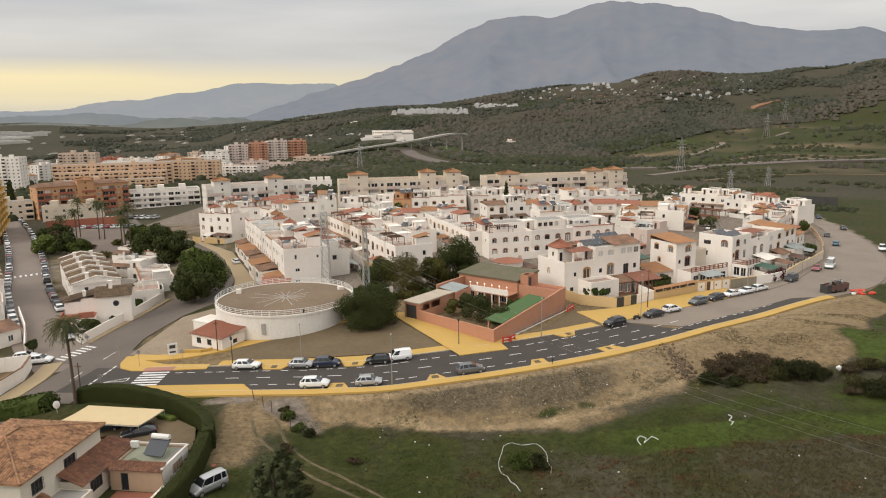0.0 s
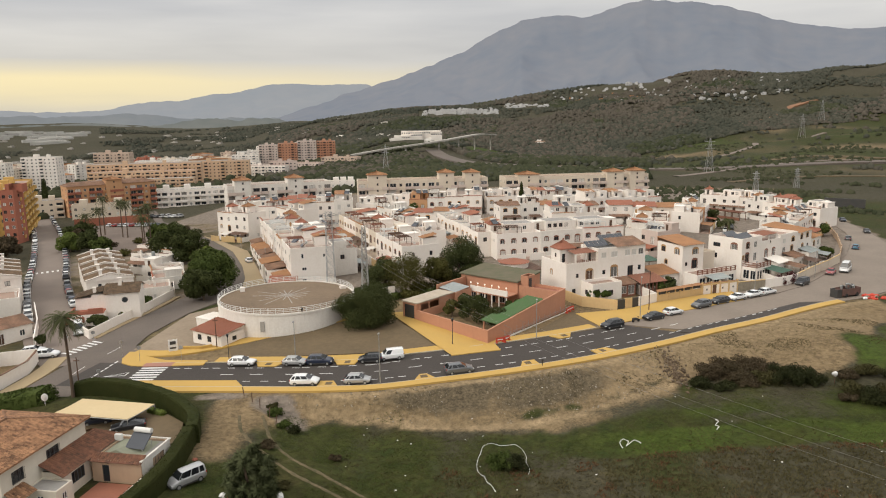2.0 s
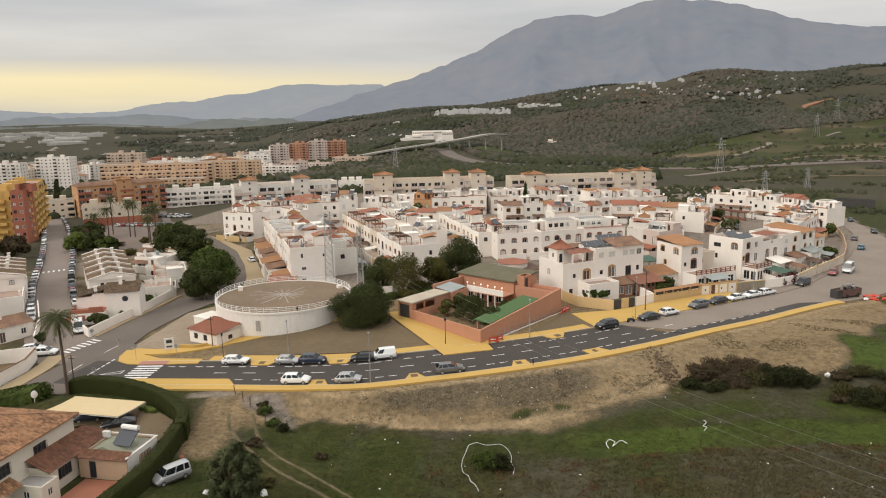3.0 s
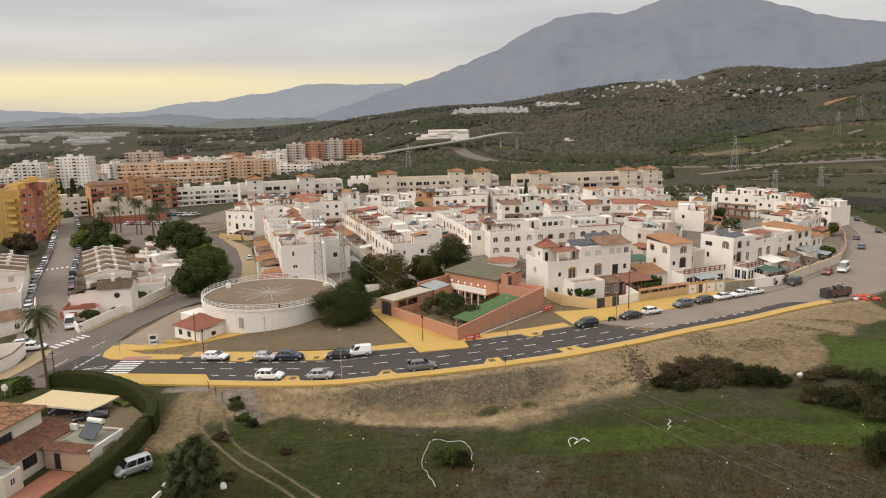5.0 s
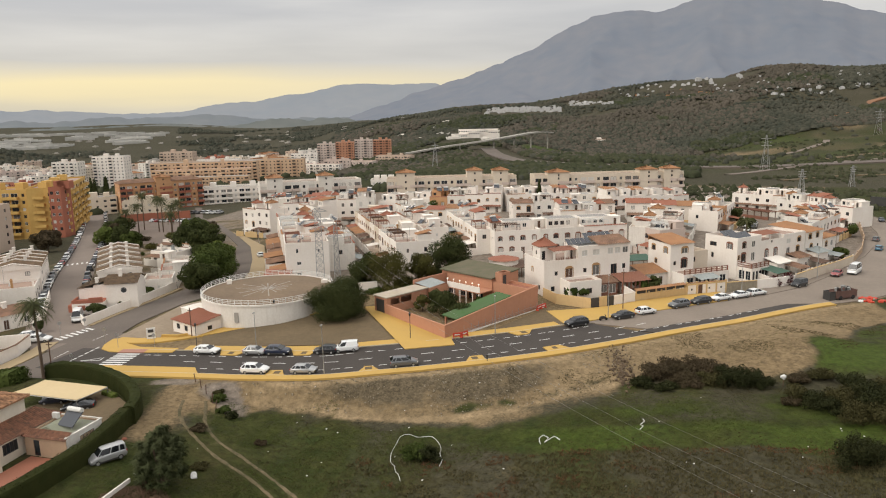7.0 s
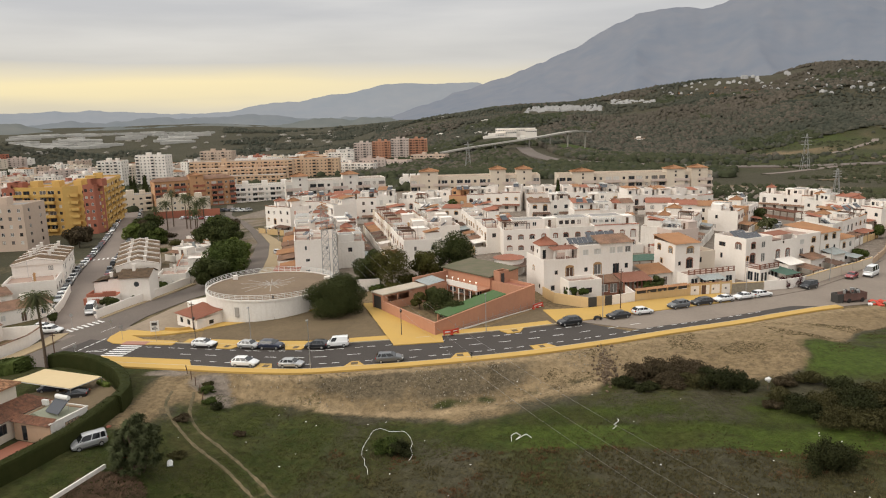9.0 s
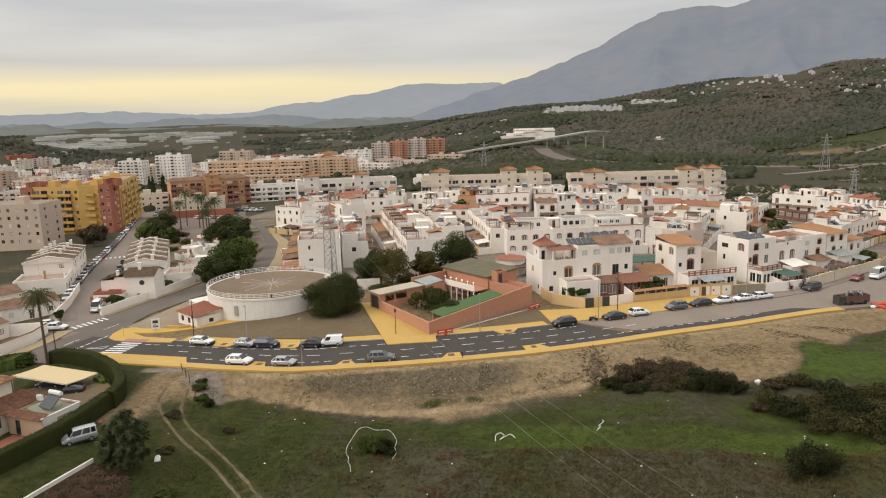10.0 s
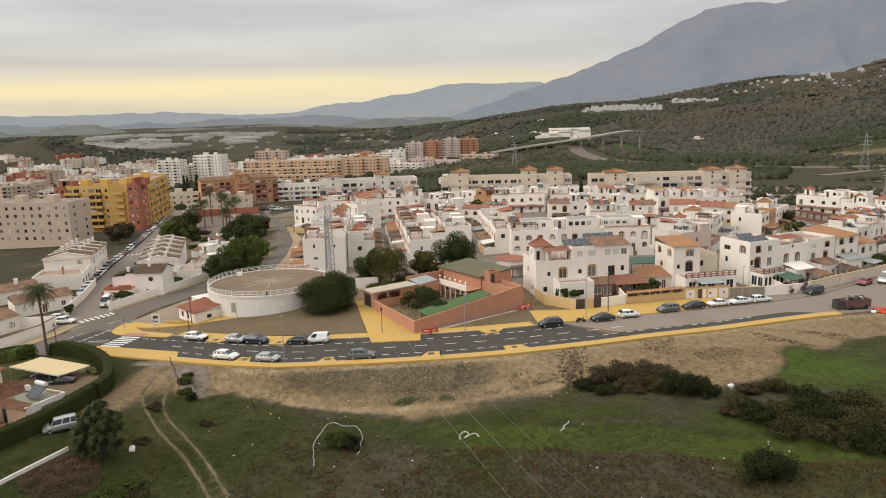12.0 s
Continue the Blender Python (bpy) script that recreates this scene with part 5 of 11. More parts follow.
        if rng.random() < 0.75:
            bm = bmesh.new()
            w_ = L * rng.uniform(0.45, 0.95)
            x0 = rng.choice((0.0, L - w_))
            tiled_slope(bm, (x0, -yard * 0.95, 2.35), (x0 + w_, -yard * 0.95, 2.35), (x0 + w_, 0, 2.8), (x0, 0, 2.8), rng.choice((0.28, 0.28, 0.6)), 0.06)
            box(bm, x0, x0 + 0.12, -yard * 0.9, -yard * 0.9 + 0.12, 0, 2.35)
            box(bm, x0 + w_ - 0.12, x0 + w_, -yard * 0.9, -yard * 0.9 + 0.12, 0, 2.35)
            part("yard_canopy", bm, rng.choice((TILE_OLD, TILE, TILE_OLD, BROWN_WOOD, SHEET, TILE_RED, WHITE_B)), ob, "canopy over the front yard")
    if awning:
        bm = bmesh.new()
        tiled_slope(bm, (0.1, -1.3, 2.45), (L - 0.1, -1.3, 2.45), (L - 0.1, 0, 2.95), (0.1, 0, 2.95))
        part("porch_roof", bm, awning, ob, "clay tiled canopy over the front")
    if porch:
        porch *= rng.uniform(0.75, 1.2)
        ph = rng.choice((2.7, 3.1, 3.5))
        bm = bmesh.new()
        wall(bm, (0.1, -porch, 0), (1, 0, 0), (0, 1, 0), L - 0.2, -base, ph, [(0.6, L * 0.45, 0.9, 2.2), (L * 0.6, L * 0.6 + 1.1, 0.0, 2.1)])
        wall(bm, (L - 0.1, -porch, 0), (0, 1, 0), (-1, 0, 0), porch, -base, ph)
        wall(bm, (0.1, 0, 0), (0, -1, 0), (1, 0, 0), porch, -base, ph)
        part("porch", bm, mat, ob)
        window(ob, pose((0.6 + L * 0.45) / 2, -porch, 0.9), L * 0.45 - 0.6, 1.3, BROWN_WOOD, GLASS, None, 2)
        window(ob, pose(L * 0.6 + 0.55, -porch, 0.0), 1.1, 2.1, BROWN_WOOD, BROWN_WOOD, None, 0, "door")
        bm = bmesh.new()
        tiled_slope(bm, (0.5, -porch - 0.3, ph - 0.05), (L - 0.3, -porch - 0.3, ph - 0.05), (L - 0.3, 0, ph + 0.6), (0.5, 0, ph + 0.6))
        box(bm, 0.1, L - 0.1, -porch, 0, ph - 0.1, ph - 0.04)
        part("porch_roof", bm, porch_mat or rng.choice((TILE, TILE_OLD, TILE_OLD)), ob, "clay tiled porch roof")
    return ob


def row(x, y, turn, n, w, D, floors=2, seed=1, mats=None, first=True, last=True, stairs=("pyramid", "flat", "slope", "flat"), step_z=0.0, **kw):
    """A terrace of n houses from its left front corner; turn: the bearing of the front's line in degrees."""
    rng = random.Random(seed)
    dx, dy = math.cos(radians(turn)), math.sin(radians(turn))
    mats = mats or (WHITE, WHITE, WHITE_B, WHITE)
    uppers = kw.pop("uppers", (None, "flat", "tile", None))
    hoods = kw.pop("hoods", (None, TRIM, None, TRIM_RED))
    pergolas = kw.pop("pergolas", 0.2)
    solars = kw.pop("solars", 0.35)
    if not kw.get("porch") and not kw.get("awning"):
        kw.setdefault("yard", 3.6)
    for i in range(n):
        cx, cy = x + dx * w * i, y + dy * w * i
        mid = (x + dx * w * (i + 0.5) - dy * D / 2, y + dy * w * (i + 0.5) + dx * D / 2)
        z = town_z(*mid) + step_z * i + rng.uniform(-0.12, 0.12)
        inset = rng.uniform(-0.25, 0.25)
        m = pose(cx - dy * inset, cy + dx * inset, z, rz=turn)
        mat = rng.choice(mats)
        house(m, w - 0.004, D + rng.uniform(-0.4, 0.4), floors, mat, rng, (i == 0 and first, i == n - 1 and last), rng.choice(stairs), rng.choice((TERRACE, ROOF_GREY, TERRACE)),
              rng.choice(hoods), cap=rng.choice((TILE_RED, TILE)), pergola=rng.random() < pergolas, solar=int(rng.random() < solars) * rng.choice((1, 2)), upper=rng.choice(uppers), **kw)


# terraces behind, from the road back towards the flats
row(12.0, 189.0, 18, 3, 12.6, 10, 2, 11, hoods=(TRIM_RED,), uppers=("flat",), stairs=("pyramid", "flat"))
row(10.5, 272.5, 14, 5, 7.3, 10, 2, 13, uppers=("flat",), hoods=(TRIM, TRIM_RED), stairs=("flat", "slope"), up_h=3.0)
row(50, 272, 30, 5, 7.2, 10, 2, 14, uppers=("flat", "tile"), hoods=(TRIM_RED, TRIM), up_h=3.0)
row(53.5, 254, -2, 3, 8.4, 9, 2, 15, pitched=True)
row(50, 203, -57, 1, 11, 9, 2, 16, mats=(PINK,), uppers=(None,), pergolas=1.0, solars=1.0, stairs=("flat",))
row(59, 197, 74, 5, 7.4, 11, 2, 17, uppers=(None, "flat"))
# tiled and set-back houses by turns, along the lane with the cypress
_r = random.Random(12)
for i_ in range(5):
    x_, y_ = 14.5 + 6.9 * i_, 241.0 + 1.4 * i_
    house(pose(x_, y_, town_z(x_ + 3, y_ + 4), rz=11.5), 6.98, 9.5, 2, (WHITE, WHITE_B)[i_ % 2], _r, (i_ == 0, i_ == 4), "flat", hood=(None, TRIM)[i_ == 0], cap=TILE_OLD if i_ != 2 else TILE, pitched=i_ % 2 == 0, upper="flat" if i_ % 2 else None, pergola=i_ == 1, yard=3.0, roof_rise=1.0, label="white terraced house with a tiled roof" if i_ % 2 == 0 else "white terraced house with a shaded roof terrace")
# the pair under one brown tiled roof
row(-15, 236.5, -8, 2, 6.9, 9, 2, 18, pitched=True, roof_rise=0.9, mats=(WHITE,), hoods=(None, TRIM))
row(-6.5, 226, -68, 5, 7.2, 9, 2, 19, mats=(WHITE, WHITE, ORANGE, WHITE), hoods=(TRIM,))
row(-40.5, 273, -3, 7, 7.0, 10, 2, 20, mats=(WHITE, WHITE, ORANGE, WHITE_B), hoods=(TRIM_RED, TRIM), uppers=("flat",), stairs=("flat", None), fh=3.3, awning=TRIM_RED, up_h=3.1)
row(-41, 240, -66, 9, 7.8, 10, 2, 21, mats=(WHITE, WHITE, CREAM), pergolas=0.6, fh=3.2, hoods=(TRIM, TRIM_RED))
row(-64, 226, -67, 8, 8.2, 11, 3, 22, porch=4.2, uppers=(None, "flat", None), pergolas=0.5, stairs=("pyramid", "flat", "slope", "pyramid"))
row(-24.6, 181, 113, 6, 7.8, 6.9, 2, 36, pergolas=0.5, yard=2.8, uppers=(None, None, "flat"), fh=3.1)
row(-76, 263, 10, 5, 7.1, 10, 3, 23, uppers=("flat", "tile"), hoods=(None, TRIM))
row(-88, 252, -30, 2, 8.0, 9, 3, 24, stairs=("pyramid",), uppers=(None,))
row(-67, 255, -50, 2, 8.0, 9, 3, 25)
row(101, 304, -30, 3, 7.8, 11, 2, 26, hoods=(TRIM_RED,), uppers=("flat", None), awning=TILE_OLD, stairs=("pyramid", "flat"))
row(112, 283, -60, 4, 8.0, 10, 2, 27, hoods=(None,))
row(80, 236, 66, 4, 7.4, 9, 2, 28, mats=(CREAM, ORANGE, WHITE))
row(101, 214, 56, 4, 7.6, 10, 2, 29, uppers=(None, "tile"))
row(-30, 258, -62, 2, 7.6, 9, 2, 32, pergolas=0.5)
row(-24.5, 232, -66, 5, 7.4, 7.5, 2, 34, pergolas=0.5, yard=2.4)
row(-94, 286, -60, 3, 7.6, 9, 3, 35)
row(30, 221, 16, 2, 8, 8, 2, 38)
# houses between the two streets on the west: tiled roofs between white party walls
for i_ in range(5):
    x_, y_ = -104.2 + 3.4 * i_, 188.0 - 5.3 * i_
    house(pose(x_, y_, -3.2 - 0.25 * i_, rz=-57.3), 6.3, 10.5, 2, WHITE, random.Random(300 + i_), (True, True), None, cap=TILE_LICHEN, pitched=True, chimney=True, party=True, label="white house with a weathered tiled roof and chimney", group="tiled houses", base=2.5)
for i_ in range(4):
    x_, y_ = -103.5 - 4.05 * i_, 162 + 6.0 * i_
    house(pose(x_, y_, -3.0 - 0.3 * i_, rz=124), 7.24, 12, 2, WHITE, random.Random(330 + i_), (True, True), None, cap=TILE_LICHEN, pitched=True, chimney=True, party=True, label="white house with a weathered tiled roof beside the street", group="tiled houses", base=2.0)
house(pose(-98.2, 152.6, -3.4, rz=122), 10.5, 12, 1, WHITE, random.Random(341), (True, True), None, label="low white house with a blank wall", group="low houses")


def corner_house():
    """White house with a round window, a lower wing and a brick-edged terrace."""
    ob = thing("house", pose(-73.0, 143.4, -1.2, rz=18), "white house with a round window and a brick-red terrace", "house", "tiled houses")
    part("wall", boxes((0, 6.8, 0, 7.5, -2.2, 4.6)), WHITE, ob)
    bm = bmesh.new()
    barrel_slope(bm, (-0.3, -0.35, 4.55), (7.1, -0.35, 4.55), (7.1, 3.8, 6.0), (-0.3, 3.8, 6.0))
    barrel_slope(bm, (7.1, 7.85, 4.55), (-0.3, 7.85, 4.55), (-0.3, 3.8, 6.0), (7.1, 3.8, 6.0))
    part("roof", bm, TILE_LICHEN, ob, "lichened brown tiled roof")
    bm = bmesh.new()
    for x in (0.0, 6.8):
        bm.faces.new([bm.verts.new(v) for v in ((x, 0, 4.5), (x, 7.5, 4.5), (x, 3.8, 5.85))])
    part("gable", bm, WHITE, ob)
    bm = bmesh.new()
    tube(bm, (3.9, -0.03, 3.0), (3.9, 0.02, 3.0), 0.62, n=20)
    ring = part("round_window", bm, DARK_METAL, ob, "round window with a dark grille")
    bm = bmesh.new()
    tube(bm, (3.9, -0.06, 3.0), (3.9, -0.03, 3.0), 0.4, n=20)
    part("pane", bm, GLASS, ring)
    part("chimney", boxes((2.4, 3.1, 2.6, 3.2, 5.0, 7.2), (2.3, 3.2, 2.5, 3.3, 7.2, 7.35)), WHITE, ob)
    # lower wing towards the street
    part("wing_wall", boxes((-6.2, -0.02, 1.6, 8.0, -1.5, 3.6)), WHITE, ob)
    bm = bmesh.new()
    barrel_slope(bm, (-6.6, 1.3, 3.5), (-0.02, 1.3, 5.0), (-0.02, 8.2, 5.0), (-6.6, 8.2, 3.5))
    part("wing_roof", bm, TILE_LICHEN, ob, "lichened brown tiled roof")
    part("wing_gable", boxes((-3.0, -0.02, 1.62, 7.98, 3.55, 4.2)), WHITE, ob)
    part("chimney", boxes((-2.6, -2.0, 2.0, 2.6, 3.8, 5.6), (-2.7, -1.9, 1.9, 2.7, 5.6, 5.72)), WHITE, ob)
    # terrace with stepped brick-red walls and dark openings below
    part("terrace", boxes((-6.6, -0.02, -2.6, 1.58, -1.5, 1.0)), WHITE, ob)
    for box_ in ((-6.6, -0.1, -2.6, -2.35, 1.0, 1.75), (-6.6, -6.35, -2.35, 1.5, 1.0, 1.75), (-3.0, -0.1, -2.62, -2.3, 1.75, 2.2), (-7.6, -6.6, -2.0, 1.0, -1.0, 0.6)):
        part("terrace_wall", boxes(box_), BRICK, ob, "brick-red terrace wall")
    part("terrace_floor", boxes((-6.35, -0.1, -2.35, 1.56, 1.0, 1.06)), BRICK, ob)
    for x in (-5.4, -2.6):
        part("opening", boxes((x, x + 1.6, -2.64, -2.58, -0.6, 0.6)), BRICK, ob)


corner_house()
for i_, (x_, y_, a_, l_, d_) in enumerate(((-84, 188, -62, 9, 8), (-79, 178, -62, 9, 8), (-76.5, 166, -66, 8, 7))):
    house(pose(x_, y_, town_z(x_, y_) - 0.2, rz=a_), l_, d_, 1, WHITE_B, random.Random(350 + i_), (True, True), "flat" if i_ % 2 else None, label="low white house with a flat roof", group="low houses")


# front row: three larger houses
def block(ob, x0, x1, y0, y1, z0, z1, wins=(), deck=0.7, mat=None, deck_mat=None, frame_mat=None):
    """One white volume of a house; wins: (side, u, sill, w, h, pane, hood)."""
    holes = [[], [], [], []]
    for side, u, z, w, h, pane, hood in wins:
        holes[side].append((u - w / 2, u + w / 2, z, z + h))
    bm = bmesh.new()
    parapet_walls(bm, x0, x1, y0, y1, z0, z1, holes, deck=deck)
    part("wall", bm, mat or WHITE, ob)
    part("roof_terrace", boxes((x0 + 0.2, x1 - 0.2, y0 + 0.2, y1 - 0.2, z1 - deck - 0.2, z1 - deck)), deck_mat or TERRACE, ob)
    for side, u, z, w, h, pane, hood in wins:
        window(ob, on_wall(side, u, z, x0, x1, y0, y1), w, h, frame_mat or (BROWN_WOOD if pane is GLASS else WHITE_METAL), pane, hood, 1 if w > 0.9 else 0, "door" if h > 1.9 else "window", True)


def lean_roof(ob, x0, x1, y0, y1, z0, z1, mat, label="clay tiled lean-to roof", name="roof"):
    bm = bmesh.new()
    tiled_slope(bm, (x0, y0, z0), (x1, y0, z0), (x1, y1, z1), (x0, y1, z1))
    part(name, bm, mat, ob, label)


def panels(ob, n, x, y, z, gap=1.15, turn=0.0):
    """A tilted row of dark solar panels on a frame."""
    for k in range(n):
        bm = bmesh.new()
        box(bm, -0.52, 0.52, -0.95, 0.95, -0.03, 0.03, pose(0, 0, 0.75, 32))
        p = part("solar_panel", bm, SOLAR, ob, "tilted dark solar panel", pose(x + gap * k * math.cos(radians(turn)), y + gap * k * math.sin(radians(turn)), z, rz=turn))
        part("panel_leg", boxes((-0.45, -0.4, 0.6, 0.66, 0, 1.1)), STEEL, p)
        part("panel_leg", boxes((-0.45, -0.4, -0.72, -0.66, 0, 0.3)), STEEL, p)


def house_with_tower():
    ob = thing("house", pose(25.5, 148.2, town_z(30, 152), rz=26.5), "large white house with a tile-capped tower and solar panels", "house", "front houses")
    block(ob, 0, 20.8, 0, 10, -1.2, 7.6, [
        (0, 2.8, 4.3, 0.7, 0.9, GLASS, None), (0, 5.9, 3.5, 1.7, 2.2, BROWN_WOOD, TRIM), (0, 9.7, 4.4, 0.8, 0.95, GLASS, None), (0, 12.4, 3.6, 1.7, 2.3, CURTAINED, TRIM), (0, 16.8, 3.5, 1.5, 2.2, GLASS, None), (0, 19.3, 4.5, 0.8, 1.1, GLASS, None),
        (0, 2.0, 0.9, 0.9, 1.1, GLASS, None), (0, 14.0, 0.2, 1.4, 2.1, BROWN_WOOD, None), (0, 18.6, 0.8, 1.6, 1.3, GLASS, None),
        (3, 4.2, 4.3, 0.7, 1.1, SHUTTER, TRIM), (3, 7.5, 1.0, 0.8, 1.0, GLASS, None), (1, 5.0, 4.2, 1.0, 1.2, GLASS, None)])
    # upper storey flush with the front
    block(ob, 8.0, 20.8, -0.003, 6.4, 6.9, 10.2, [(0, 1.6, 8.0, 1.3, 1.25, SHUTTER, None), (0, 4.4, 8.0, 1.7, 1.25, SHUTTER, None), (0, 7.9, 8.0, 1.35, 1.35, SHUTTER, None), (0, 9.7, 8.0, 1.35, 1.35, SHUTTER, None), (0, 11.6, 8.0, 1.35, 1.35, CURTAINED, None), (3, 3.4, 7.0, 0.9, 2.0, GLASS, None)], 0.3, deck_mat=ROOF_GREY)
    lean_roof(ob, 12.8, 20.9, -0.35, 4.6, 10.2, 11.4, TILE_OLD, "brown tiled roof over the upper rooms", "upper_roof")
    part("gable", boxes((12.9, 20.7, 4.55, 4.75, 10.1, 11.35)), WHITE, ob)
    panels(ob, 5, 7.4, 3.2, 10.0, 1.15)
    panels(ob, 6, 13.4, 6.6, 10.4, 1.15)
    # tower with a pointed cap, and the shaded roof terrace beside it
    block(ob, 0.6, 4.4, 3.4, 7.0, 6.9, 10.2, [(0, 0.9, 7.2, 0.8, 1.95, GLASS, None), (3, 1.8, 8.2, 0.6, 0.9, GLASS, None)], 0.05)
    bm = bmesh.new()
    pyramid(bm, 0.6, 4.4, 3.4, 7.0, 10.2, 1.7)
    part("tower_roof", bm, TILE_RED, ob, "pointed red clay tiled cap")
    lean_roof(ob, 2.2, 8.0, 0.2, 3.8, 9.5, 9.85, TRIM_RED, "dark red tiled shade roof", "shade_roof")
    for x in (2.4, 5.0, 7.7):
        part("pier", boxes((x, x + 0.28, 0.25, 0.5, 6.9, 9.5)), WHITE, ob)
    for k in range(9):
        part("baluster", boxes((2.9 + k * 0.55, 3.0 + k * 0.55, 0.05, 0.15, 7.6, 8.1)), TRIM_RED, ob)
    # ground-floor wings: the white one with a terrace, the glazed porch, the brick one
    block(ob, 3.7, 11.2, -4.4, 0, -1.2, 3.7, [(0, 1.3, 0.5, 1.0, 2.0, GLASS, None), (0, 4.6, 0.9, 1.4, 1.1, GLASS, None), (3, 2.2, 1.0, 1.0, 1.1, GLASS, None)], 0.6)
    block(ob, 11.2, 15.6, -3.6, 0, -1.2, 2.5, [(0, 1.1, 0.5, 1.7, 1.7, CURTAINED, None), (0, 3.2, 0.2, 1.7, 2.0, CURTAINED, None)], 0.05, TRIM_RED)
    lean_roof(ob, 11.0, 15.9, -4.1, 0, 2.6, 3.4, TILE_OLD, "brown tiled porch roof", "porch_roof")
    for k in range(7):
        part("porch_pier", boxes((16.2 + k * 1.05, 16.5 + k * 1.05, -4.6, -4.3, -1.0, 2.5)), TRIM_RED, ob)
    lean_roof(ob, 15.95, 23.2, -5.0, 0, 2.55, 3.5, TRIM_RED, "red-brown tiled veranda roof", "veranda_roof")
    part("veranda_wall", boxes((16.0, 23.0, -4.5, -4.4, -1.0, 0.9)), BROWN_WOOD, ob)


house_with_tower()


def orange_roofed_house():
    ob = thing("house", pose(53.3, 160.6, town_z(56, 164), rz=28), "tall white house with a shallow orange tiled roof", "house", "front houses")
    W, D = 6.3, 8.2
    block(ob, 0, W, 0, D, -1.2, 9.3, [
        (0, 3.8, 7.0, 1.6, 1.3, CURTAINED, TRIM), (0, 3.7, 3.7, 1.5, 2.1, GLASS, TRIM_RED), (0, 1.2, 4.5, 0.7, 0.9, GLASS, None), (0, 4.2, 0.8, 1.6, 1.2, GLASS, None),
        (3, 2.0, 7.1, 1.2, 1.3, GLASS, TRIM), (3, 6.4, 7.0, 1.4, 1.35, CURTAINED, TRIM), (3, 3.0, 4.2, 0.7, 1.1, GLASS, TRIM), (3, 6.6, 0.9, 0.9, 1.0, GLASS, None)], 0.05)
    bm = bmesh.new()
    tiled_slope(bm, (-0.35, -0.4, 9.32), (W + 0.35, -0.4, 9.32), (W + 0.35, D + 0.3, 10.3), (-0.35, D + 0.3, 10.3))
    box(bm, -0.1, W + 0.1, D - 0.1, D + 0.1, 9.2, 10.2)
    part("roof", bm, TILE, ob, "shallow orange clay tiled roof")
    block(ob, W, W + 5.2, 1.6, D, -1.2, 6.9, [(0, 1.2, 4.4, 1.1, 1.2, GLASS, None), (0, 3.6, 0.8, 1.4, 1.3, GLASS, None), (1, 3.0, 4.2, 0.7, 0.8, GLASS, None)], 0.9, CREAM)
    # railed terrace over the ground-floor front, and the tiled side wing
    block(ob, 0.6, W + 6.2, -4.2, 0, -1.2, 3.2, [(0, 1.6 + 2.2 * k, 0.4, 1.7, 2.0, GLASS, None) for k in range(5)], 0.15, frame_mat=WHITE_METAL)
    for k in range(9):
        part("rail_post", boxes((0.6 + k * 1.44, 0.82 + k * 1.44, -4.2, -3.98, 3.2, 4.3)), TRIM_RED, ob)
    for z in (3.25, 3.75, 4.2):
        part("rail", boxes((0.8, W + 6.1, -4.14, -4.04, z, z + 0.14)), TRIM_RED, ob)
    lean_roof(ob, 2.6, 8.2, -7.2, -4.2, 2.5, 3.0, SHEET, "ribbed pale sheet roof over the patio", "patio_roof")
    block(ob, -6.2, 0, 1.0, 6.0, -1.2, 2.9, [(0, 2.0, 0.9, 1.0, 1.0, GLASS, None), (0, 4.6, 0.1, 1.0, 2.0, BROWN_WOOD, None)], 0.05)
    lean_roof(ob, -6.5, 0.0, 0.5, 6.2, 2.95, 4.1, TILE, "orange clay tiled wing roof", "wing_roof")


orange_roofed_house()


def balcony_house(x, y, turn, W, D, wins, label, top=None, hgt=9.6):
    ob = thing("house", pose(x, y, town_z(x, y + 3), rz=turn), label, "house", "front houses")
    block(ob, 0, W, 0, D, -1.2, hgt, wins, 0.7)
    if top == "panels":
        panels(ob, 6, 1.0, 2.6, hgt - 0.7, 1.15)
        panels(ob, 4, 3.0, 6.2, hgt - 0.7, 1.15)
    if top == "shade":
        lean_roof(ob, 0.5, W - 0.5, 0.6, 4.4, hgt + 1.1, hgt + 1.4, TRIM_RED, "dark red tiled shade over the roof terrace", "shade_roof")
        for px in (0.6, W / 2, W - 0.9):
            part("pier", boxes((px, px + 0.28, 0.7, 0.95, hgt - 0.7, hgt + 1.1)), WHITE, ob)
    if top == "tile":
        lean_roof(ob, -0.2, W + 0.2, -0.4, D, hgt, hgt + 1.0, TILE, "orange clay tiled roof")
    return ob


_o = balcony_house(69.4, 168.4, 39, 8.6, 9.0, [
    (0, 2.4, 7.0, 1.2, 1.4, GLASS, TRIM_RED), (0, 5.8, 7.0, 1.2, 1.4, CURTAINED, None), (0, 2.3, 3.6, 1.5, 2.2, GLASS, TRIM_RED), (0, 5.8, 3.7, 1.3, 2.0, CURTAINED, None), (0, 0.7, 4.4, 0.6, 1.1, GLASS, TRIM),
    (3, 2.3, 7.0, 1.9, 1.0, GLASS, None), (3, 6.9, 6.8, 1.5, 1.4, CURTAINED, TRIM_RED), (3, 2.2, 4.2, 0.7, 1.2, GLASS, None)], "white corner house with arched windows and roof solar panels", "panels")
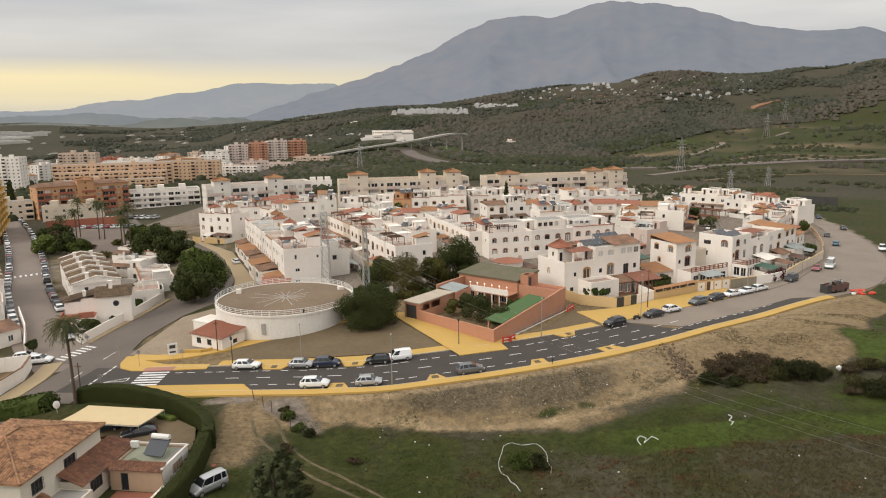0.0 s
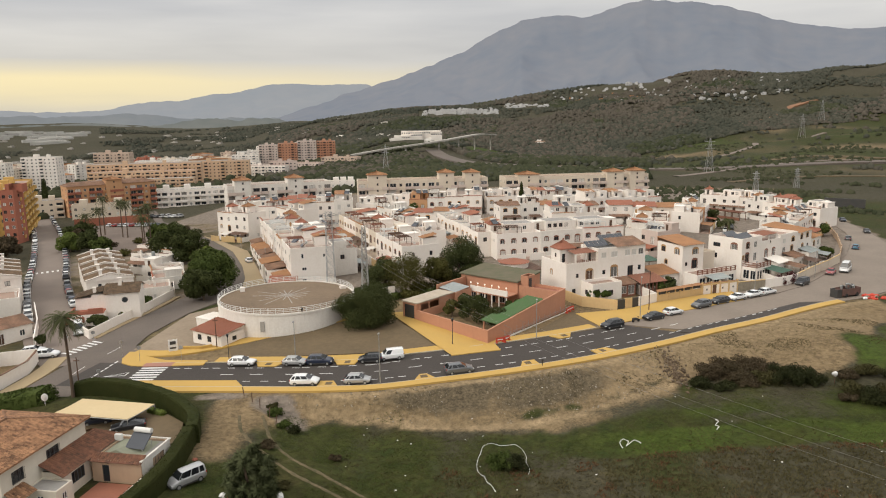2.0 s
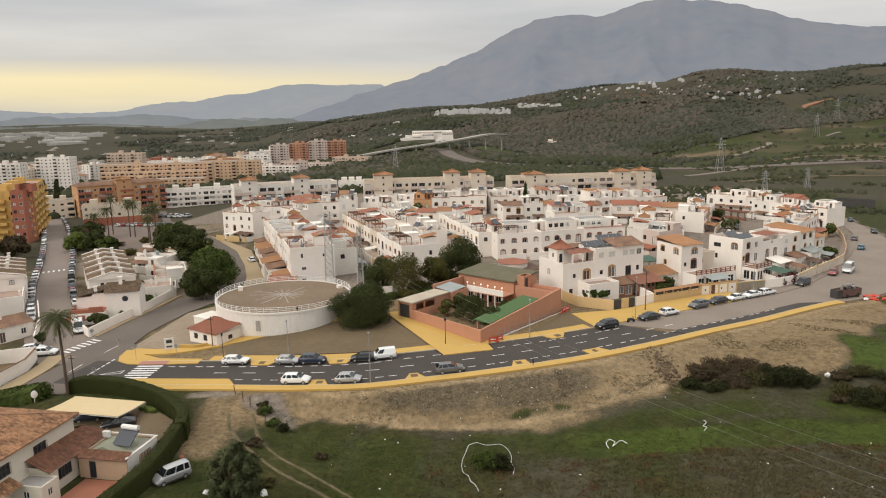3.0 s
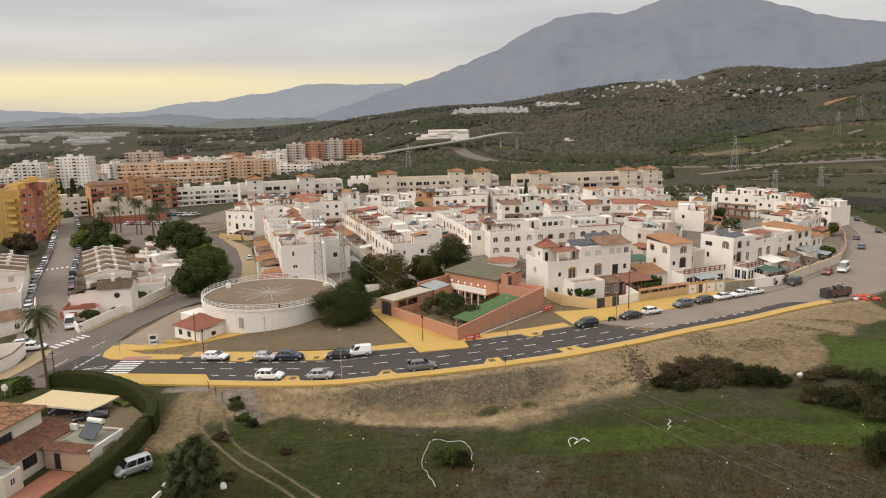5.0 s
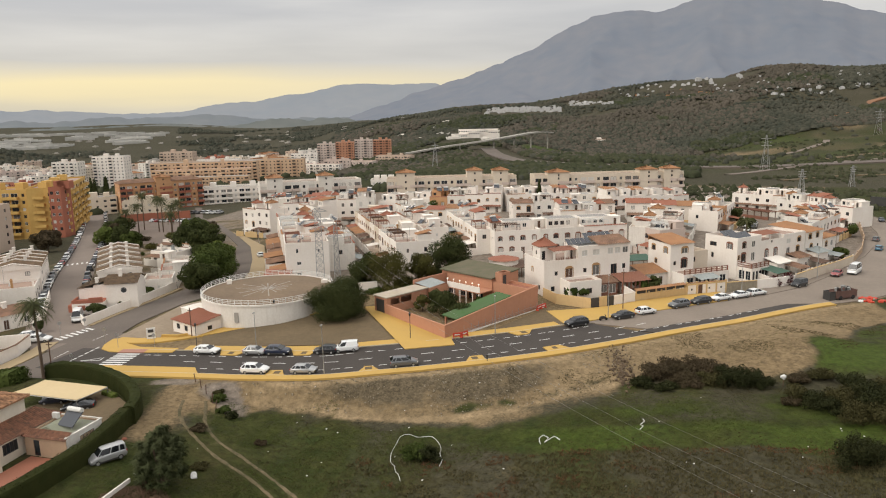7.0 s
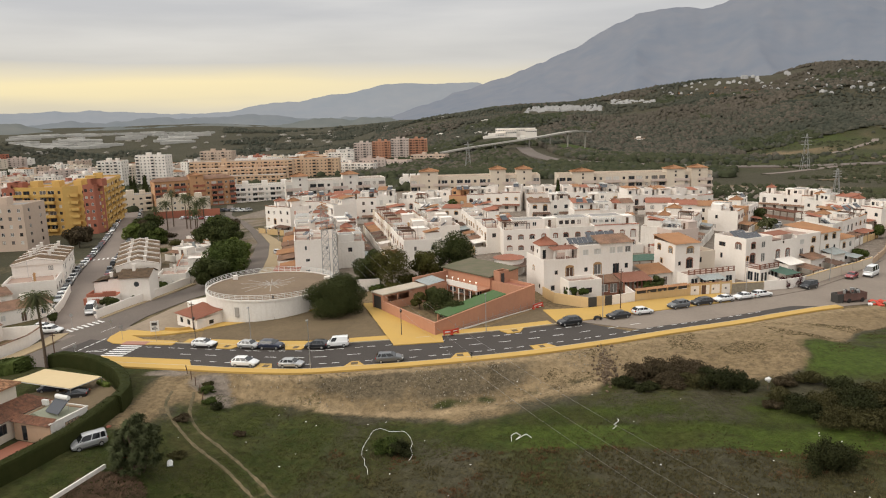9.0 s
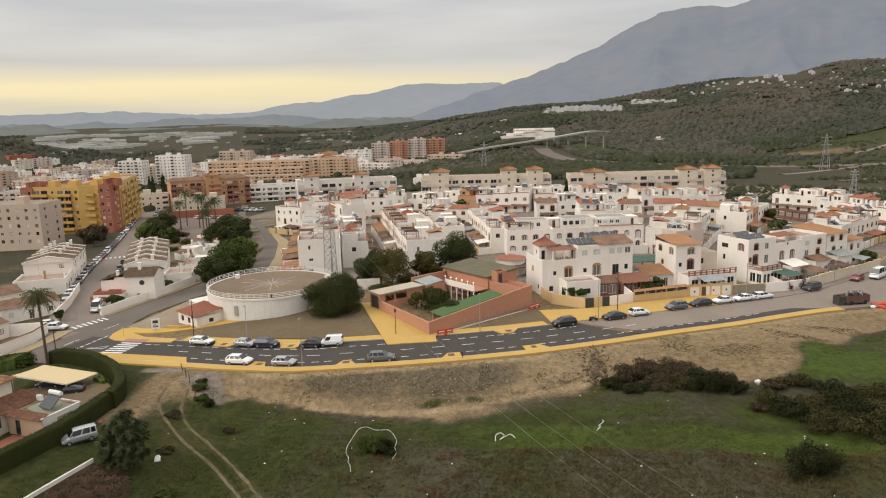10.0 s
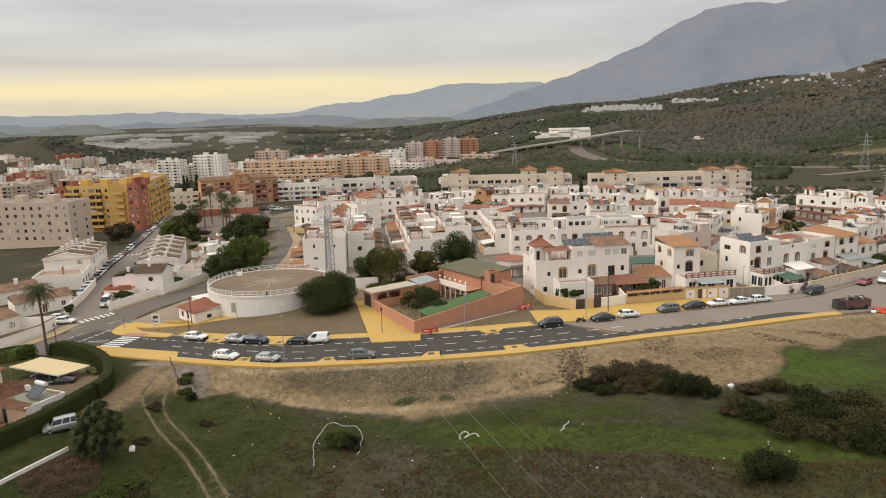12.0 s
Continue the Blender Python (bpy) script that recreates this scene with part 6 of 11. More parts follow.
# its glazed sun room under a brown railed balcony
block(_o, 0.3, 6.6, -3.8, 0, -1.2, 3.1, [(0, 0.9 + 1.12 * k, 0.3, 0.9, 2.1, GLASS, None) for k in range(5)] + [(3, 1.2, 0.3, 1.5, 2.1, GLASS, None), (3, 2.9, 0.3, 1.3, 2.1, GLASS, None)], 0.1, frame_mat=WHITE_METAL)
for k_ in range(5):
    part("rail_post", boxes((0.3 + k_ * 1.5, 0.55 + k_ * 1.5, -3.8, -3.55, 3.1, 4.2)), TRIM_RED, _o)
for z_ in (3.1, 3.6, 4.1):
    part("rail", boxes((0.5, 6.5, -3.74, -3.62, z_, z_ + 0.14)), TRIM_RED, _o)
    part("rail", boxes((0.36, 0.5, -3.6, -0.05, z_, z_ + 0.14)), TRIM_RED, _o)
part("balcony_panel", boxes((0.5, 6.5, -3.7, -3.66, 3.25, 4.0)), PINK, _o)
balcony_house(76.1, 173.9, 39, 8.6, 9.0, [(0, 2.2, 4.0, 1.2, 1.9, CURTAINED, TRIM_RED), (0, 5.6, 4.0, 1.2, 1.9, CURTAINED, TRIM_RED), (0, 4.0, 7.4, 0.5, 0.6, GLASS, None), (0, 7.3, 0.6, 1.2, 1.4, GLASS, None)], "white terraced house with a shaded roof terrace", "shade", 8.2)
balcony_house(82.8, 179.4, 39, 8.6, 9.0, [(0, 2.0, 6.6, 1.5, 1.2, SHUTTER, None), (0, 6.2, 6.6, 1.3, 1.2, GLASS, TRIM), (0, 2.0, 3.7, 1.3, 1.9, CURTAINED, None), (0, 5.8, 3.7, 1.2, 1.9, GLASS, TRIM), (0, 4.0, 0.6, 1.2, 1.4, GLASS, None)], "white terraced house with shuttered windows", None, 9.0)
balcony_house(89.8, 185.4, 44, 8.5, 10, [(0, 2.2, 6.7, 1.3, 1.3, GLASS, TRIM), (0, 5.8, 6.7, 1.3, 1.3, GLASS, TRIM), (0, 3.0, 3.6, 1.2, 1.8, GLASS, TRIM), (0, 6.2, 3.8, 0.8, 1.4, GLASS, None), (3, 3.0, 6.8, 1.0, 1.2, GLASS, None)], "white terraced house with an orange tiled roof", "tile", 8.6)
balcony_house(96.2, 191.6, 48, 7.6, 9, [(0, 2.0, 3.8, 1.2, 1.4, GLASS, TRIM), (0, 5.4, 3.8, 1.2, 1.4, CURTAINED, None), (0, 3.6, 0.7, 1.4, 1.4, GLASS, None)], "low white terraced house with a tiled roof", "tile", 6.2)
for i_ in range(3):
    x_, y_ = 79.5 + 6.3 * i_, 172.2 + 5.8 * i_
    _o = thing("front_annex", pose(x_, y_, town_z(x_, y_), rz=41), "low white front extension with a pitched roof", "house extension", "front extensions")
    block(_o, 0, 5.2, 0, 5.2, -1.2, 3.2 + 0.3 * i_, [(0, 1.4, 0.9, 1.1, 1.1, GLASS, None), (0, 3.8, 0.1, 1.0, 2.0, BROWN_WOOD, None)], 0.05)
    lean_roof(_o, -0.3, 5.5, -0.6, 5.4, 3.2 + 0.3 * i_, 4.5 + 0.3 * i_, (WHITE_B, TILE_OLD, SHEET)[i_], "sloping front roof")


# ---- blocks of flats ----
def flats(m, L, D, floors, mat, seed, label, roof=None, towers=(), balcony=None, pitch=3.4, eaves=None, name="apartment_block", accent=None, sides=True, category="apartment block", group="blocks of flats"):
    """A block of flats; front along x facing -y; balcony: the material of its balcony fronts."""
    rng = random.Random(seed)
    fh = 3.0
    H = floors * fh + 1.0
    ob = thing(name, m, label, category, group)
    nb = max(2, int(L / pitch))
    holes = [[], [], [], []]
    wins = []
    for f in range(floors):
        for b in range(nb):
            u = (b + 0.5) * L / nb
            loggia = balcony and b % 3 != 2
            w, h, s = (L / nb - 0.75, 2.3, 0.1) if loggia else (1.2, 1.3, 0.95)
            holes[0].append((u - w / 2, u + w / 2, f * fh + s, f * fh + s + h))
            wins.append((0, u, f * fh + s, w, h, loggia))
        if sides:
            for side in (1, 3):
                k = max(1, int(D / 5.5))
                for b in range(k):
                    u = (b + 0.5) * D / k
                    holes[side].append((u - 0.6, u + 0.6, f * fh + 0.95, f * fh + 2.25))
                    wins.append((side, u, f * fh + 0.95, 1.2, 1.3, False))
    bm = bmesh.new()
    parapet_walls(bm, 0, L, 0, D, -3, H, holes, deck=0.8, thick=0.25)
    part("wall", bm, mat, ob)
    part("roof", boxes((0.25, L - 0.25, 0.25, D - 0.25, H - 1.0, H - 0.8)), roof or TERRACE, ob)
    for side, u, z, w, h, log in wins:
        window(ob, on_wall(side, u, z, 0, L, 0, D), w, h, rng.choice((WHITE_METAL, BROWN_WOOD)), rng.choice((GLASS, GLASS, SHUTTER, CURTAINED)), None, 1)
        if log:
            key = ("balcony", round(w, 2), balcony.name)
            me = cached(key, lambda: boxes((-w / 2 - 0.3, w / 2 + 0.3, -1.5, 0.0, -0.2, 0.0), (-w / 2 - 0.3, w / 2 + 0.3, -1.5, -1.38, 0.0, 1.0), (-w / 2 - 0.3, -w / 2 - 0.18, -1.38, 0, 0.0, 1.0), (w / 2 + 0.18, w / 2 + 0.3, -1.38, 0, 0.0, 1.0)), balcony)
            shared("balcony", me, ob, on_wall(side, u, z - 0.1, 0, L, 0, D))
    for tx, tw, th in towers:
        bm = bmesh.new()
        hs = [(tw / 2 - 0.4, tw / 2 + 0.4, H - 2.2 - 2.9 * k, H - 1.2 - 2.9 * k) for k in range(min(3, floors))] + [(tw / 2 - 0.4, tw / 2 + 0.4, H + th - 1.8, H + th - 0.9)]
        parapet_walls(bm, tx, tx + tw, -1.2, 5.5, -3, H + th, (hs, (), (), ()), deck=0.1)
        t = part("tower", bm, mat, ob)
        for a_, b_, c_, d_ in hs:
            window(ob, pose(tx + (a_ + b_) / 2, -1.2, c_), b_ - a_, d_ - c_, BROWN_WOOD, GLASS, None, 0)
        bm = bmesh.new()
        pyramid(bm, tx, tx + tw, -1.2, 5.5, H + th, 1.5, 0.45)
        part("tower_roof", bm, TILE, ob, "hipped clay tiled roof")
    if eaves:
        # a band of tiled slopes behind the parapet, all round
        bm = bmesh.new()
        k, z0, z1 = min(4.0, D * 0.3), H - 0.1, H + 1.5
        lo = [(-0.5, -0.5, z0), (L + 0.5, -0.5, z0), (L + 0.5, D + 0.5, z0), (-0.5, D + 0.5, z0)]
        hi = [(k, k, z1), (L - k, k, z1), (L - k, D - k, z1), (k, D - k, z1)]
        for i in range(4):
            j = (i + 1) % 4
            tiled_slope(bm, lo[i], lo[j], hi[j], hi[i], 0.5)
        bm.faces.new([bm.verts.new(v) for v in hi])
        part("tiled_eave", bm, eaves, ob, "weathered clay tiled roof slopes")
    elif not towers:
        for k in range(3):
            x0 = L * (0.12 + 0.3 * k)
            part("lift_house", boxes((x0, x0 + 3.5, D * 0.4, D * 0.4 + 4, H - 0.9, H + 2.2)), accent or mat, ob)
    return ob


# the sand-coloured flats with corner towers behind the town
flats(pose(-101, 301, -2.0, rz=27), 46, 12, 4, WHITE_B, 1, "cream block of flats with tiled corner towers", TERRACE, ((3, 7, 2.2), (26, 7, 2.2)), PINK)
flats(pose(-47, 318, -2.0, rz=12), 60, 12, 4, CREAM, 2, "sand-coloured block of flats with tiled corner towers", TERRACE, ((4.5, 8.5, 2.6), (37, 7, 2.8), (49, 7, 2.6)), PINK, eaves=None)
flats(pose(20, 333, -2.4, rz=12), 71, 12, 4, CREAM, 3, "sand-coloured block of flats with tiled corner towers", TERRACE, ((6, 10, 1.2), (49.5, 8.5, 1.4), (61, 7.5, 1.6)), PINK)
flats(pose(-83, 430, town_z(-80, 430), rz=10), 15, 12, 2, WHITE, 4, "white modern block with dark window bands", ROOF_GREY, (), None)
flats(pose(-174, 389, town_z(-165, 390) - 0.5, rz=24), 38, 14, 3, WHITE, 5, "long white block with rows of windows", ROOF_GREY, (), WHITE)
flats(pose(-206, 358, town_z(-190, 370) - 0.3, rz=42), 45, 14, 5, ORANGE, 6, "orange block of flats with balconies", TERRACE, ((19, 8, 2.4),), BRICK, eaves=TILE_OLD)
flats(pose(-197, 345, town_z(-183, 350), rz=20), 27, 8, 2, CREAM, 15, "low cream hall behind the plaza", ROOF_GREY, (), None, sides=False)
# the yellow block with brick-red corners by the west street: two wings
flats(pose(-210, 263, town_z(-200, 270) + 2.2, rz=8), 33, 14, 6, YELLOW, 7, "bright yellow block of flats with long balconies", TERRACE, (), YELLOW, accent=YELLOW)
flats(pose(-174.5, 270.5, town_z(-180, 290) + 2.2, rz=117), 60, 14, 6, YELLOW, 8, "bright yellow block of flats along the street", TERRACE, (), YELLOW, accent=YELLOW, sides=False)
flats(pose(-178, 265.6, town_z(-175, 270) + 2.0, rz=8), 5, 8, 6, BRICK, 9, "brick-red corner of the yellow flats", TERRACE, (), None, accent=BRICK)
flats(pose(-215, 261.6, town_z(-200, 270) + 2.0, rz=8), 5.5, 8, 6, BRICK, 16, "brick-red corner of the yellow flats", TERRACE, (), None, accent=BRICK)
flats(pose(-217, 217, town_z(-190, 220) + 2.0, rz=10), 46, 14, 5, BEIGE, 10, "plain beige block of flats with small windows", ROOF_GREY, (), None)


# ---- the water tank with its railing and hut ----
def water_tank():
    c, R = (-32.2, 138.6), 13.5
    z0 = town_z(*c)
    ob = thing("water_tank", pose(*c, 0), "round white concrete water tank with a railed gravel roof", "water tank")
    bm = bmesh.new()
    n = 72
    prof = [(R, z0 - 2.5), (R, 3.75), (R + 0.12, 3.75), (R + 0.12, 4.1), (R - 0.25, 4.1), (R - 0.25, 3.9)]
    rings = [[bm.verts.new((r_ * math.cos(2 * math.pi * i / n), r_ * math.sin(2 * math.pi * i / n), z)) for i in range(n)] for r_, z in prof]
    for a, b in zip(rings, rings[1:]):
        for i in range(n):
            bm.faces.new((a[i], a[(i + 1) % n], b[(i + 1) % n], b[i]))
    part("wall", bm, WHITE_B, ob, "white rendered wall with rain streaks")
    bm = bmesh.new()
    mid = bm.verts.new((0, 0, 4.25))
    prev = None
    for r_ in (3, 7, R - 0.25):
        ring = [bm.verts.new((r_ * math.cos(2 * math.pi * i / n), r_ * math.sin(2 * math.pi * i / n), 4.25 - 0.3 * (r_ / R) ** 1.5)) for i in range(n)]
        for i in range(n):
            j = (i + 1) % n
            bm.faces.new((mid, ring[i], ring[j]) if prev is None else (prev[i], ring[i], ring[j], prev[j]))
        prev = ring
    part("roof", bm, TANK_ROOF, ob, "brown gravelly roof")
    rng = random.Random(4)
    for k in range(16):
        a = 2 * math.pi * k / 16 + rng.uniform(-0.06, 0.06)
        bm = bmesh.new()
        l_ = rng.uniform(3.5, 8.0)
        box(bm, 0.4, l_, -0.09, 0.09, 0, 0.03, Matrix.Translation((0, 0, 4.255)) @ Matrix.Rotation(a, 4, "Z") @ Matrix.Rotation(0.017, 4, "Y"))
        part("joint", bm, CONCRETE, ob, "pale radial joint")
    me = cached(("post",), lambda: boxes((-0.05, 0.05, -0.05, 0.05, 0, 1.0)), WHITE_METAL)
    posts = 60
    for k in range(posts):
        a = 2 * math.pi * k / posts
        shared("post", me, ob, Matrix.Translation((R * math.cos(a), R * math.sin(a), 4.1)) @ Matrix.Rotation(a, 4, "Z"))
    for z in (4.46, 4.78, 5.1):
        bm = bmesh.new()
        for i in range(n):
            a0, a1 = 2 * math.pi * i / n, 2 * math.pi * (i + 1) / n
            tube(bm, (R * math.cos(a0), R * math.sin(a0), z), (R * math.cos(a1), R * math.sin(a1), z), 0.045, n=4, caps=False)
        part("rail", bm, WHITE_METAL, ob)
    bm = boxes((-0.5, 0.5, -0.5, 0.5, 0, 1.0))
    part("hatch", bm, WHITE, ob, matrix=pose(-10.6, 4.2, 3.9, rz=20))
    bm = boxes((-0.6, 0.6, -0.4, 0.4, 0, 0.7))
    part("hatch", bm, WHITE, ob, matrix=pose(10.2, 6.6, 3.9, rz=35))
    # doorway and ivy on the wall towards the road
    part("door", boxes((-0.4, 0.4, -0.08, 0.05, 0, 2.0)), CONCRETE, ob, matrix=pose(-1.2, -R - 0.02, z0 + 0.6))


water_tank()


def hut():
    m = pose(-46.7, 125.1, town_z(-43, 124) - 0.3, rz=-30)
    ob = thing("pump_hut", m, "small white hut with a red tiled roof beside the tank", "hut")
    L, D, H = 7.8, 5.8, 2.7
    hs = ([(1.3, 2.4, 0.9, 2.0), (4.0, 5.1, 0.9, 2.0)], [(2.6, 3.6, 1.0, 1.8)], [], [(0.8, 1.6, 0.9, 1.8)])
    bm = bmesh.new()
    parapet_walls(bm, 0, L, 0, D, -1.0, H, hs, deck=0.1)
    part("wall", bm, WHITE, ob)
    for side, hh in enumerate(hs):
        for a, b, c, d in hh:
            window(ob, on_wall(side, (a + b) / 2, c, 0, L, 0, D), b - a, d - c, DARK_METAL, GLASS, None, 0, panes=True)
    bm = bmesh.new()
    barrel_slope(bm, (-0.35, -0.4, H - 0.1), (L + 0.35, -0.4, H - 0.1), (L + 0.35, D + 0.3, H + 0.75), (-0.35, D + 0.3, H + 0.75))
    part("roof", bm, TILE_RED, ob, "orange-red clay tiled roof")
    bm = bmesh.new()
    for x in (0.0, L):
        bm.faces.new([bm.verts.new(v) for v in ((x, 0, H - 0.2), (x, D, H - 0.2), (x, D, H + 0.65), (x, 0, H - 0.06))])
    bm.faces.new([bm.verts.new(v) for v in ((L, D, H - 0.2), (0, D, H - 0.2), (0, D, H + 0.65), (L, D, H + 0.65))])
    part("gable", bm, WHITE, ob)


hut()
_bm = bmesh.new()
box(_bm, -3.2, 3.2, -2.2, 2.2, -1.2, 2.2)
box(_bm, -3.3, 3.3, -2.3, 2.3, 2.2, 2.35)
tagged(to_object("valve_house", _bm, WHITE_B, matrix=pose(-45.2, 133.2, town_z(-45, 133), rz=-30)), "low white flat-roofed valve house beside the tank", "hut")


# ---- lattice masts ----
def lattice(x, y, z, h, w0, w1, arms, label):
    ob = thing("lattice_mast", pose(x, y, z, rz=20), label, "lattice mast", "lattice masts")
    legs = []
    for sx, sy in ((-1, -1), (1, -1), (1, 1), (-1, 1)):
        bm = bmesh.new()
        tube(bm, (sx * w0 / 2, sy * w0 / 2, 0), (sx * w1 / 2, sy * w1 / 2, h), 0.09, 0.06, 4)
        part("leg", bm, STEEL, ob)
    n = int(h / 1.6)
    for k in range(n):
        f0, f1 = k / n, (k + 1) / n
        a, b = w0 + (w1 - w0) * f0, w0 + (w1 - w0) * f1
        bm = bmesh.new()
        q0 = [(-a / 2, -a / 2), (a / 2, -a / 2), (a / 2, a / 2), (-a / 2, a / 2)]
        q1 = [(-b / 2, -b / 2), (b / 2, -b / 2), (b / 2, b / 2), (-b / 2, b / 2)]
        for i in range(4):
            j = (i + 1) % 4
            tube(bm, (*q0[i], h * f0), (*q1[j], h * f1), 0.045, n=3, caps=False)
            tube(bm, (*q0[j], h * f0), (*q1[i], h * f1), 0.045, n=3, caps=False)
            tube(bm, (*q0[i], h * f0), (*q0[j], h * f0), 0.045, n=3, caps=False)
        part("bracing", bm, STEEL, ob)["kind"] = "stuff"
    for za in arms:
        bm = bmesh.new()
        tube(bm, (-2.2, 0, za), (2.2, 0, za), 0.07, n=4)
        tube(bm, (-2.2, 0, za), (0, 0, za + 0.9), 0.05, n=4)
        tube(bm, (2.2, 0, za), (0, 0, za + 0.9), 0.05, n=4)
        part("arm", bm, STEEL, ob)
    return ob


lattice(-27.2, 158.5, town_z(-27, 158) - 0.3, 19.5, 2.0, 1.3, (14.5, 16.6, 18.6), "tall rusty steel lattice mast with cross arms")
lattice(-15.2, 133.2, town_z(-15, 133) - 0.3, 18.6, 1.5, 0.6, (), "slim pale steel lattice mast")


# ---- the salmon-coloured school ----
def school():
    m = pose(8.8, 121.0, 0, rz=52.5)
    ob = thing("school", m, "salmon rendered low school with a walled court and mossy flat roof", "school")
    g = 0.2

    def block(name, x0, x1, y0, y1, z1, mat=SALMON, holes=((), (), (), ()), deck=0.15, z0=-1.5):
        bm = bmesh.new()
        parapet_walls(bm, x0, x1, y0, y1, z0, z1, holes, deck=deck)
        p = part(name, bm, mat, ob)
        for side, hh in enumerate(holes):
            for a, b, c, d in hh:
                window(ob, on_wall(side, (a + b) / 2, c, x0, x1, y0, y1), b - a, d - c, WHITE_METAL, GLASS, None, 2 if b - a > 1.5 else 0, panes=True)
        return p

    # walls of the court: the front one level, the long one rising with the street
    turn, long = math.degrees(math.atan2(18.6, 2.2)), math.hypot(18.6, 2.2)
    part("court_wall", boxes((-0.13, long, -0.13, 0.13, -1.5, 2.85), (-0.17, long, -0.17, 0.17, 2.85, 2.93)), SALMON, ob, matrix=pose(-2.1, -1.0, 0, rz=turn))
    bm = bmesh.new()
    for x0, x1, w, lo, up in ((-1.95, 23.9, 0.13, -9.0, 0.0), (-1.92, 23.9, 0.17, 0.0, 0.08)):
        zs = [2.9 + 0.091 * (x + 1.95) for x in (x0, x1)]
        corner = [bm.verts.new((x, -1.0 + y, (zs[i] + up) if top else (-1.5 if lo < -1 else zs[i]))) for top in (0, 1) for i, x in enumerate((x0, x1)) for y in (-w, w)]
        for f in ((0, 2, 6, 4), (3, 1, 5, 7), (1, 0, 4, 5), (2, 3, 7, 6), (4, 6, 7, 5), (0, 1, 3, 2)):
            bm.faces.new([corner[i] for i in f])
    bmesh.ops.recalc_face_normals(bm, faces=bm.faces)
    part("court_wall", bm, SALMON, ob)
    # gatehouse and covered way, with a pale flat roof
    bm = bmesh.new()
    parapet_walls(bm, 0.0, 1.2, 17.5, 21.2, -1.5, 4.2, ((), (), (), [(0.35, 3.0, 0.6, 3.75)]), deck=0.12)
    part("gatehouse", bm, SALMON, ob)
    part("garage_door", boxes((0.12, 0.2, 18.2, 20.85, 0.6, 3.75)), DARK_METAL, ob, "black metal garage door")
    part("covered_way_wall", boxes((1.2, 10.9, 20.95, 21.2, -1.5, 4.1)), SALMON, ob)
    part("covered_way_wall", boxes((1.2, 6.6, 17.5, 17.75, -1.5, 2.55), (1.2, 6.6, 17.5, 17.75, 3.8, 4.2), (6.6, 10.9, 17.5, 17.75, -1.5, 4.2)), SALMON, ob)
    part("pier", boxes((3.5, 3.8, 17.52, 17.8, 2.5, 3.85)), SALMON, ob)
    part("flat_roof", boxes((-0.25, 10.95, 17.25, 21.4, 4.2, 4.42)), PALE_SLAB, ob, "pale concrete roof slab")
    # link roof of sheeting
    bm = bmesh.new()
    tiled_slope(bm, (11.2, 17.0, 4.3), (16.0, 17.0, 4.6), (16.0, 21.5, 5.0), (11.2, 21.5, 4.7), 0.5, 0.06)
    part("sheet_roof", bm, SHEET, ob, "grey corrugated sheet roof")
    part("link_wall", boxes((10.9, 20.5, 21.6, 21.9, -1.5, 5.3), (10.95, 16.2, 16.8, 17.05, -1.5, 4.25)), SALMON, ob)
    # hall with sloping mossy roof
    block("hall_wall", 20.6, 29.0, 8.2, 23.0, 5.7, holes=((), (), (), [(2.0, 4.0, 0.9, 2.6), (5.0, 7.0, 0.9, 2.6), (8.0, 9.2, 0.4, 2.5), (10.2, 12.2, 0.9, 2.6)]))
    bm = bmesh.new()
    vs = [(20.2, 8.0, 5.75), (29.3, 8.0, 6.4), (29.3, 23.3, 6.4), (20.2, 23.3, 5.75)]
    lo = [bm.verts.new(v) for v in vs]
    hi = [bm.verts.new((v[0], v[1], v[2] + 0.28)) for v in vs]
    bm.faces.new(lo[::-1])
    bm.faces.new(hi)
    for i in range(4):
        bm.faces.new((lo[i], lo[(i + 1) % 4], hi[(i + 1) % 4], hi[i]))
    part("hall_roof", bm, ROOF_GREEN, ob, "mossy brown flat roof")
    bm = bmesh.new()
    bm.faces.new([bm.verts.new(v) for v in ((20.62, 8.19, 5.6), (29, 8.19, 5.6), (29, 8.19, 6.4), (20.62, 8.19, 5.8))])
    bm.faces.new([bm.verts.new(v) for v in ((29, 23.01, 5.6), (20.62, 23.01, 5.6), (20.62, 23.01, 5.8), (29, 23.01, 6.4))])
    part("hall_gable", bm, SALMON, ob)
    # white balustrade over the porch, its posts and lamps
    part("porch_roof", boxes((16.6, 20.58, 8.0, 17.4, 3.4, 3.6)), SALMON, ob)
    part("balustrade", boxes((16.6, 16.75, 8.0, 17.4, 3.6, 4.75)), WHITE, ob, "white porch balustrade")
    for k in range(6):
        y = 8.2 + k * 1.8
        part("porch_post", boxes((16.62, 16.8, y, y + 0.18, -1.0, 3.4)), WHITE, ob)
        bm = bmesh.new()
        bmesh.ops.create_icosphere(bm, subdivisions=2, radius=0.17)
        bmesh.ops.translate(bm, vec=(16.68, y + 0.1, 5.35), verts=bm.verts)
        tube(bm, (16.68, y + 0.1, 4.75), (16.68, y + 0.1, 5.2), 0.03, n=4)
        part("globe_lamp", bm, LAMP, ob, "white globe lamp", smooth=True)
    # east block with a red terrace
    block("east_wall", 20.9, 24.3, -0.85, 8.18, 5.2, deck=0.7)
    part("red_terrace", boxes((21.1, 24.1, -0.65, 7.98, 4.5, 4.7)), TILE_RED, ob)
    block("stair_wall", 21.4, 24.1, 6.2, 7.96, 7.2, z0=4.4)
    part("terrace_door", boxes((21.8, 22.7, 6.12, 6.22, 4.7, 6.7)), DARK_METAL, ob)
    # green felted lean-to behind the long wall, falling with it
    bm = bmesh.new()
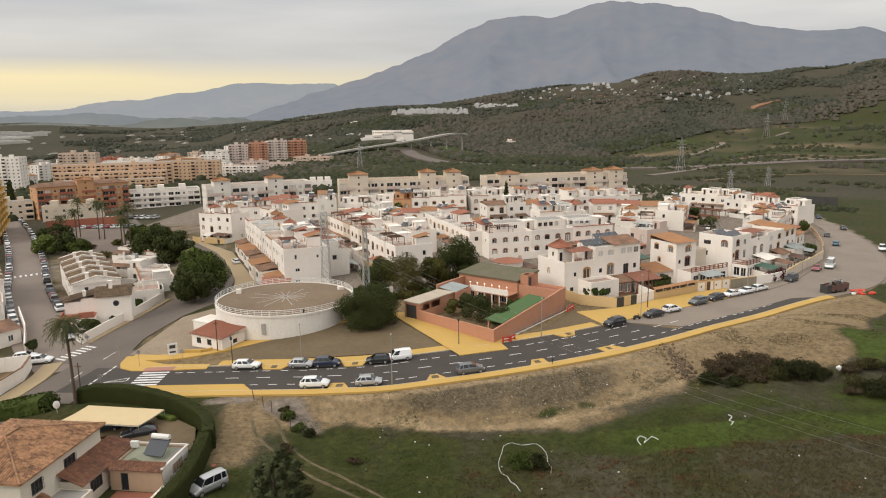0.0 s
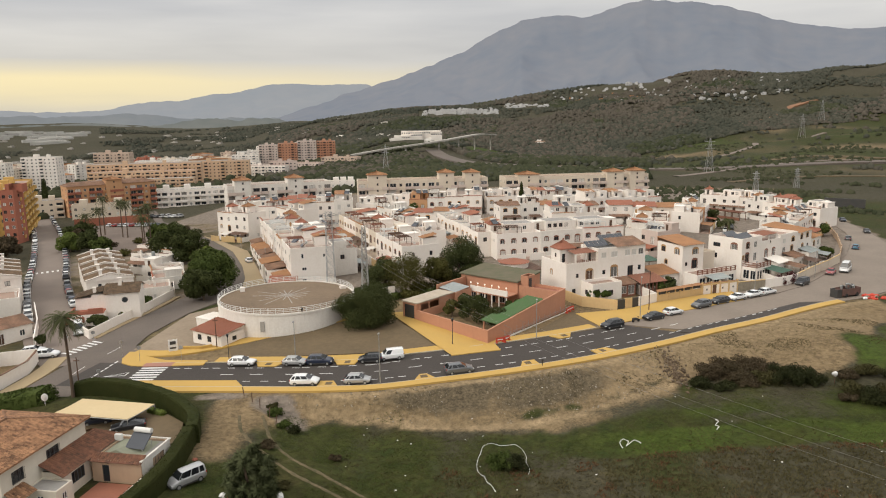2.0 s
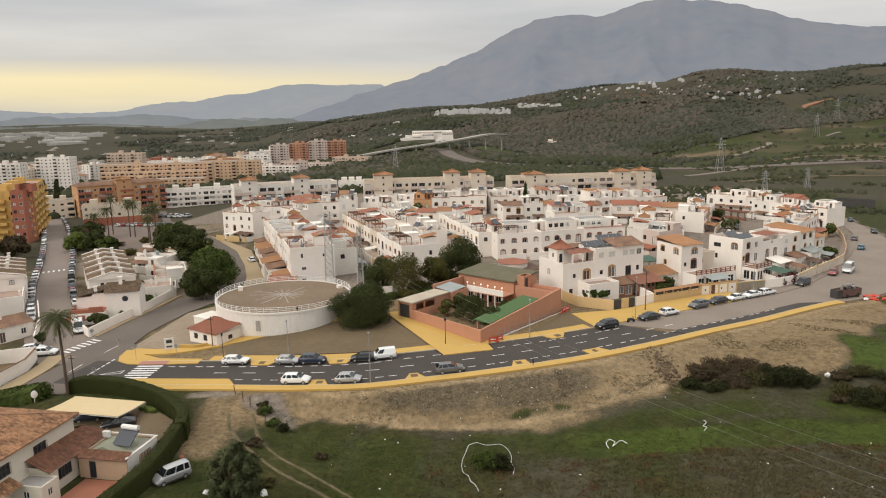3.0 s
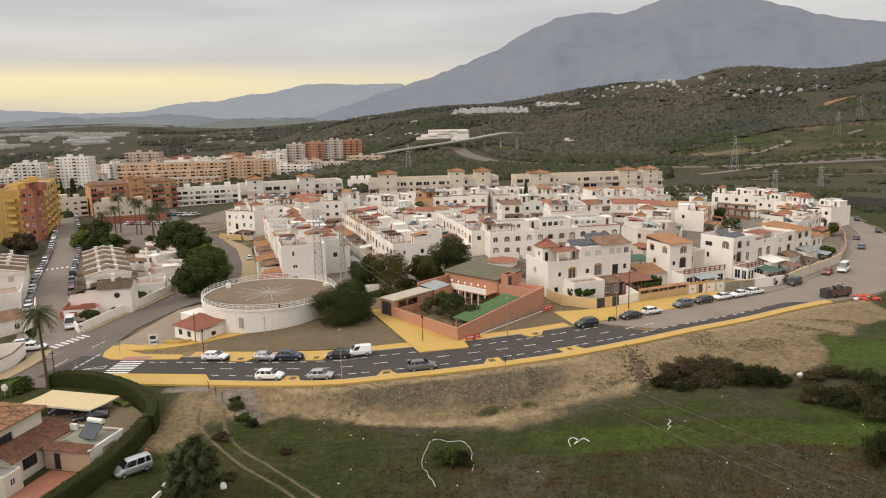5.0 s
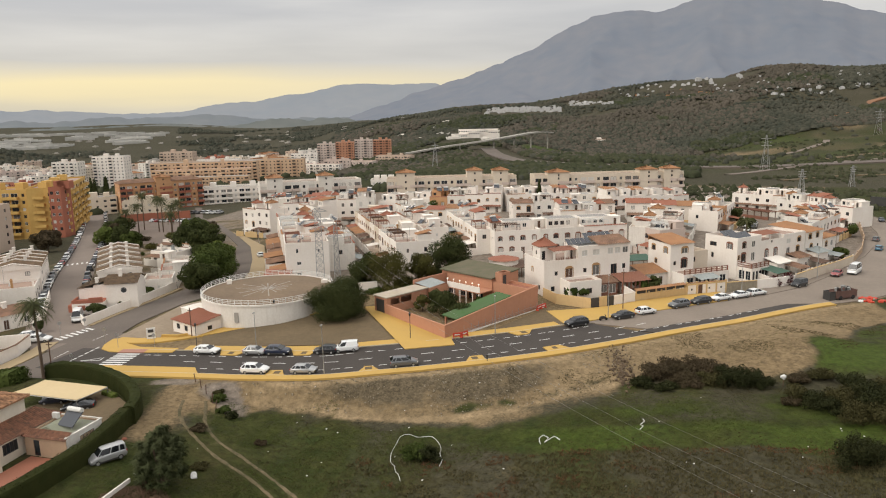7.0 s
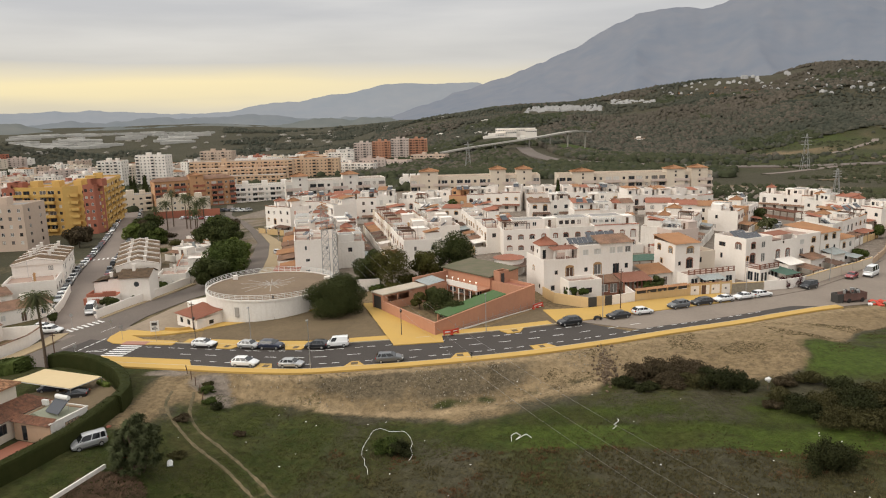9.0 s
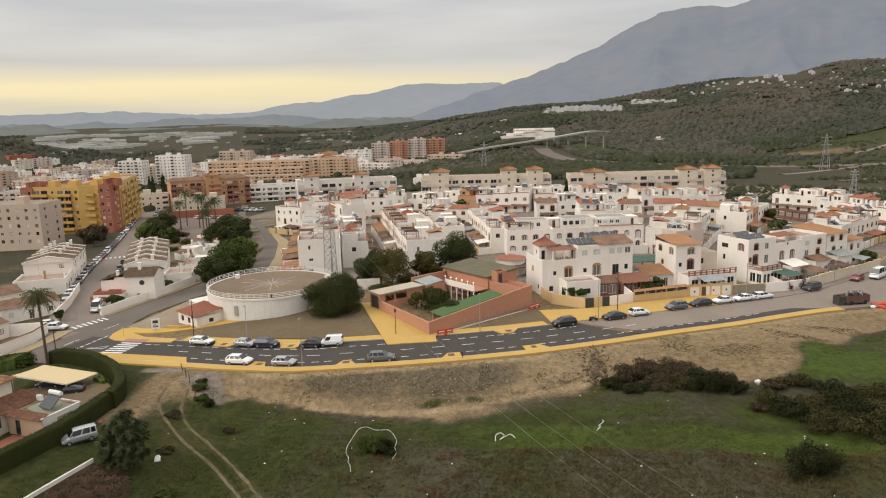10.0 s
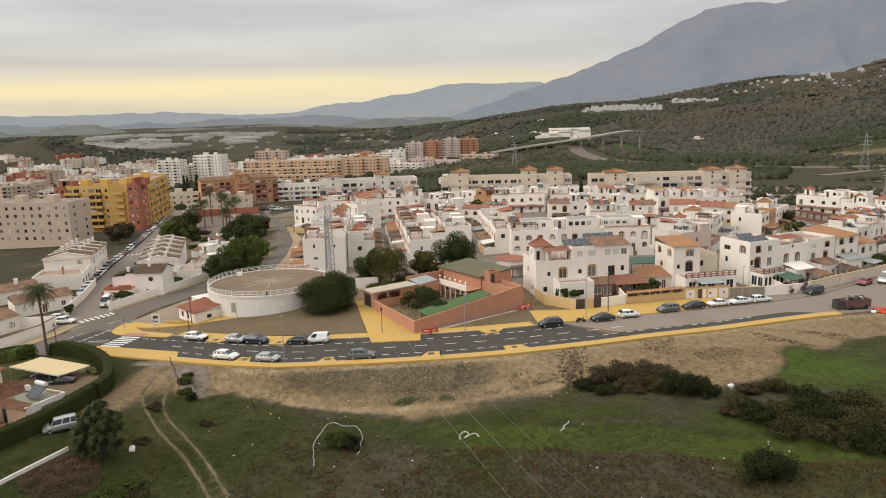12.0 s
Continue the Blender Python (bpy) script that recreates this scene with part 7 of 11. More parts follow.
    xs = (1.0, 16.2)
    corner = [bm.verts.new((x, y, 3.2 + 0.091 * (x - 1.0) + dz + 0.15 * (y > 0))) for dz in (0, 0.16) for x in xs for y in (-0.82, 2.9)]
    for f in ((0, 1, 3, 2), (4, 6, 7, 5), (0, 2, 6, 4), (3, 1, 5, 7), (1, 0, 4, 5), (2, 3, 7, 6)):
        bm.faces.new([corner[i] for i in f])
    part("green_roof", bm, TURF, ob, "green felted lean-to roof")
    for k in range(4):
        x = 1.5 + k * 4.6
        part("pier", boxes((x, x + 0.3, 2.4, 2.7, -1.0, 3.25 + 0.091 * (x - 1.0))), SALMON, ob)
    # steel fence and red barriers outside the wall
    for k in range(13):
        x = 2.0 + k * 1.9
        bm = bmesh.new()
        tube(bm, (x, -1.75, -0.6), (x, -1.75, 2.1), 0.035, n=5)
        part("fence_post", bm, STEEL, ob)
    for z in (0.95, 1.25):
        bm = bmesh.new()
        tube(bm, (2.0, -1.75, z), (24.8, -1.75, z + 0.3), 0.03, n=5)
        part("fence_rail", bm, STEEL, ob)
    part("plinth", boxes((2.0, 25.0, -1.87, -1.63, -1.2, 0.75)), WHITE_B, ob, "whitish plinth under the fence")


LAMP = material("opal_globe", (0.8, 0.78, 0.72), 0.3, None, 5, 1, 0.2, 0.0)
LAMP.node_tree.nodes["Principled BSDF"].inputs["Emission Color"].default_value = (1.0, 0.9, 0.75, 1)
LAMP.node_tree.nodes["Principled BSDF"].inputs["Emission Strength"].default_value = 0.6
school()


def barrier(x, y, a):
    ob = thing("traffic_barrier", pose(x, y, town_z(x, y) + 0.1, rz=a), "red plastic road barrier", "barrier", "red barriers")
    part("panel", boxes((-0.9, 0.9, -0.05, 0.05, 0.25, 0.95)), RED_PLASTIC, ob)
    part("foot", boxes((-0.85, -0.7, -0.3, 0.3, 0, 0.25)), RED_PLASTIC, ob)
    part("foot", boxes((0.7, 0.85, -0.3, 0.3, 0, 0.25)), RED_PLASTIC, ob)
    part("band", boxes((-0.6, 0.6, -0.07, 0.07, 0.5, 0.68)), WHITE_PLASTIC, ob, "white reflective band")


barrier(10.6, 118.9, 20)
barrier(11.6, 119.6, 50)
barrier(24.6, 137.2, 60)
barrier(25.3, 138.3, 50)


# ---- garden walls along the front row ----
def garden_wall(pts, h, mat, label, coping=None, name="garden_wall", piers=0.0, t=0.22, pier_mat=None):
    ob = thing(name, Matrix(), label, "wall", "garden walls")
    for a, b in zip(pts, pts[1:]):
        a, b = Vector(a), Vector(b)
        d = (b - a).normalized()
        nn = Vector((-d.y, d.x)) * t / 2
        bm = bmesh.new()
        prism(bm, [tuple(v) for v in (a - nn, b - nn, b + nn, a + nn)], lambda x, y: town_z(x, y) - 0.7, lambda x, y: town_z(x, y) + h)
        part("wall_length", bm, mat, ob)
        if coping:
            bm = bmesh.new()
            prism(bm, [tuple(v) for v in (a - nn * 1.5, b - nn * 1.5, b + nn * 1.5, a + nn * 1.5)], lambda x, y: town_z(x, y) + h, lambda x, y: town_z(x, y) + h + 0.14)
            part("coping", bm, coping, ob)
        if piers:
            k = max(1, int((b - a).length / piers))
            for i in range(k + 1):
                p = a.lerp(b, i / k)
                bm = bmesh.new()
                q = [p + d * 0.2 + nn * 1.4, p - d * 0.2 + nn * 1.4, p - d * 0.2 - nn * 1.4, p + d * 0.2 - nn * 1.4]
                prism(bm, [tuple(v) for v in q], lambda x, y: town_z(x, y) - 0.7, lambda x, y: town_z(x, y) + h + 0.3)
                part("pier", bm, pier_mat or mat, ob)
    return ob


garden_wall([(25.3, 148), (28.0, 142.8), (34.8, 139.8)], 2.0, OCHRE_WALL, "tall ochre rendered garden wall")
garden_wall([(34.8, 139.8), (36.4, 140.6)], 2.0, DARK_METAL, "dark metal gate in the ochre wall", name="gate")
garden_wall([(36.4, 140.6), (38.0, 141.4)], 2.1, OCHRE_WALL, "ochre gate pier wall")
garden_wall([(38.0, 141.4), (39.4, 142.2)], 2.0, DARK_METAL, "dark metal gate beside the white wall", name="gate")
garden_wall([(39.4, 142.2), (44, 145.8)], 2.0, WHITE, "white rendered garden wall")
garden_wall([(44.2, 145.9), (55.3, 152.4)], 1.5, OCHRE_WALL, "ochre wall with piers and dark railing panels", None, piers=2.6)
_o = garden_wall([(55.5, 152.5), (64.3, 156.3)], 2.4, WHITE, "white garage fronts with ochre frames and tiled coping", TILE, piers=2.2, pier_mat=OCHRE_WALL)
_m = pose(55.5, 152.5, town_z(60, 154.4), rz=math.degrees(math.atan2(3.8, 8.8)))
part("frame_band", boxes((0, 9.58, -0.17, -0.115, 2.05, 2.4)), OCHRE_WALL, _o, matrix=_m)
for k_, w_ in ((2.75, 1.0),):
    part("garage_door", boxes((k_, k_ + w_, -0.15, -0.115, -0.1, 2.04)), BROWN_WOOD, _o, matrix=_m)
for k_ in (1.0, 5.3, 8.2):
    part("door_emblem", boxes((k_, k_ + 0.35, -0.14, -0.112, 0.9, 1.3)), DARK_METAL, _o, matrix=_m)
garden_wall([(64.5, 156.2), (71.4, 159.0)], 2.0, STONE, "rough stone garden wall", OCHRE_WALL)
garden_wall([(71.6, 159.1), (76, 161.4), (81.2, 165)], 2.2, WHITE, "white garden wall under a red climber")
garden_wall([(81.4, 165.2), (88.9, 174), (96, 181.5), (103, 190)], 2.2, CREAM, "cream garden wall beside the old road", OCHRE_WALL, piers=4)
garden_wall([(103.2, 190.4), (112, 207), (121, 228), (133, 262), (140, 290)], 1.7, TAN, "tan garden wall along the curve", None, piers=7)
# walls between the front gardens
for a_, b_ in (((44.1, 146), (41.5, 154.5)), ((64.4, 156.5), (61.5, 163)), ((76, 161.6), (73.6, 169)), ((81.3, 165.4), (79.2, 172.5)), ((88.9, 174.2), (85.5, 180)), ((96, 181.7), (92.5, 187))):
    garden_wall([a_, b_], 1.9, WHITE, "white wall between front gardens")
# tiled coping over railing panels, and a row of posts, on the ochre wall
_o = thing("tiled_canopy", pose(44.2, 145.9, town_z(49, 149), rz=30.4), "long terracotta coping on posts over the garden wall", "canopy")
_bm = bmesh.new()
tiled_slope(_bm, (0, -0.5, 2.25), (12.8, -0.5, 2.25), (12.8, 0.6, 2.5), (0, 0.6, 2.5))
part("coping", _bm, TILE, _o)
for k_ in range(6):
    part("post", boxes((k_ * 2.5, k_ * 2.5 + 0.22, -0.1, 0.12, 1.4, 2.26)), OCHRE_WALL, _o)
for k_ in range(5):
    part("railing_panel", boxes((k_ * 2.5 + 0.3, k_ * 2.5 + 2.42, -0.02, 0.03, 1.55, 2.2)), DARK_METAL, _o)


def lean_to(x, y, a, L, D, h, mat, label, pitch=0.5, posts=True, drop=0.5, pit=0.3):
    """A light roof on posts in front of a house."""
    ob = thing("canopy", pose(x, y, town_z(x, y), rz=a), label, "canopy", "garden canopies")
    bm = bmesh.new()
    tiled_slope(bm, (0, 0, h - drop), (L, 0, h - drop), (L, D, h), (0, D, h), pit, 0.05)
    part("roof", bm, mat, ob)
    part("edge_beam", boxes((0, L, 0, 0.15, h - drop - 0.15, h - drop)), BROWN_WOOD, ob)
    if posts:
        k = max(2, int(L / 2.5))
        for i in range(k + 1):
            part("post", boxes((i * (L - 0.15) / k, i * (L - 0.15) / k + 0.15, 0, 0.15, -0.3, h - drop - 0.1)), BROWN_WOOD, ob)
    return ob


lean_to(77.2, 164.0, 39, 5.0, 5.5, 3.0, GREEN_CANVAS, "dark green shade canopy over a yard")
lean_to(84.5, 171.0, 45, 4.5, 4.5, 2.8, TILE_OLD, "red-brown tiled porch before a house")
lean_to(91.5, 178.5, 45, 4.5, 4.5, 2.8, BROWN_WOOD, "dark slatted pergola over a yard", pit=0.8)
lean_to(99, 188, 55, 5, 5, 2.8, SHEET, "grey sheet canopy over a yard")
lean_to(17, 165, 30, 7, 6, 2.8, BROWN_WOOD, "dark slatted pergola beside a white house", pit=0.8)
lean_to(44, 174, 20, 9, 5, 2.8, GREEN_CANVAS, "green canvas awning over a yard")
# the round-ended white outbuilding with an orange roof
_o = thing("outbuilding", pose(15.5, 170.5, town_z(15, 170), rz=20), "white outbuilding with a bright orange tiled roof", "outbuilding")
_bm = bmesh.new()
tube(_bm, (0, 0, -1), (0, 0, 3.7), 3.6, n=20)
part("wall", _bm, WHITE, _o)
_bm = bmesh.new()
tube(_bm, (0, 0, 3.7), (0, 0, 4.5), 3.9, 0.5, n=20)
part("roof", _bm, TILE_RED, _o)
# low outbuildings and wall behind the tank
_o = thing("outbuilding", pose(-43.0, 161.4, town_z(-42, 163), rz=8), "small shed with a bright red tiled roof", "outbuilding")
part("wall", boxes((0, 6.5, 0, 4.5, -1, 2.4)), WHITE, _o)
_bm = bmesh.new()
tiled_slope(_bm, (-0.2, -0.3, 2.3), (6.7, -0.3, 2.3), (6.7, 4.6, 3.5), (-0.2, 4.6, 3.5))
part("roof", _bm, TILE_RED, _o)
garden_wall([(-16.5, 149), (-11.5, 150.6)], 2.6, WHITE, "crumbling white wall stub among trees")

# walls round the junction
garden_wall([(-69.8, 130.6), (-69.0, 140), (-67.6, 150), (-66.8, 163)], 1.9, WHITE, "long white garden wall along the street")
garden_wall([(-69.8, 130.6), (-73.5, 134.5), (-77.5, 141)], 1.7, WHITE, "white garden wall at the corner")
garden_wall([(-78.5, 126.5), (-86.6, 140.6), (-97, 156)], 2.0, WHITE, "white garden wall beside the parked cars")
garden_wall([(-71.2, 84), (-70.6, 100), (-70.4, 112), (-72.5, 118)], 2.1, WHITE, "white garden wall beside the footway", TILE_OLD)
garden_wall([(-72.5, 118), (-80, 116)], 2.4, WHITE, "white garden wall")
for i_, (x_, y_, a_, l_, d_, f_) in enumerate(((-82, 103, 80, 13, 9, 1), (-95, 108, 60, 12, 9, 1), (-90, 124, 58, 12, 8, 1), (-86, 92, 85, 9, 8, 1), (-108, 132, 60, 12, 9, 1), (-104, 112, 60, 11, 9, 1))):
    house(pose(x_, y_, town_z(x_, y_), rz=a_), l_, d_, f_, WHITE, random.Random(500 + i_), (True, True), None, cap=TILE_OLD, pitched=i_ % 2 == 0, chimney=True, label="low white house with a weathered roof", group="low houses")
house(pose(-82.0, 159.4, town_z(-78, 155), rz=-100), 7.5, 10.0, 1, WHITE, random.Random(520), (True, True), None, cap=TILE_OLD, pitched=True, label="white gabled house with a round window and tiled roof", group="tiled houses")


# ---- the villa below the road ----
def villa():
    g = ground_z(-40, 80)
    ob = thing("villa", pose(-42.0, 64.0, -0.9, rz=83), "cream two-storey villa with weathered hipped tile roofs", "house")
    # local x runs along its side wall, y away from it
    L, D, H = 13.2, 11.0, 6.0
    hs = [[(1.5, 3.2, 3.6, 5.0), (6.6, 8.6, 3.5, 5.0)], [], [], [(2, 3.4, 3.7, 5.0), (7, 8.4, 3.7, 5.0)]]
    bm = bmesh.new()
    parapet_walls(bm, 0, L, 0, D, -2, H, hs, deck=0.05)
    part("wall", bm, CREAM_WALL, ob)
    for side, hh in enumerate(hs):
        for a, b, c, d in hh:
            window(ob, on_wall(side, (a + b) / 2, c, 0, L, 0, D), b - a, d - c, DARK_METAL, GLASS, None, 2, panes=True)
            bm = bmesh.new()
            for k in range(7):
                x = -(b - a) / 2 + k * (b - a) / 6
                tube(bm, (x, -0.12, 0), (x, -0.12, d - c), 0.02, n=4)
            for z in (0.1, (d - c) / 2, d - c - 0.1):
                tube(bm, (-(b - a) / 2, -0.12, z), ((b - a) / 2, -0.12, z), 0.02, n=4)
            part("window_grille", bm, DARK_METAL, ob, matrix=on_wall(side, (a + b) / 2, c, 0, L, 0, D))

    def hip(x0, x1, y0, y1, z, h, name="roof", mat=TILE_VILLA):
        bm = bmesh.new()
        o = 0.5
        x0, x1, y0, y1 = x0 - o, x1 + o, y0 - o, y1 + o
        w = min(x1 - x0, y1 - y0) / 2
        if x1 - x0 > y1 - y0:
            r0, r1 = (x0 + w, (y0 + y1) / 2, z + h), (x1 - w, (y0 + y1) / 2, z + h)
            barrel_slope(bm, (x0, y0, z), (x1, y0, z), r1, r0)
            barrel_slope(bm, (x1, y0, z), (x1, y1, z), r1, r1)
            barrel_slope(bm, (x1, y1, z), (x0, y1, z), r0, r1)
            barrel_slope(bm, (x0, y1, z), (x0, y0, z), r0, r0)
        else:
            r0, r1 = ((x0 + x1) / 2, y0 + w, z + h), ((x0 + x1) / 2, y1 - w, z + h)
            barrel_slope(bm, (x0, y0, z), (x1, y0, z), r0, r0)
            barrel_slope(bm, (x1, y0, z), (x1, y1, z), r1, r0)
            barrel_slope(bm, (x1, y1, z), (x0, y1, z), r1, r1)
            barrel_slope(bm, (x0, y1, z), (x0, y0, z), r0, r1)
        box(bm, x0, x1, y0, y1, z - 0.15, z - 0.02)
        p = part(name, bm, mat, ob, "weathered clay tiled hipped roof")
        bm = bmesh.new()
        for c in ((x0, y0), (x1, y0), (x1, y1), (x0, y1)):
            e = min((r0, r1), key=lambda r_: (r_[0] - c[0]) ** 2 + (r_[1] - c[1]) ** 2)
            tube(bm, (*c, z + 0.05), (e[0], e[1], e[2] + 0.05), 0.12, n=6)
        tube(bm, (r0[0], r0[1], r0[2] + 0.06), (r1[0], r1[1], r1[2] + 0.06), 0.13, n=6)
        part("ridge_tiles", bm, TILE_VILLA, p)

    hip(0, L, 0, D, H, 1.9)
    hip(3.2, 9.2, D - 3, D + 6, H + 0.2, 1.7, "rear_roof")
    bm = bmesh.new()
    parapet_walls(bm, 3.2, 9.2, D, D + 6, -2, H + 0.2, deck=0.05)
    part("rear_wall", bm, CREAM_WALL, ob)
    # lean-to tiled roof along the side, and a low gatehouse porch
    bm = bmesh.new()
    barrel_slope(bm, (5.2, -2.9, 2.7), (16.2, -2.9, 2.7), (14.6, 0.02, 3.95), (5.2, 0.02, 3.95))
    barrel_slope(bm, (16.2, -2.9, 2.7), (16.2, 2.6, 2.7), (14.6, 0.02, 3.95), (14.6, 0.02, 3.95))
    part("side_roof", bm, TILE_LEAN, ob, "long weathered tiled lean-to roof")
    bm = bmesh.new()
    wall(bm, (5.6, -2.5, 0), (1, 0, 0), (0, 1, 0), 10.2, -2, 2.78, [(1.4, 3.6, 0.9, 2.3)])
    wall(bm, (15.8, -2.5, 0), (0, 1, 0), (-1, 0, 0), 2.5, -2, 3.0)
    wall(bm, (5.6, 0, 0), (0, -1, 0), (1, 0, 0), 2.5, -2, 3.0)
    part("side_wall", bm, CREAM_WALL, ob)
    for u, w in ((5.6 + 2.5, 2.2),):
        window(ob, pose(u, -2.5, 0.9), w, 1.4, DARK_METAL, GLASS, None, 3, panes=True)
    # low flat-topped porch at the corner
    bm = bmesh.new()
    parapet_walls(bm, 3.0, 5.58, -3.7, -0.01, -2, 2.35, ([(0.9, 1.6, 0.8, 1.7)], (), (), [(1.3, 2.1, 0.8, 1.7)]), deck=0.12)
    part("porch_wall", bm, CREAM_WALL, ob)
    part("porch_top", boxes((3.2, 5.38, -3.5, -0.2, 2.1, 2.23)), ROOF_GREY, ob)
    window(ob, pose(4.25, -3.7, 0.8), 0.7, 0.9, WHITE_METAL, GLASS, None, 1, panes=True)
    window(ob, on_wall(3, 1.7, 0.8, 3.0, 5.58, -3.7, -0.01), 0.8, 0.9, WHITE_METAL, GLASS, None, 1, panes=True)
    bm = bmesh.new()
    barrel_slope(bm, (0.2, -1.6, 2.5), (3.0, -1.6, 2.5), (3.0, 0.02, 3.3), (0.2, 0.02, 3.3))
    part("porch_roof", bm, TILE_VILLA, ob, "short tiled lean-to roof")
    # flat-roofed annex with a tiled front edge, a white side wall and a low felted gable
    bm = bmesh.new()
    parapet_walls(bm, 9.8, 15.8, -9.2, -2.95, -2, 2.6, ((), (), (), [(1.3, 2.2, -0.1, 2.0)]), deck=0.22)
    part("annex_wall", bm, TAN, ob, "tan rendered annex wall")
    bm = bmesh.new()
    wall(bm, (9.8, -9.26, 0), (1, 0, 0), (0, 1, 0), 6.0, -2, 2.62, [(2.2, 4.6, 0.9, 2.0)], 0.05)
    part("annex_side", bm, WHITE_B, ob, "whitewashed side wall")
    window(ob, pose(13.2, -9.26, 0.9), 2.4, 1.1, DARK_METAL, GLASS, None, 3, panes=True)
    window(ob, on_wall(3, 1.75, -0.1, 9.8, 15.8, -9.2, -2.95), 0.9, 2.1, DARK_METAL, GLASS, None, 0, "door", panes=True)
    part("annex_roof", boxes((10.0, 15.6, -9.0, -3.15, 2.2, 2.38)), ROOF_GREY, ob, "grey flat roof")
    part("annex_kerb", boxes((9.7, 15.9, -9.34, -9.1, 2.62, 2.76), (15.72, 15.9, -9.1, -3.0, 2.62, 2.76)), WHITE_B, ob, "worn white roof kerb")
    bm = bmesh.new()
    barrel_slope(bm, (9.5, -2.7, 2.45), (9.5, -9.4, 2.45), (10.8, -9.3, 3.0), (10.8, -2.7, 3.0))
    part("annex_tiles", bm, TILE_LEAN, ob, "strip of clay tiles along the roof's edge")
    bm = bmesh.new()
    lo = [(10.85, -3.2), (10.85, -8.2), (15.4, -8.2), (15.4, -3.2)]
    vs = [bm.verts.new((x, y, 2.38)) for x, y in lo] + [bm.verts.new((10.85, -5.4, 3.35)), bm.verts.new((15.4, -5.4, 2.6))]
    for q in ((0, 1, 4), (1, 2, 5, 4), (2, 3, 5), (3, 0, 4, 5)):
        bm.faces.new([vs[k] for k in q])
    part("felted_gable", bm, SHEET_GREEN, ob, "low gable covered in pale green felt")
    # terrace paved red, with a white balustrade
    part("terrace", boxes((0.0, 9.6, -9.3, -3.8, -1.6, -0.12)), TILE_RED, ob, "red tiled terrace")
    for k in range(17):
        x = 0.2 + k * 0.55
        part("baluster", boxes((x, x + 0.16, -9.4, -9.24, -0.12, 0.66)), WHITE, ob)
    part("balustrade_rail", boxes((0.0, 9.7, -9.45, -9.19, 0.66, 0.82)), WHITE, ob)
    part("plinth", boxes((0.0, 9.7, -9.45, -9.19, -1.6, -0.12)), WHITE_B, ob)
    # air conditioner, satellite dish
    part("air_conditioner", boxes((14.4, 14.8, -3.75, -2.85, 2.7, 3.45)), WHITE_METAL, ob)
    bm = bmesh.new()
    k = 14
    mid = bm.verts.new((0, 0.15, 0))
    ring = [bm.verts.new((0.55 * math.cos(2 * math.pi * i / k), 0, 0.7 * math.sin(2 * math.pi * i / k))) for i in range(k)]
    for i in range(k):
        bm.faces.new((mid, ring[i], ring[(i + 1) % k]))
    tube(bm, (0, 0.15, 0), (0, 0.2, -1.4), 0.04, n=5)
    part("satellite_dish", bm, WHITE_METAL, ob, "pale satellite dish", pose(13.8, 5.5, 8.0, rz=120) @ Matrix.Scale(0.7, 4))
    solar_heater(ob, pose(13.2, -6.9, 2.6, rz=-95) @ Matrix.Scale(1.25, 4))
    return ob


SHEET_GREEN = material("pale_green_felt", (0.27, 0.28, 0.20), 0.95, (0.20, 0.20, 0.15), 2.0, 0.3, 0.7, 0.2, 12)
CREAM_WALL = material("cream_wall", (0.66, 0.60, 0.50), 0.9, (0.52, 0.46, 0.37), 2.0, 0.2, 0.5, 0.1, 20, streak=0.3)
villa()


def carport():
    ob = thing("carport", pose(0, 0, 0), "carport with a sand-coloured canvas roof on steel posts", "carport")
    q = [(-50.9, 87.4, 0.95), (-40.3, 86.7, 0.5), (-38.9, 91.8, 0.5), (-49.6, 92.5, 0.95)]
    bm = bmesh.new()
    n = 8
    grid = []
    for i in range(n + 1):
        a, b = Vector(q[0]).lerp(Vector(q[1]), i / n), Vector(q[3]).lerp(Vector(q[2]), i / n)
        grid.append([bm.verts.new(a.lerp(b, j / 4) - Vector((0, 0, 0.10 * math.sin(math.pi * j / 4)))) for j in range(5)])
    for i in range(n):
        for j in range(4):
            bm.faces.new((grid[i][j], grid[i + 1][j], grid[i + 1][j + 1], grid[i][j + 1]))
    ext = bmesh.ops.extrude_face_region(bm, geom=bm.faces[:])
    bmesh.ops.translate(bm, vec=(0, 0, 0.08), verts=[v for v in ext["geom"] if isinstance(v, bmesh.types.BMVert)])
    bmesh.ops.recalc_face_normals(bm, faces=bm.faces)
    part("canopy", bm, CANVAS, ob)
    for x, y, z in q:
        bm = bmesh.new()
        tube(bm, (x, y, -2.2), (x, y, z), 0.06, n=6)
        part("post", bm, STEEL, ob)
    for a, b in ((0, 1), (1, 2), (2, 3), (3, 0)):
        bm = bmesh.new()
        tube(bm, Vector(q[a]) - Vector((0, 0, 0.08)), Vector(q[b]) - Vector((0, 0, 0.08)), 0.06, n=6)
        part("beam", bm, STEEL, ob)


carport()


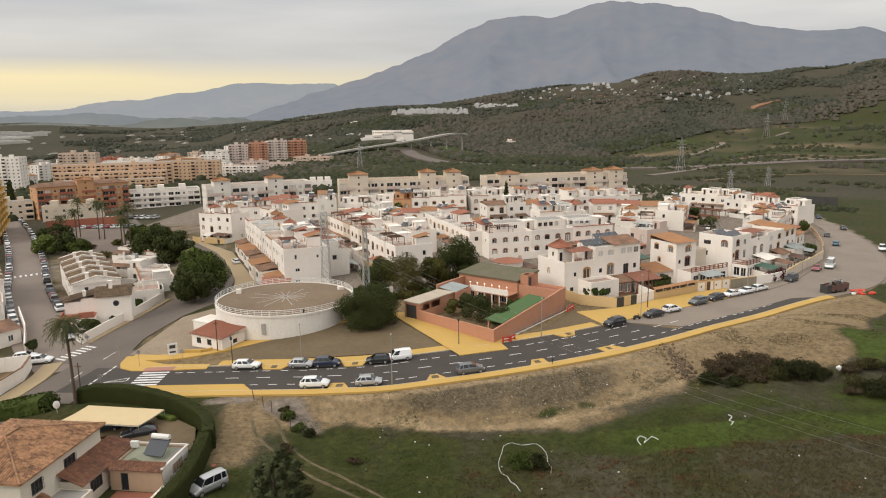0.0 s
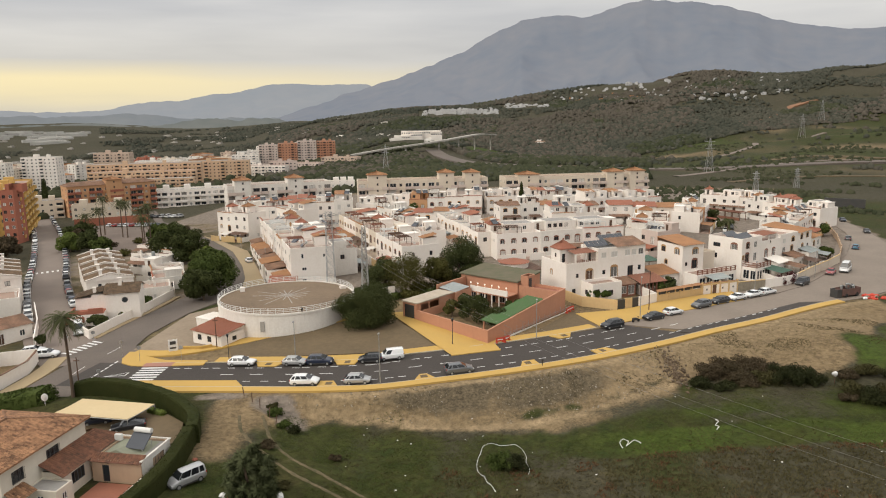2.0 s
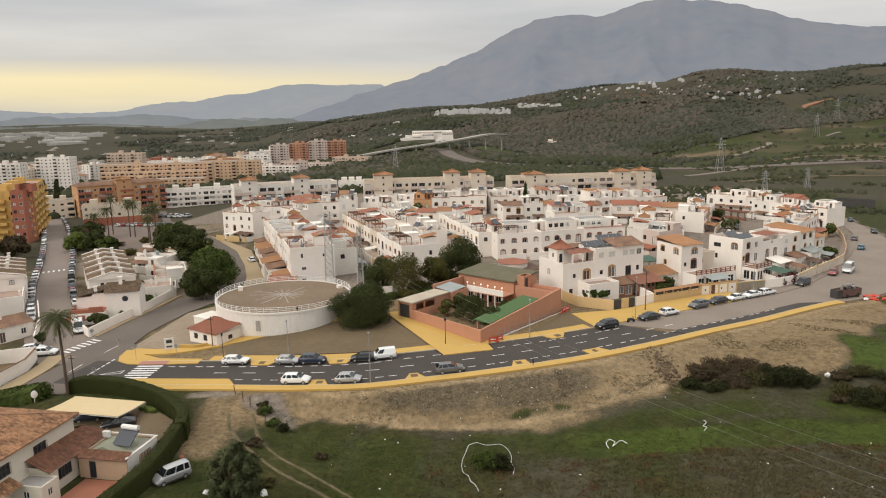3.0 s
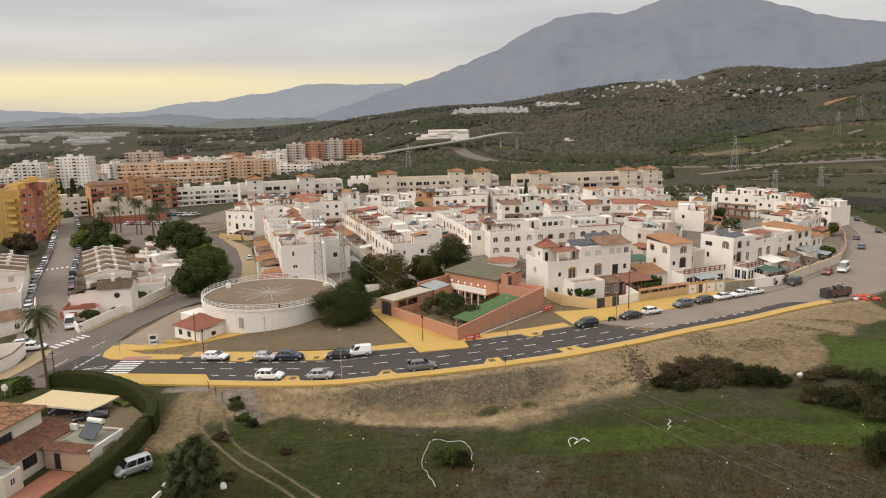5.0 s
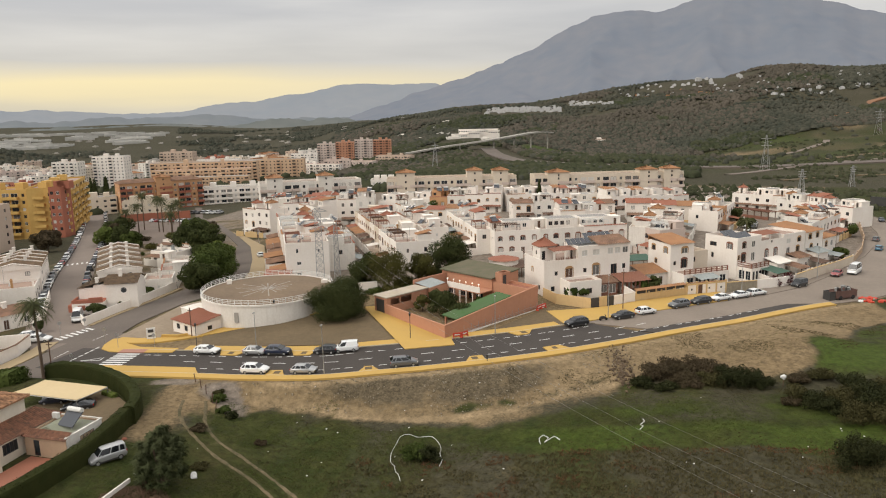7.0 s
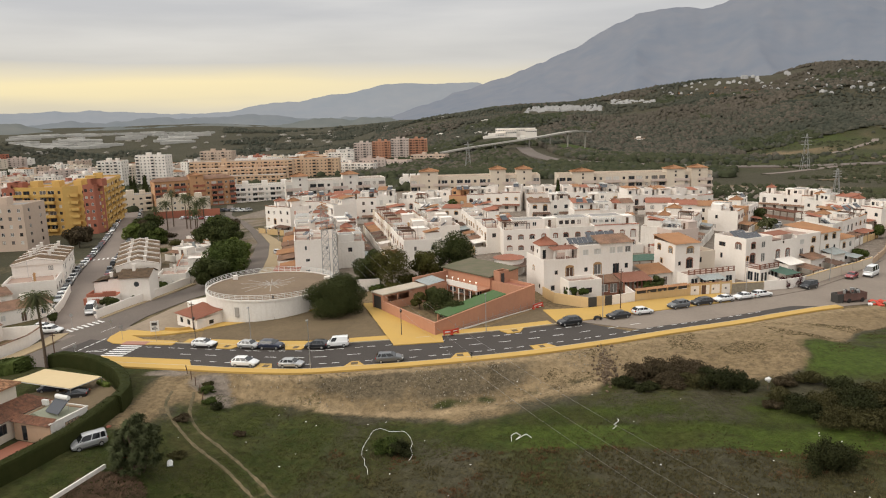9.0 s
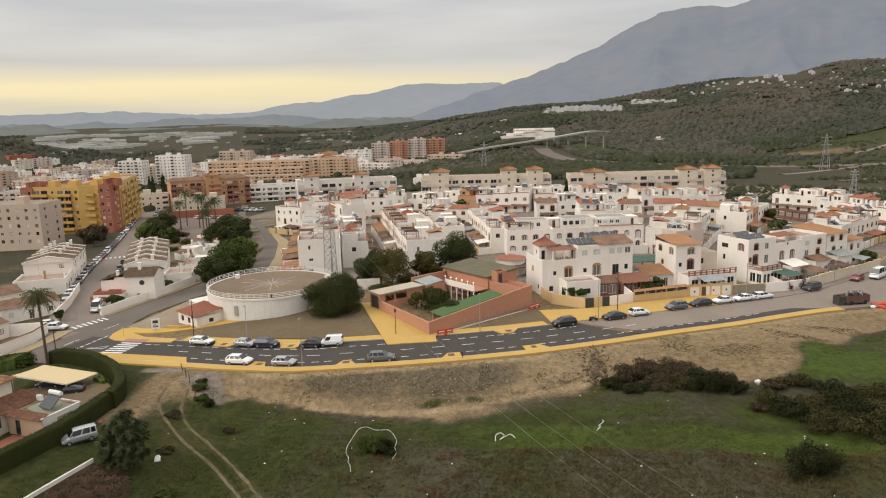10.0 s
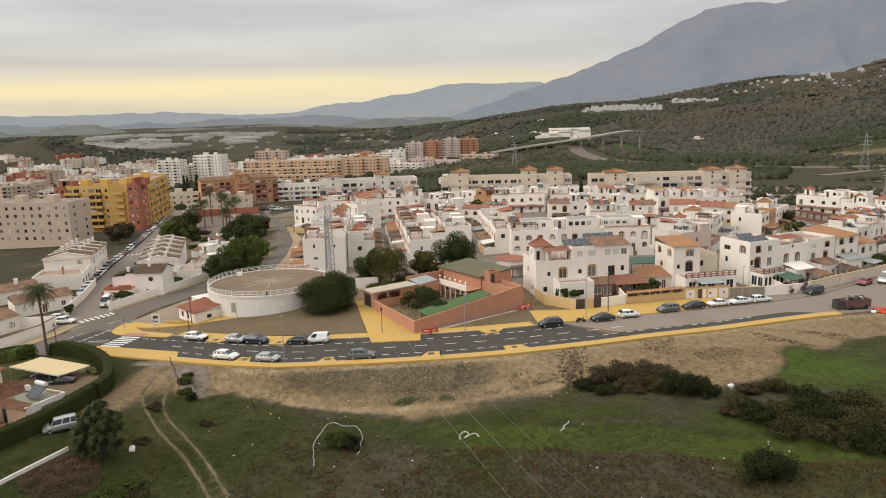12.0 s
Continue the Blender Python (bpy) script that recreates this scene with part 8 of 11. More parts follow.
# ---- street lamps, poles, signs ----
def street_lamp(x, y, h=4.2, kind="lantern"):
    ob = thing("street_lamp", pose(x, y, town_z(x, y) + 0.1), "dark post-top street lantern" if kind == "lantern" else "tall slim steel street lamp", "street lamp", "street lamps")
    bm = bmesh.new()
    tube(bm, (0, 0, 0), (0, 0, h), 0.08, 0.05, 8)
    part("post", bm, DARK_METAL if kind == "lantern" else STEEL, ob)
    if kind == "lantern":
        bm = bmesh.new()
        tube(bm, (0, 0, h), (0, 0, h + 0.45), 0.12, 0.22, 6)
        part("lantern", bm, GLASS, ob)
        bm = bmesh.new()
        tube(bm, (0, 0, h + 0.45), (0, 0, h + 0.7), 0.27, 0.04, 6)
        part("cap", bm, DARK_METAL, ob)
    else:
        part("head", boxes((-0.12, 0.12, -0.5, 0.1, h - 0.05, h + 0.08)), STEEL, ob)


for x_, y_ in ((2.2, 118.2), (-26.2, 126.6), (-36.0, 113.9)):
    street_lamp(x_, y_)
for x_, y_, h_ in ((-8.2, 101.0, 8.0), (37.5, 131.8, 8.5), (66.5, 152.0, 7.5), (-24, 112.2, 7), (17, 121.4, 7), (88, 171, 7.5), (-53.8, 196, 5), (-71, 226, 5)):
    street_lamp(x_, y_, h_, "tall")


def pole(x, y, h, r_=0.11, mat=None, label="dark wooden telegraph pole by the road"):
    ob = thing("utility_pole", pose(x, y, ground_z(x, y) - 0.3), label, "pole", "poles")
    bm = bmesh.new()
    tube(bm, (0, 0, 0), (0, 0, h), r_, r_ * 0.7, 7)
    part("shaft", bm, mat or BROWN_WOOD, ob)
    part("crossbar", boxes((-0.5, 0.5, -0.05, 0.05, h - 0.6, h - 0.5)), mat or BROWN_WOOD, ob)


pole(-40.8, 121.2, 6.2)
pole(-55.2, 101.2, 6.5)
pole(41, 139.5, 8.5)


def road_sign(x, y, a, h=2.3, w=0.7, mat=None, label="grey-backed road sign on a post", square=False):
    ob = thing("road_sign", pose(x, y, town_z(x, y), rz=a), label, "sign", "road signs")
    bm = bmesh.new()
    tube(bm, (0, 0, 0), (0, 0, h + w), 0.035, n=6)
    part("post", bm, STEEL, ob)
    bm = bmesh.new()
    if square:
        box(bm, -w / 2, w / 2, -0.06, -0.03, h, h + w)
    else:
        tube(bm, (0, -0.03, h + w / 2), (0, -0.06, h + w / 2), w / 2, n=14)
    part("plate", bm, mat or STEEL, ob)


for s_ in ((-57.4, 119.0, 40), (-52.4, 115.4, 20), (-44.6, 114.6, 0), (-53.5, 104.0, 180), (-70.5, 124, 30), (-66.4, 126, 30)):
    road_sign(*s_)
_o = thing("litter_bin", pose(*beside(17.6, 0.9), town_z(17.6, 107) + 0.15), "dark metal litter bin on a post by the kerb", "litter bin")
_bm = bmesh.new()
tube(_bm, (0, 0, -0.6), (0, 0, 1.3), 0.05, n=8)
part("post", _bm, DARK_METAL, _o)
_bm = bmesh.new()
tube(_bm, (0.0, -0.22, 0.45), (0.0, -0.22, 1.15), 0.14, 0.19, 12)
part("bucket", _bm, DARK_METAL, _o)
# notice board by the hut: white panel with dark, unreadable marks
_o = thing("notice_board", pose(-48.2, 119.6, town_z(-48, 119) + 0.1, rz=25), "white notice board with dark marks on the corner", "sign")
part("panel", boxes((-0.8, 0.8, -0.06, 0.06, 0.3, 2.4)), WHITE_PLASTIC, _o)
part("mark", boxes((-0.5, 0.5, -0.08, -0.06, 1.5, 2.1)), DARK_METAL, _o)
part("mark", boxes((-0.5, 0.5, -0.08, -0.06, 0.7, 1.0)), DARK_METAL, _o)
# yellow bench-wall on the corner
garden_wall([(-47, 121.3), (-43.6, 120.9), (-41.8, 121.6)], 0.6, PAVE, "low yellow seat wall on the corner", name="seat_wall", t=0.4)
garden_wall([(-178, 314), (-163, 317), (-146, 321)], 3.4, BRICK, "brick-red wall round the plaza")
# low houses and walled yards among trees, north of the tiled row
for i_, (x_, y_, a_, l_, d_, mt_) in enumerate(((-96, 201, -12, 10, 7, WHITE), (-85.5, 186.5, -8, 9, 6, WHITE_B), (-105, 224, -14, 9, 7, WHITE), (-92, 213, -30, 8, 6, WHITE_B))):
    house(pose(x_, y_, town_z(x_, y_) - 0.2, rz=a_), l_, d_, 1, mt_, random.Random(370 + i_), (True, True), "flat" if i_ == 1 else None, TILE_RED if i_ == 2 else ROOF_GREY, label="low white house with a flat roof and yard", group="low houses", yard=3.0)
garden_wall([(-75, 184), (-70.5, 172), (-67, 164)], 2.0, WHITE, "white wall between gardens and street")
garden_wall([(-96, 197), (-86, 191.5), (-76.5, 188)], 1.9, WHITE_B, "white wall between back gardens")
garden_wall([(-69.5, 152), (-73, 163), (-79, 176)], 1.8, WHITE_B, "white wall between back gardens")


# ---- trees and shrubs ----
def leaf_mesh(name, clumps, count, size, mat, seed, shell=0.55, flat=0.0):
    """A crown of many small leaf sprays round clumps of (x, y, z, rx, ry, rz)."""
    g = np.random.RandomState(seed)
    cl = np.array(clumps, dtype=float)
    vol = (cl[:, 3] * cl[:, 4] * cl[:, 5]) ** 0.67
    pick = g.choice(len(cl), count, p=vol / vol.sum())
    d = g.normal(size=(count, 3))
    d /= np.linalg.norm(d, axis=1)[:, None]
    rad = shell + (1.06 - shell) * g.rand(count) ** 0.6
    pos = cl[pick, :3] + d * rad[:, None] * cl[pick, 3:6]
    nrm = d + g.normal(size=(count, 3)) * 0.55 + np.array([0, 0, flat])
    nrm /= np.linalg.norm(nrm, axis=1)[:, None]
    u = np.cross(nrm, g.normal(size=(count, 3)))
    u /= np.linalg.norm(u, axis=1)[:, None] + 1e-9
    v = np.cross(nrm, u)
    s = size * (0.6 + 0.8 * g.rand(count))[:, None]
    quad = np.stack([pos - u * s - v * s * 0.45, pos + u * s * 0.2 - v * s * 0.6, pos + u * s + v * s * 0.35, pos - u * s * 0.3 + v * s * 0.6], 1).reshape(-1, 3)
    me = bpy.data.meshes.new(name)
    me.vertices.add(count * 4)
    me.vertices.foreach_set("co", quad.ravel())
    me.loops.add(count * 4)
    me.loops.foreach_set("vertex_index", np.arange(count * 4))
    me.polygons.add(count)
    me.polygons.foreach_set("loop_start", np.arange(0, count * 4, 4))
    me.polygons.foreach_set("loop_total", np.full(count, 4))
    me.update()
    me.validate()
    me.materials.append(mat)
    return me


def crown_clumps(seed, n, spread_xy, z0, z1, r0, r1):
    g = random.Random(seed)
    out = []
    for _ in range(n):
        a, f = g.uniform(0, 2 * math.pi), g.random() ** 0.5
        t = g.random()
        k = math.sin(math.pi * (0.18 + 0.72 * t)) ** 0.7
        r_ = g.uniform(r0, r1)
        out.append((spread_xy * f * k * math.cos(a), spread_xy * f * k * math.sin(a), z0 + (z1 - z0) * t, r_, r_, r_ * 0.8))
    return out


def tree(m, seed, height, spread_xy, mat, label, leaves=4500, size=0.28, stem=0.3, low=0.3, n=16, name="tree", group="trees", category="tree", limbs=5):
    ob = thing(name, m, label, category, group)
    g = random.Random(seed)
    bm = bmesh.new()
    fork = height * (low + 0.12)
    tube(bm, (0, 0, -0.6), (0.1, 0, fork), stem, stem * 0.7, 8)
    part("trunk", bm, BARK, ob)
    cl = crown_clumps(seed, n, spread_xy * 0.72, height * low + 0.8, height - spread_xy * 0.22, spread_xy * 0.24, spread_xy * 0.42)
    for k in range(limbs):
        c = cl[k % len(cl)]
        bm = bmesh.new()
        mid = (c[0] * 0.45 + g.uniform(-0.3, 0.3), c[1] * 0.45, (fork + c[2]) / 2 + 0.3)
        tube(bm, (0.1, 0, fork - 0.2), mid, stem * 0.5, stem * 0.32, 6)
        tube(bm, mid, c[:3], stem * 0.32, stem * 0.1, 5)
        part("limb", bm, BARK, ob)
    me = leaf_mesh("crown", cl, leaves, size, mat, seed)
    c = new("crown", me)
    c.parent = ob
    return ob


def gpose(x, y, dz=0.0, rz=0.0):
    return pose(x, y, ground_z(x, y) + dz, rz=rz)


tree(gpose(-14.6, 130.6), 1, 7.8, 6.8, LEAF_DARK, "dense dark evergreen tree between the tank and school", 62000, 0.105, 0.45, -0.05, 44)
tree(gpose(-9.5, 153.5), 2, 10.0, 6.0, LEAF_OLIVE, "thin olive-brown tree with open branches", 16000, 0.115, 0.3, 0.12, 28)
tree(gpose(-14.5, 156.0), 3, 8.5, 5.0, LEAF_DARK, "dark green tree behind the tank", 9000, 0.2, 0.3, 0.02, 18)
tree(gpose(-3.0, 157.5), 4, 8.0, 4.5, LEAF_OLIVE, "olive-green tree behind the school", 7000, 0.18, 0.25, 0.06, 14)
tree(gpose(3.2, 164.0), 5, 11.0, 6.8, LEAF_DARK, "large round dark evergreen tree behind the school", 36000, 0.145, 0.4, 0.02, 30)
tree(gpose(-58.2, 166.6), 6, 9.6, 7.0, LEAF, "broad green street tree", 16000, 0.215, 0.35, 0.15, 24)
tree(gpose(-57.6, 158.4), 7, 8.0, 5.6, LEAF_DARK, "dark green street tree", 12500, 0.215, 0.3, 0.15, 18)
tree(gpose(-63.5, 177), 8, 9.5, 6.0, LEAF, "broad green street tree", 9000, 0.28, 0.3, 0.18, 18)
tree(gpose(-68, 190), 12, 8.5, 5.0, LEAF_YELLOW, "yellowish green street tree", 6000, 0.28, 0.3, 0.18, 14)
tree(gpose(-91, 220), 9, 11.0, 8.0, LEAF_DARK, "large dark green street tree", 11000, 0.32, 0.35, 0.1, 22)
tree(gpose(-81, 209), 10, 10.0, 7.0, LEAF_DARK, "dark green street tree", 9000, 0.3, 0.3, 0.12, 20)
tree(gpose(-97, 232), 11, 9.0, 7.0, LEAF, "broad green street tree", 8000, 0.3, 0.3, 0.12, 18)
tree(gpose(-137, 240), 13, 7.0, 5.5, LEAF_YELLOW, "yellowish green tree on the plaza", 5000, 0.3, 0.3, 0.12, 14)
tree(gpose(-146, 262), 14, 8.0, 7.0, LEAF_DARK, "broad dark tree on the plaza", 6000, 0.32, 0.3, 0.1, 16)
for i_, (x_, y_, h_, s_) in enumerate(((-128, 236, 8, 5), (-137, 246, 7, 5), (-120, 230, 6, 4), (-147, 262, 8, 5), (-100, 246, 7, 5), (-112, 255, 7, 5), (-160, 236, 7, 5.5), (-152, 228, 6.5, 5), (-165, 247, 7, 5))):
    tree(gpose(x_, y_), 20 + i_, h_, s_, (LEAF_DARK, LEAF_BROWN, LEAF)[i_ % 3] if i_ < 6 else LEAF_BROWN, "bushy street tree in the plaza" if i_ < 6 else "bare brown street tree", 3200, 0.34, 0.25, 0.2, 12)
for i_, (x_, y_, h_, s_, mt) in enumerate(((6, 131.6, 5.2, 4.2, LEAF_DARK), (10.2, 128.6, 4.4, 3.4, LEAF_DARK), (3.6, 136.4, 4.4, 3.2, LEAF_DARK), (13.5, 135.5, 3.4, 1.8, LEAF), (1.5, 134.5, 3.2, 2.0, LEAF_OLIVE), (10.5, 125.8, 3.0, 1.8, LEAF_DARK))):
    tree(gpose(x_, y_), 40 + i_, h_, s_, mt, "dark garden tree in the school court", 5200, 0.14, 0.14, 0.12, 10)
for i_, (x_, y_, h_, s_, mt) in enumerate(((36, 225, 7, 4.5, LEAF), (39, 232, 6, 4, LEAF_DARK), (48.6, 155.2, 3.4, 2.6, LEAF_DARK), (46.2, 154.0, 2.8, 2.0, LEAF), (90, 240, 5, 3, LEAF_DARK), (103, 196, 3.5, 3, LEAF), (-18, 268, 6, 4.5, LEAF),
                                          (31, 146.8, 2.6, 1.7, LEAF), (33.5, 147.5, 2.2, 1.5, LEAF), (92, 256, 6, 4, LEAF_DARK), (120, 236, 4, 3.5, LEAF), (-71, 146, 2.5, 2.5, LEAF_OLIVE), (-69.8, 155, 2.5, 2.5, LEAF), (-77, 126.5, 3, 1.4, LEAF_DARK), (-72.4, 138.2, 2.8, 2.2, LEAF_DARK))):
    tree(gpose(x_, y_), 60 + i_, h_, s_, mt, "green garden tree among the houses", 1900, 0.26, 0.15, 0.15, 9, group="garden trees")
# a slim cypress
_o = thing("cypress", gpose(23, 262), "tall slim dark cypress", "tree")
_bm = bmesh.new()
tube(_bm, (0, 0, -0.3), (0, 0, 4), 0.25, 0.15, 7)
part("trunk", _bm, BARK, _o)
_c = new("crown", leaf_mesh("crown", [(0, 0, 1.5 + k * 1.1, 1.5 - 0.11 * k, 1.5 - 0.11 * k, 1.3) for k in range(10)], 3000, 0.26, LEAF_DARK, 9))
_c.parent = _o
for i_, (x_, y_) in enumerate(((-285, 452), (-280, 456), (-276, 452), (-290, 455), (-282, 460))):
    _o = thing("cypress", gpose(x_, y_), "dark cypress between city blocks", "tree", "cypresses")
    _bm = bmesh.new()
    tube(_bm, (0, 0, -0.3), (0, 0, 5), 0.25, 0.15, 6)
    part("trunk", _bm, BARK, _o)
    _c = new("crown", leaf_mesh("crown", [(0, 0, 2 + k * 1.7, 2.2 - 0.2 * k, 2.2 - 0.2 * k, 1.7) for k in range(9)], 900, 0.5, LEAF_DARK, 19 + i_))
    _c.parent = _o


def palm(m, h, seed, fronds=34, reach=2.4, label="tall slender palm with a round head of fronds"):
    ob = thing("palm_tree", m, label, "palm tree", "palms")
    g = random.Random(seed)
    bm = bmesh.new()
    lean = g.uniform(-0.35, 0.35)
    pts = [Vector((lean * (k / 8) ** 2, 0, -0.5 + (h + 0.5) * k / 8)) for k in range(9)]
    for k in range(8):
        tube(bm, pts[k], pts[k + 1], 0.26 - 0.012 * k, 0.26 - 0.012 * (k + 1), 8, caps=False)
    part("trunk", bm, BARK, ob)
    top, near = pts[-1], m.translation.y < 150
    for k in range(fronds):
        a = 2.4 * k + g.uniform(-0.2, 0.2)
        up = 1.1 - 2.3 * k / fronds
        if near or not k:
            bm = bmesh.new()
        line = []
        for j in range(7):
            s = j / 6
            rr = reach * s * (0.9 + 0.1 * math.cos(up))
            line.append(top + Vector((math.cos(a) * rr * math.cos(up * 0.6), math.sin(a) * rr * math.cos(up * 0.6), up * reach * 0.6 * s - 1.4 * s * s)))
        side = Vector((-math.sin(a), math.cos(a), 0))
        for j in range(6):
            for sd in (-1, 1):
                w0 = 0.55 * math.sin(math.pi * (0.12 + 0.85 * j / 6))
                for q in range(2):
                    p0 = line[j].lerp(line[j + 1], q / 2)
                    p1 = line[j].lerp(line[j + 1], q / 2 + 0.38)
                    tip = p1 + side * sd * w0 + Vector((0, 0, -0.22)) + (line[j + 1] - line[j]) * 0.5
                    bm.faces.new([bm.verts.new(v) for v in (p0, p1, tip)])
        tube(bm, line[0], line[3], 0.03, 0.02, 3, caps=False)
        if near:
            part("frond", bm, PALM, ob)
    if not near:
        part("crown", bm, PALM, ob, "round head of feathery fronds")
    return ob


palm(gpose(-54.6, 98.4), 12.6, 1, 60, 3.0)
for i_, (x_, y_, h_) in enumerate(((-145.6, 280, 15.5), (-133.6, 271, 14.5), (-130.6, 269, 14), (-106.9, 234, 11.5), (-111.5, 248, 14.5), (-149, 272, 9.5), (-140.8, 268, 12), (-113.5, 246, 13))):
    palm(gpose(x_, y_), h_, 10 + i_, 40, 3.3)
palm(gpose(88, 232), 5, 30, 18, 3.2, "low palm between terraces")


def yucca():
    """The spiky dark bush-tree below the road: stems with rosettes of sword leaves."""
    ob = thing("yucca_tree", gpose(-18.5, 71.2), "large dark spiky yucca tree beside the parked van", "tree")
    g = random.Random(3)
    tips = []
    for k in range(130):
        a, f = g.uniform(0, 2 * math.pi), g.random() ** 0.5
        tips.append(Vector((2.9 * f * math.cos(a), 2.7 * f * math.sin(a), 0.7 + 6.8 * (1 - 0.42 * f * f) * g.uniform(0.12, 1.0))))
    for k in range(7):
        bm = bmesh.new()
        tube(bm, (g.uniform(-0.5, 0.5), g.uniform(-0.5, 0.5), -0.8), tips[k * 3] * 0.6, 0.22, 0.14, 6)
        tube(bm, tips[k * 3] * 0.6, tips[k * 3], 0.14, 0.08, 5)
        part("stem", bm, BARK, ob)
    for t in tips:
        bm = bmesh.new()
        for k in range(64):
            d = Vector((g.gauss(0, 1), g.gauss(0, 1), g.gauss(0.3, 0.8))).normalized()
            s = d.cross(Vector((0.2, 0.1, 1))).normalized() * 0.05
            l_ = g.uniform(0.55, 0.95)
            bm.faces.new([bm.verts.new(v) for v in (t - s, t + s, t + d * l_ * 0.6 + s * 0.8 - Vector((0, 0, 0.04)), t + d * l_ - Vector((0, 0, 0.2)))])
        part("rosette", bm, SWORD_LEAF, ob)


yucca()


def hedge(line, w, h, name, label, seed=1, per=260, mat=None, clipped=True):
    """A hedge along a line: a leafy body, clipped flat on top, with small leaves standing out all over it."""
    pts = spline(line, 0.6)
    ob = thing(name, Matrix(), label, "hedge", "hedges")
    bm = bmesh.new()
    rings = []
    for i, p in enumerate(pts):
        d = (pts[min(i + 1, len(pts) - 1)] - pts[max(i - 1, 0)]).normalized()
        nn = Vector((-d.y, d.x))
        zb = ground_z(p.x, p.y)
        ring = []
        for u, z in ((-0.48, -0.4), (-0.5, 0.4 * h), (-0.47, 0.85 * h), (-0.4, 0.96 * h), (-0.15, h), (0.15, h), (0.4, 0.96 * h), (0.47, 0.85 * h), (0.5, 0.4 * h), (0.48, -0.4)):
            k = 1 + 0.10 * noise.noise(Vector((p.x * 0.9 + u * 5, p.y * 0.9, z * 1.3)))
            ring.append(bm.verts.new((p.x + nn.x * u * w * k, p.y + nn.y * u * w * k, zb + z * (1 + (k - 1) * 0.5))))
        rings.append(ring)
    for a, b in zip(rings, rings[1:]):
        for k in range(9):
            bm.faces.new((a[k], a[k + 1], b[k + 1], b[k]))
    bm.faces.new(rings[0])
    bm.faces.new(rings[-1][::-1])
    bmesh.ops.recalc_face_normals(bm, faces=bm.faces)
    part("body", bm, mat or HEDGE, ob)
    clumps = []
    g = random.Random(seed)
    for p in pts:
        zb = ground_z(p.x, p.y)
        for zz in np.arange(0.3, h - 0.1, 0.4):
            clumps.append((p.x, p.y, zb + zz, w * 0.5, w * 0.5, 0.34))
    c = new("leaves", leaf_mesh("leaves", clumps, per * len(pts), 0.075 if clipped else 0.16, mat or HEDGE, seed, 0.75))
    c.parent = ob
    c["kind"] = "stuff"
    return ob


hedge([(-54.5, 99.6), (-50, 99.3), (-45.5, 98.4), (-40, 95.8), (-35, 91.6), (-31.6, 87.4), (-30.0, 83.0)], 1.7, 2.6, "hedge", "tall clipped dark green hedge curving round the villa", 1, per=520)
hedge([(-30.4, 83), (-29.7, 78), (-29.4, 74.5), (-29.6, 70), (-30.6, 64), (-32, 57)], 1.7, 2.5, "hedge", "clipped dark green hedge beside the parked van", 2, per=460)
hedge([(-66, 96), (-62.5, 97.2), (-58.5, 97.4)], 4.0, 2.2, "hedge", "overgrown green hedge by the street", 3, per=900, mat=LEAF, clipped=False)
hedge([(-40, 92.6), (-37.6, 91.4)], 0.9, 1.0, "flowering_bush", "yellow flowering shrub beside the carport", 5, per=160, mat=LEAF_YELLOW, clipped=False)


def shrub(x, y, r_, h, seed, mat, label="low wild shrub on the slope", leaves=1100, size=0.17, name="shrub", group="shrubs"):
    g = random.Random(seed)
    z = ground_z(x, y)
    cl = [(g.uniform(-0.6, 0.6) * r_, g.uniform(-0.6, 0.6) * r_, h * g.uniform(0.15, 0.65), r_ * g.uniform(0.22, 0.5), r_ * g.uniform(0.22, 0.5), h * g.uniform(0.16, 0.36)) for _ in range(15)]
    ob = new(name, leaf_mesh(name, cl, leaves, size, mat, seed, 0.3))
    ob.location = (x, y, z - 0.05)
    return tagged(ob, label, "shrub", group)


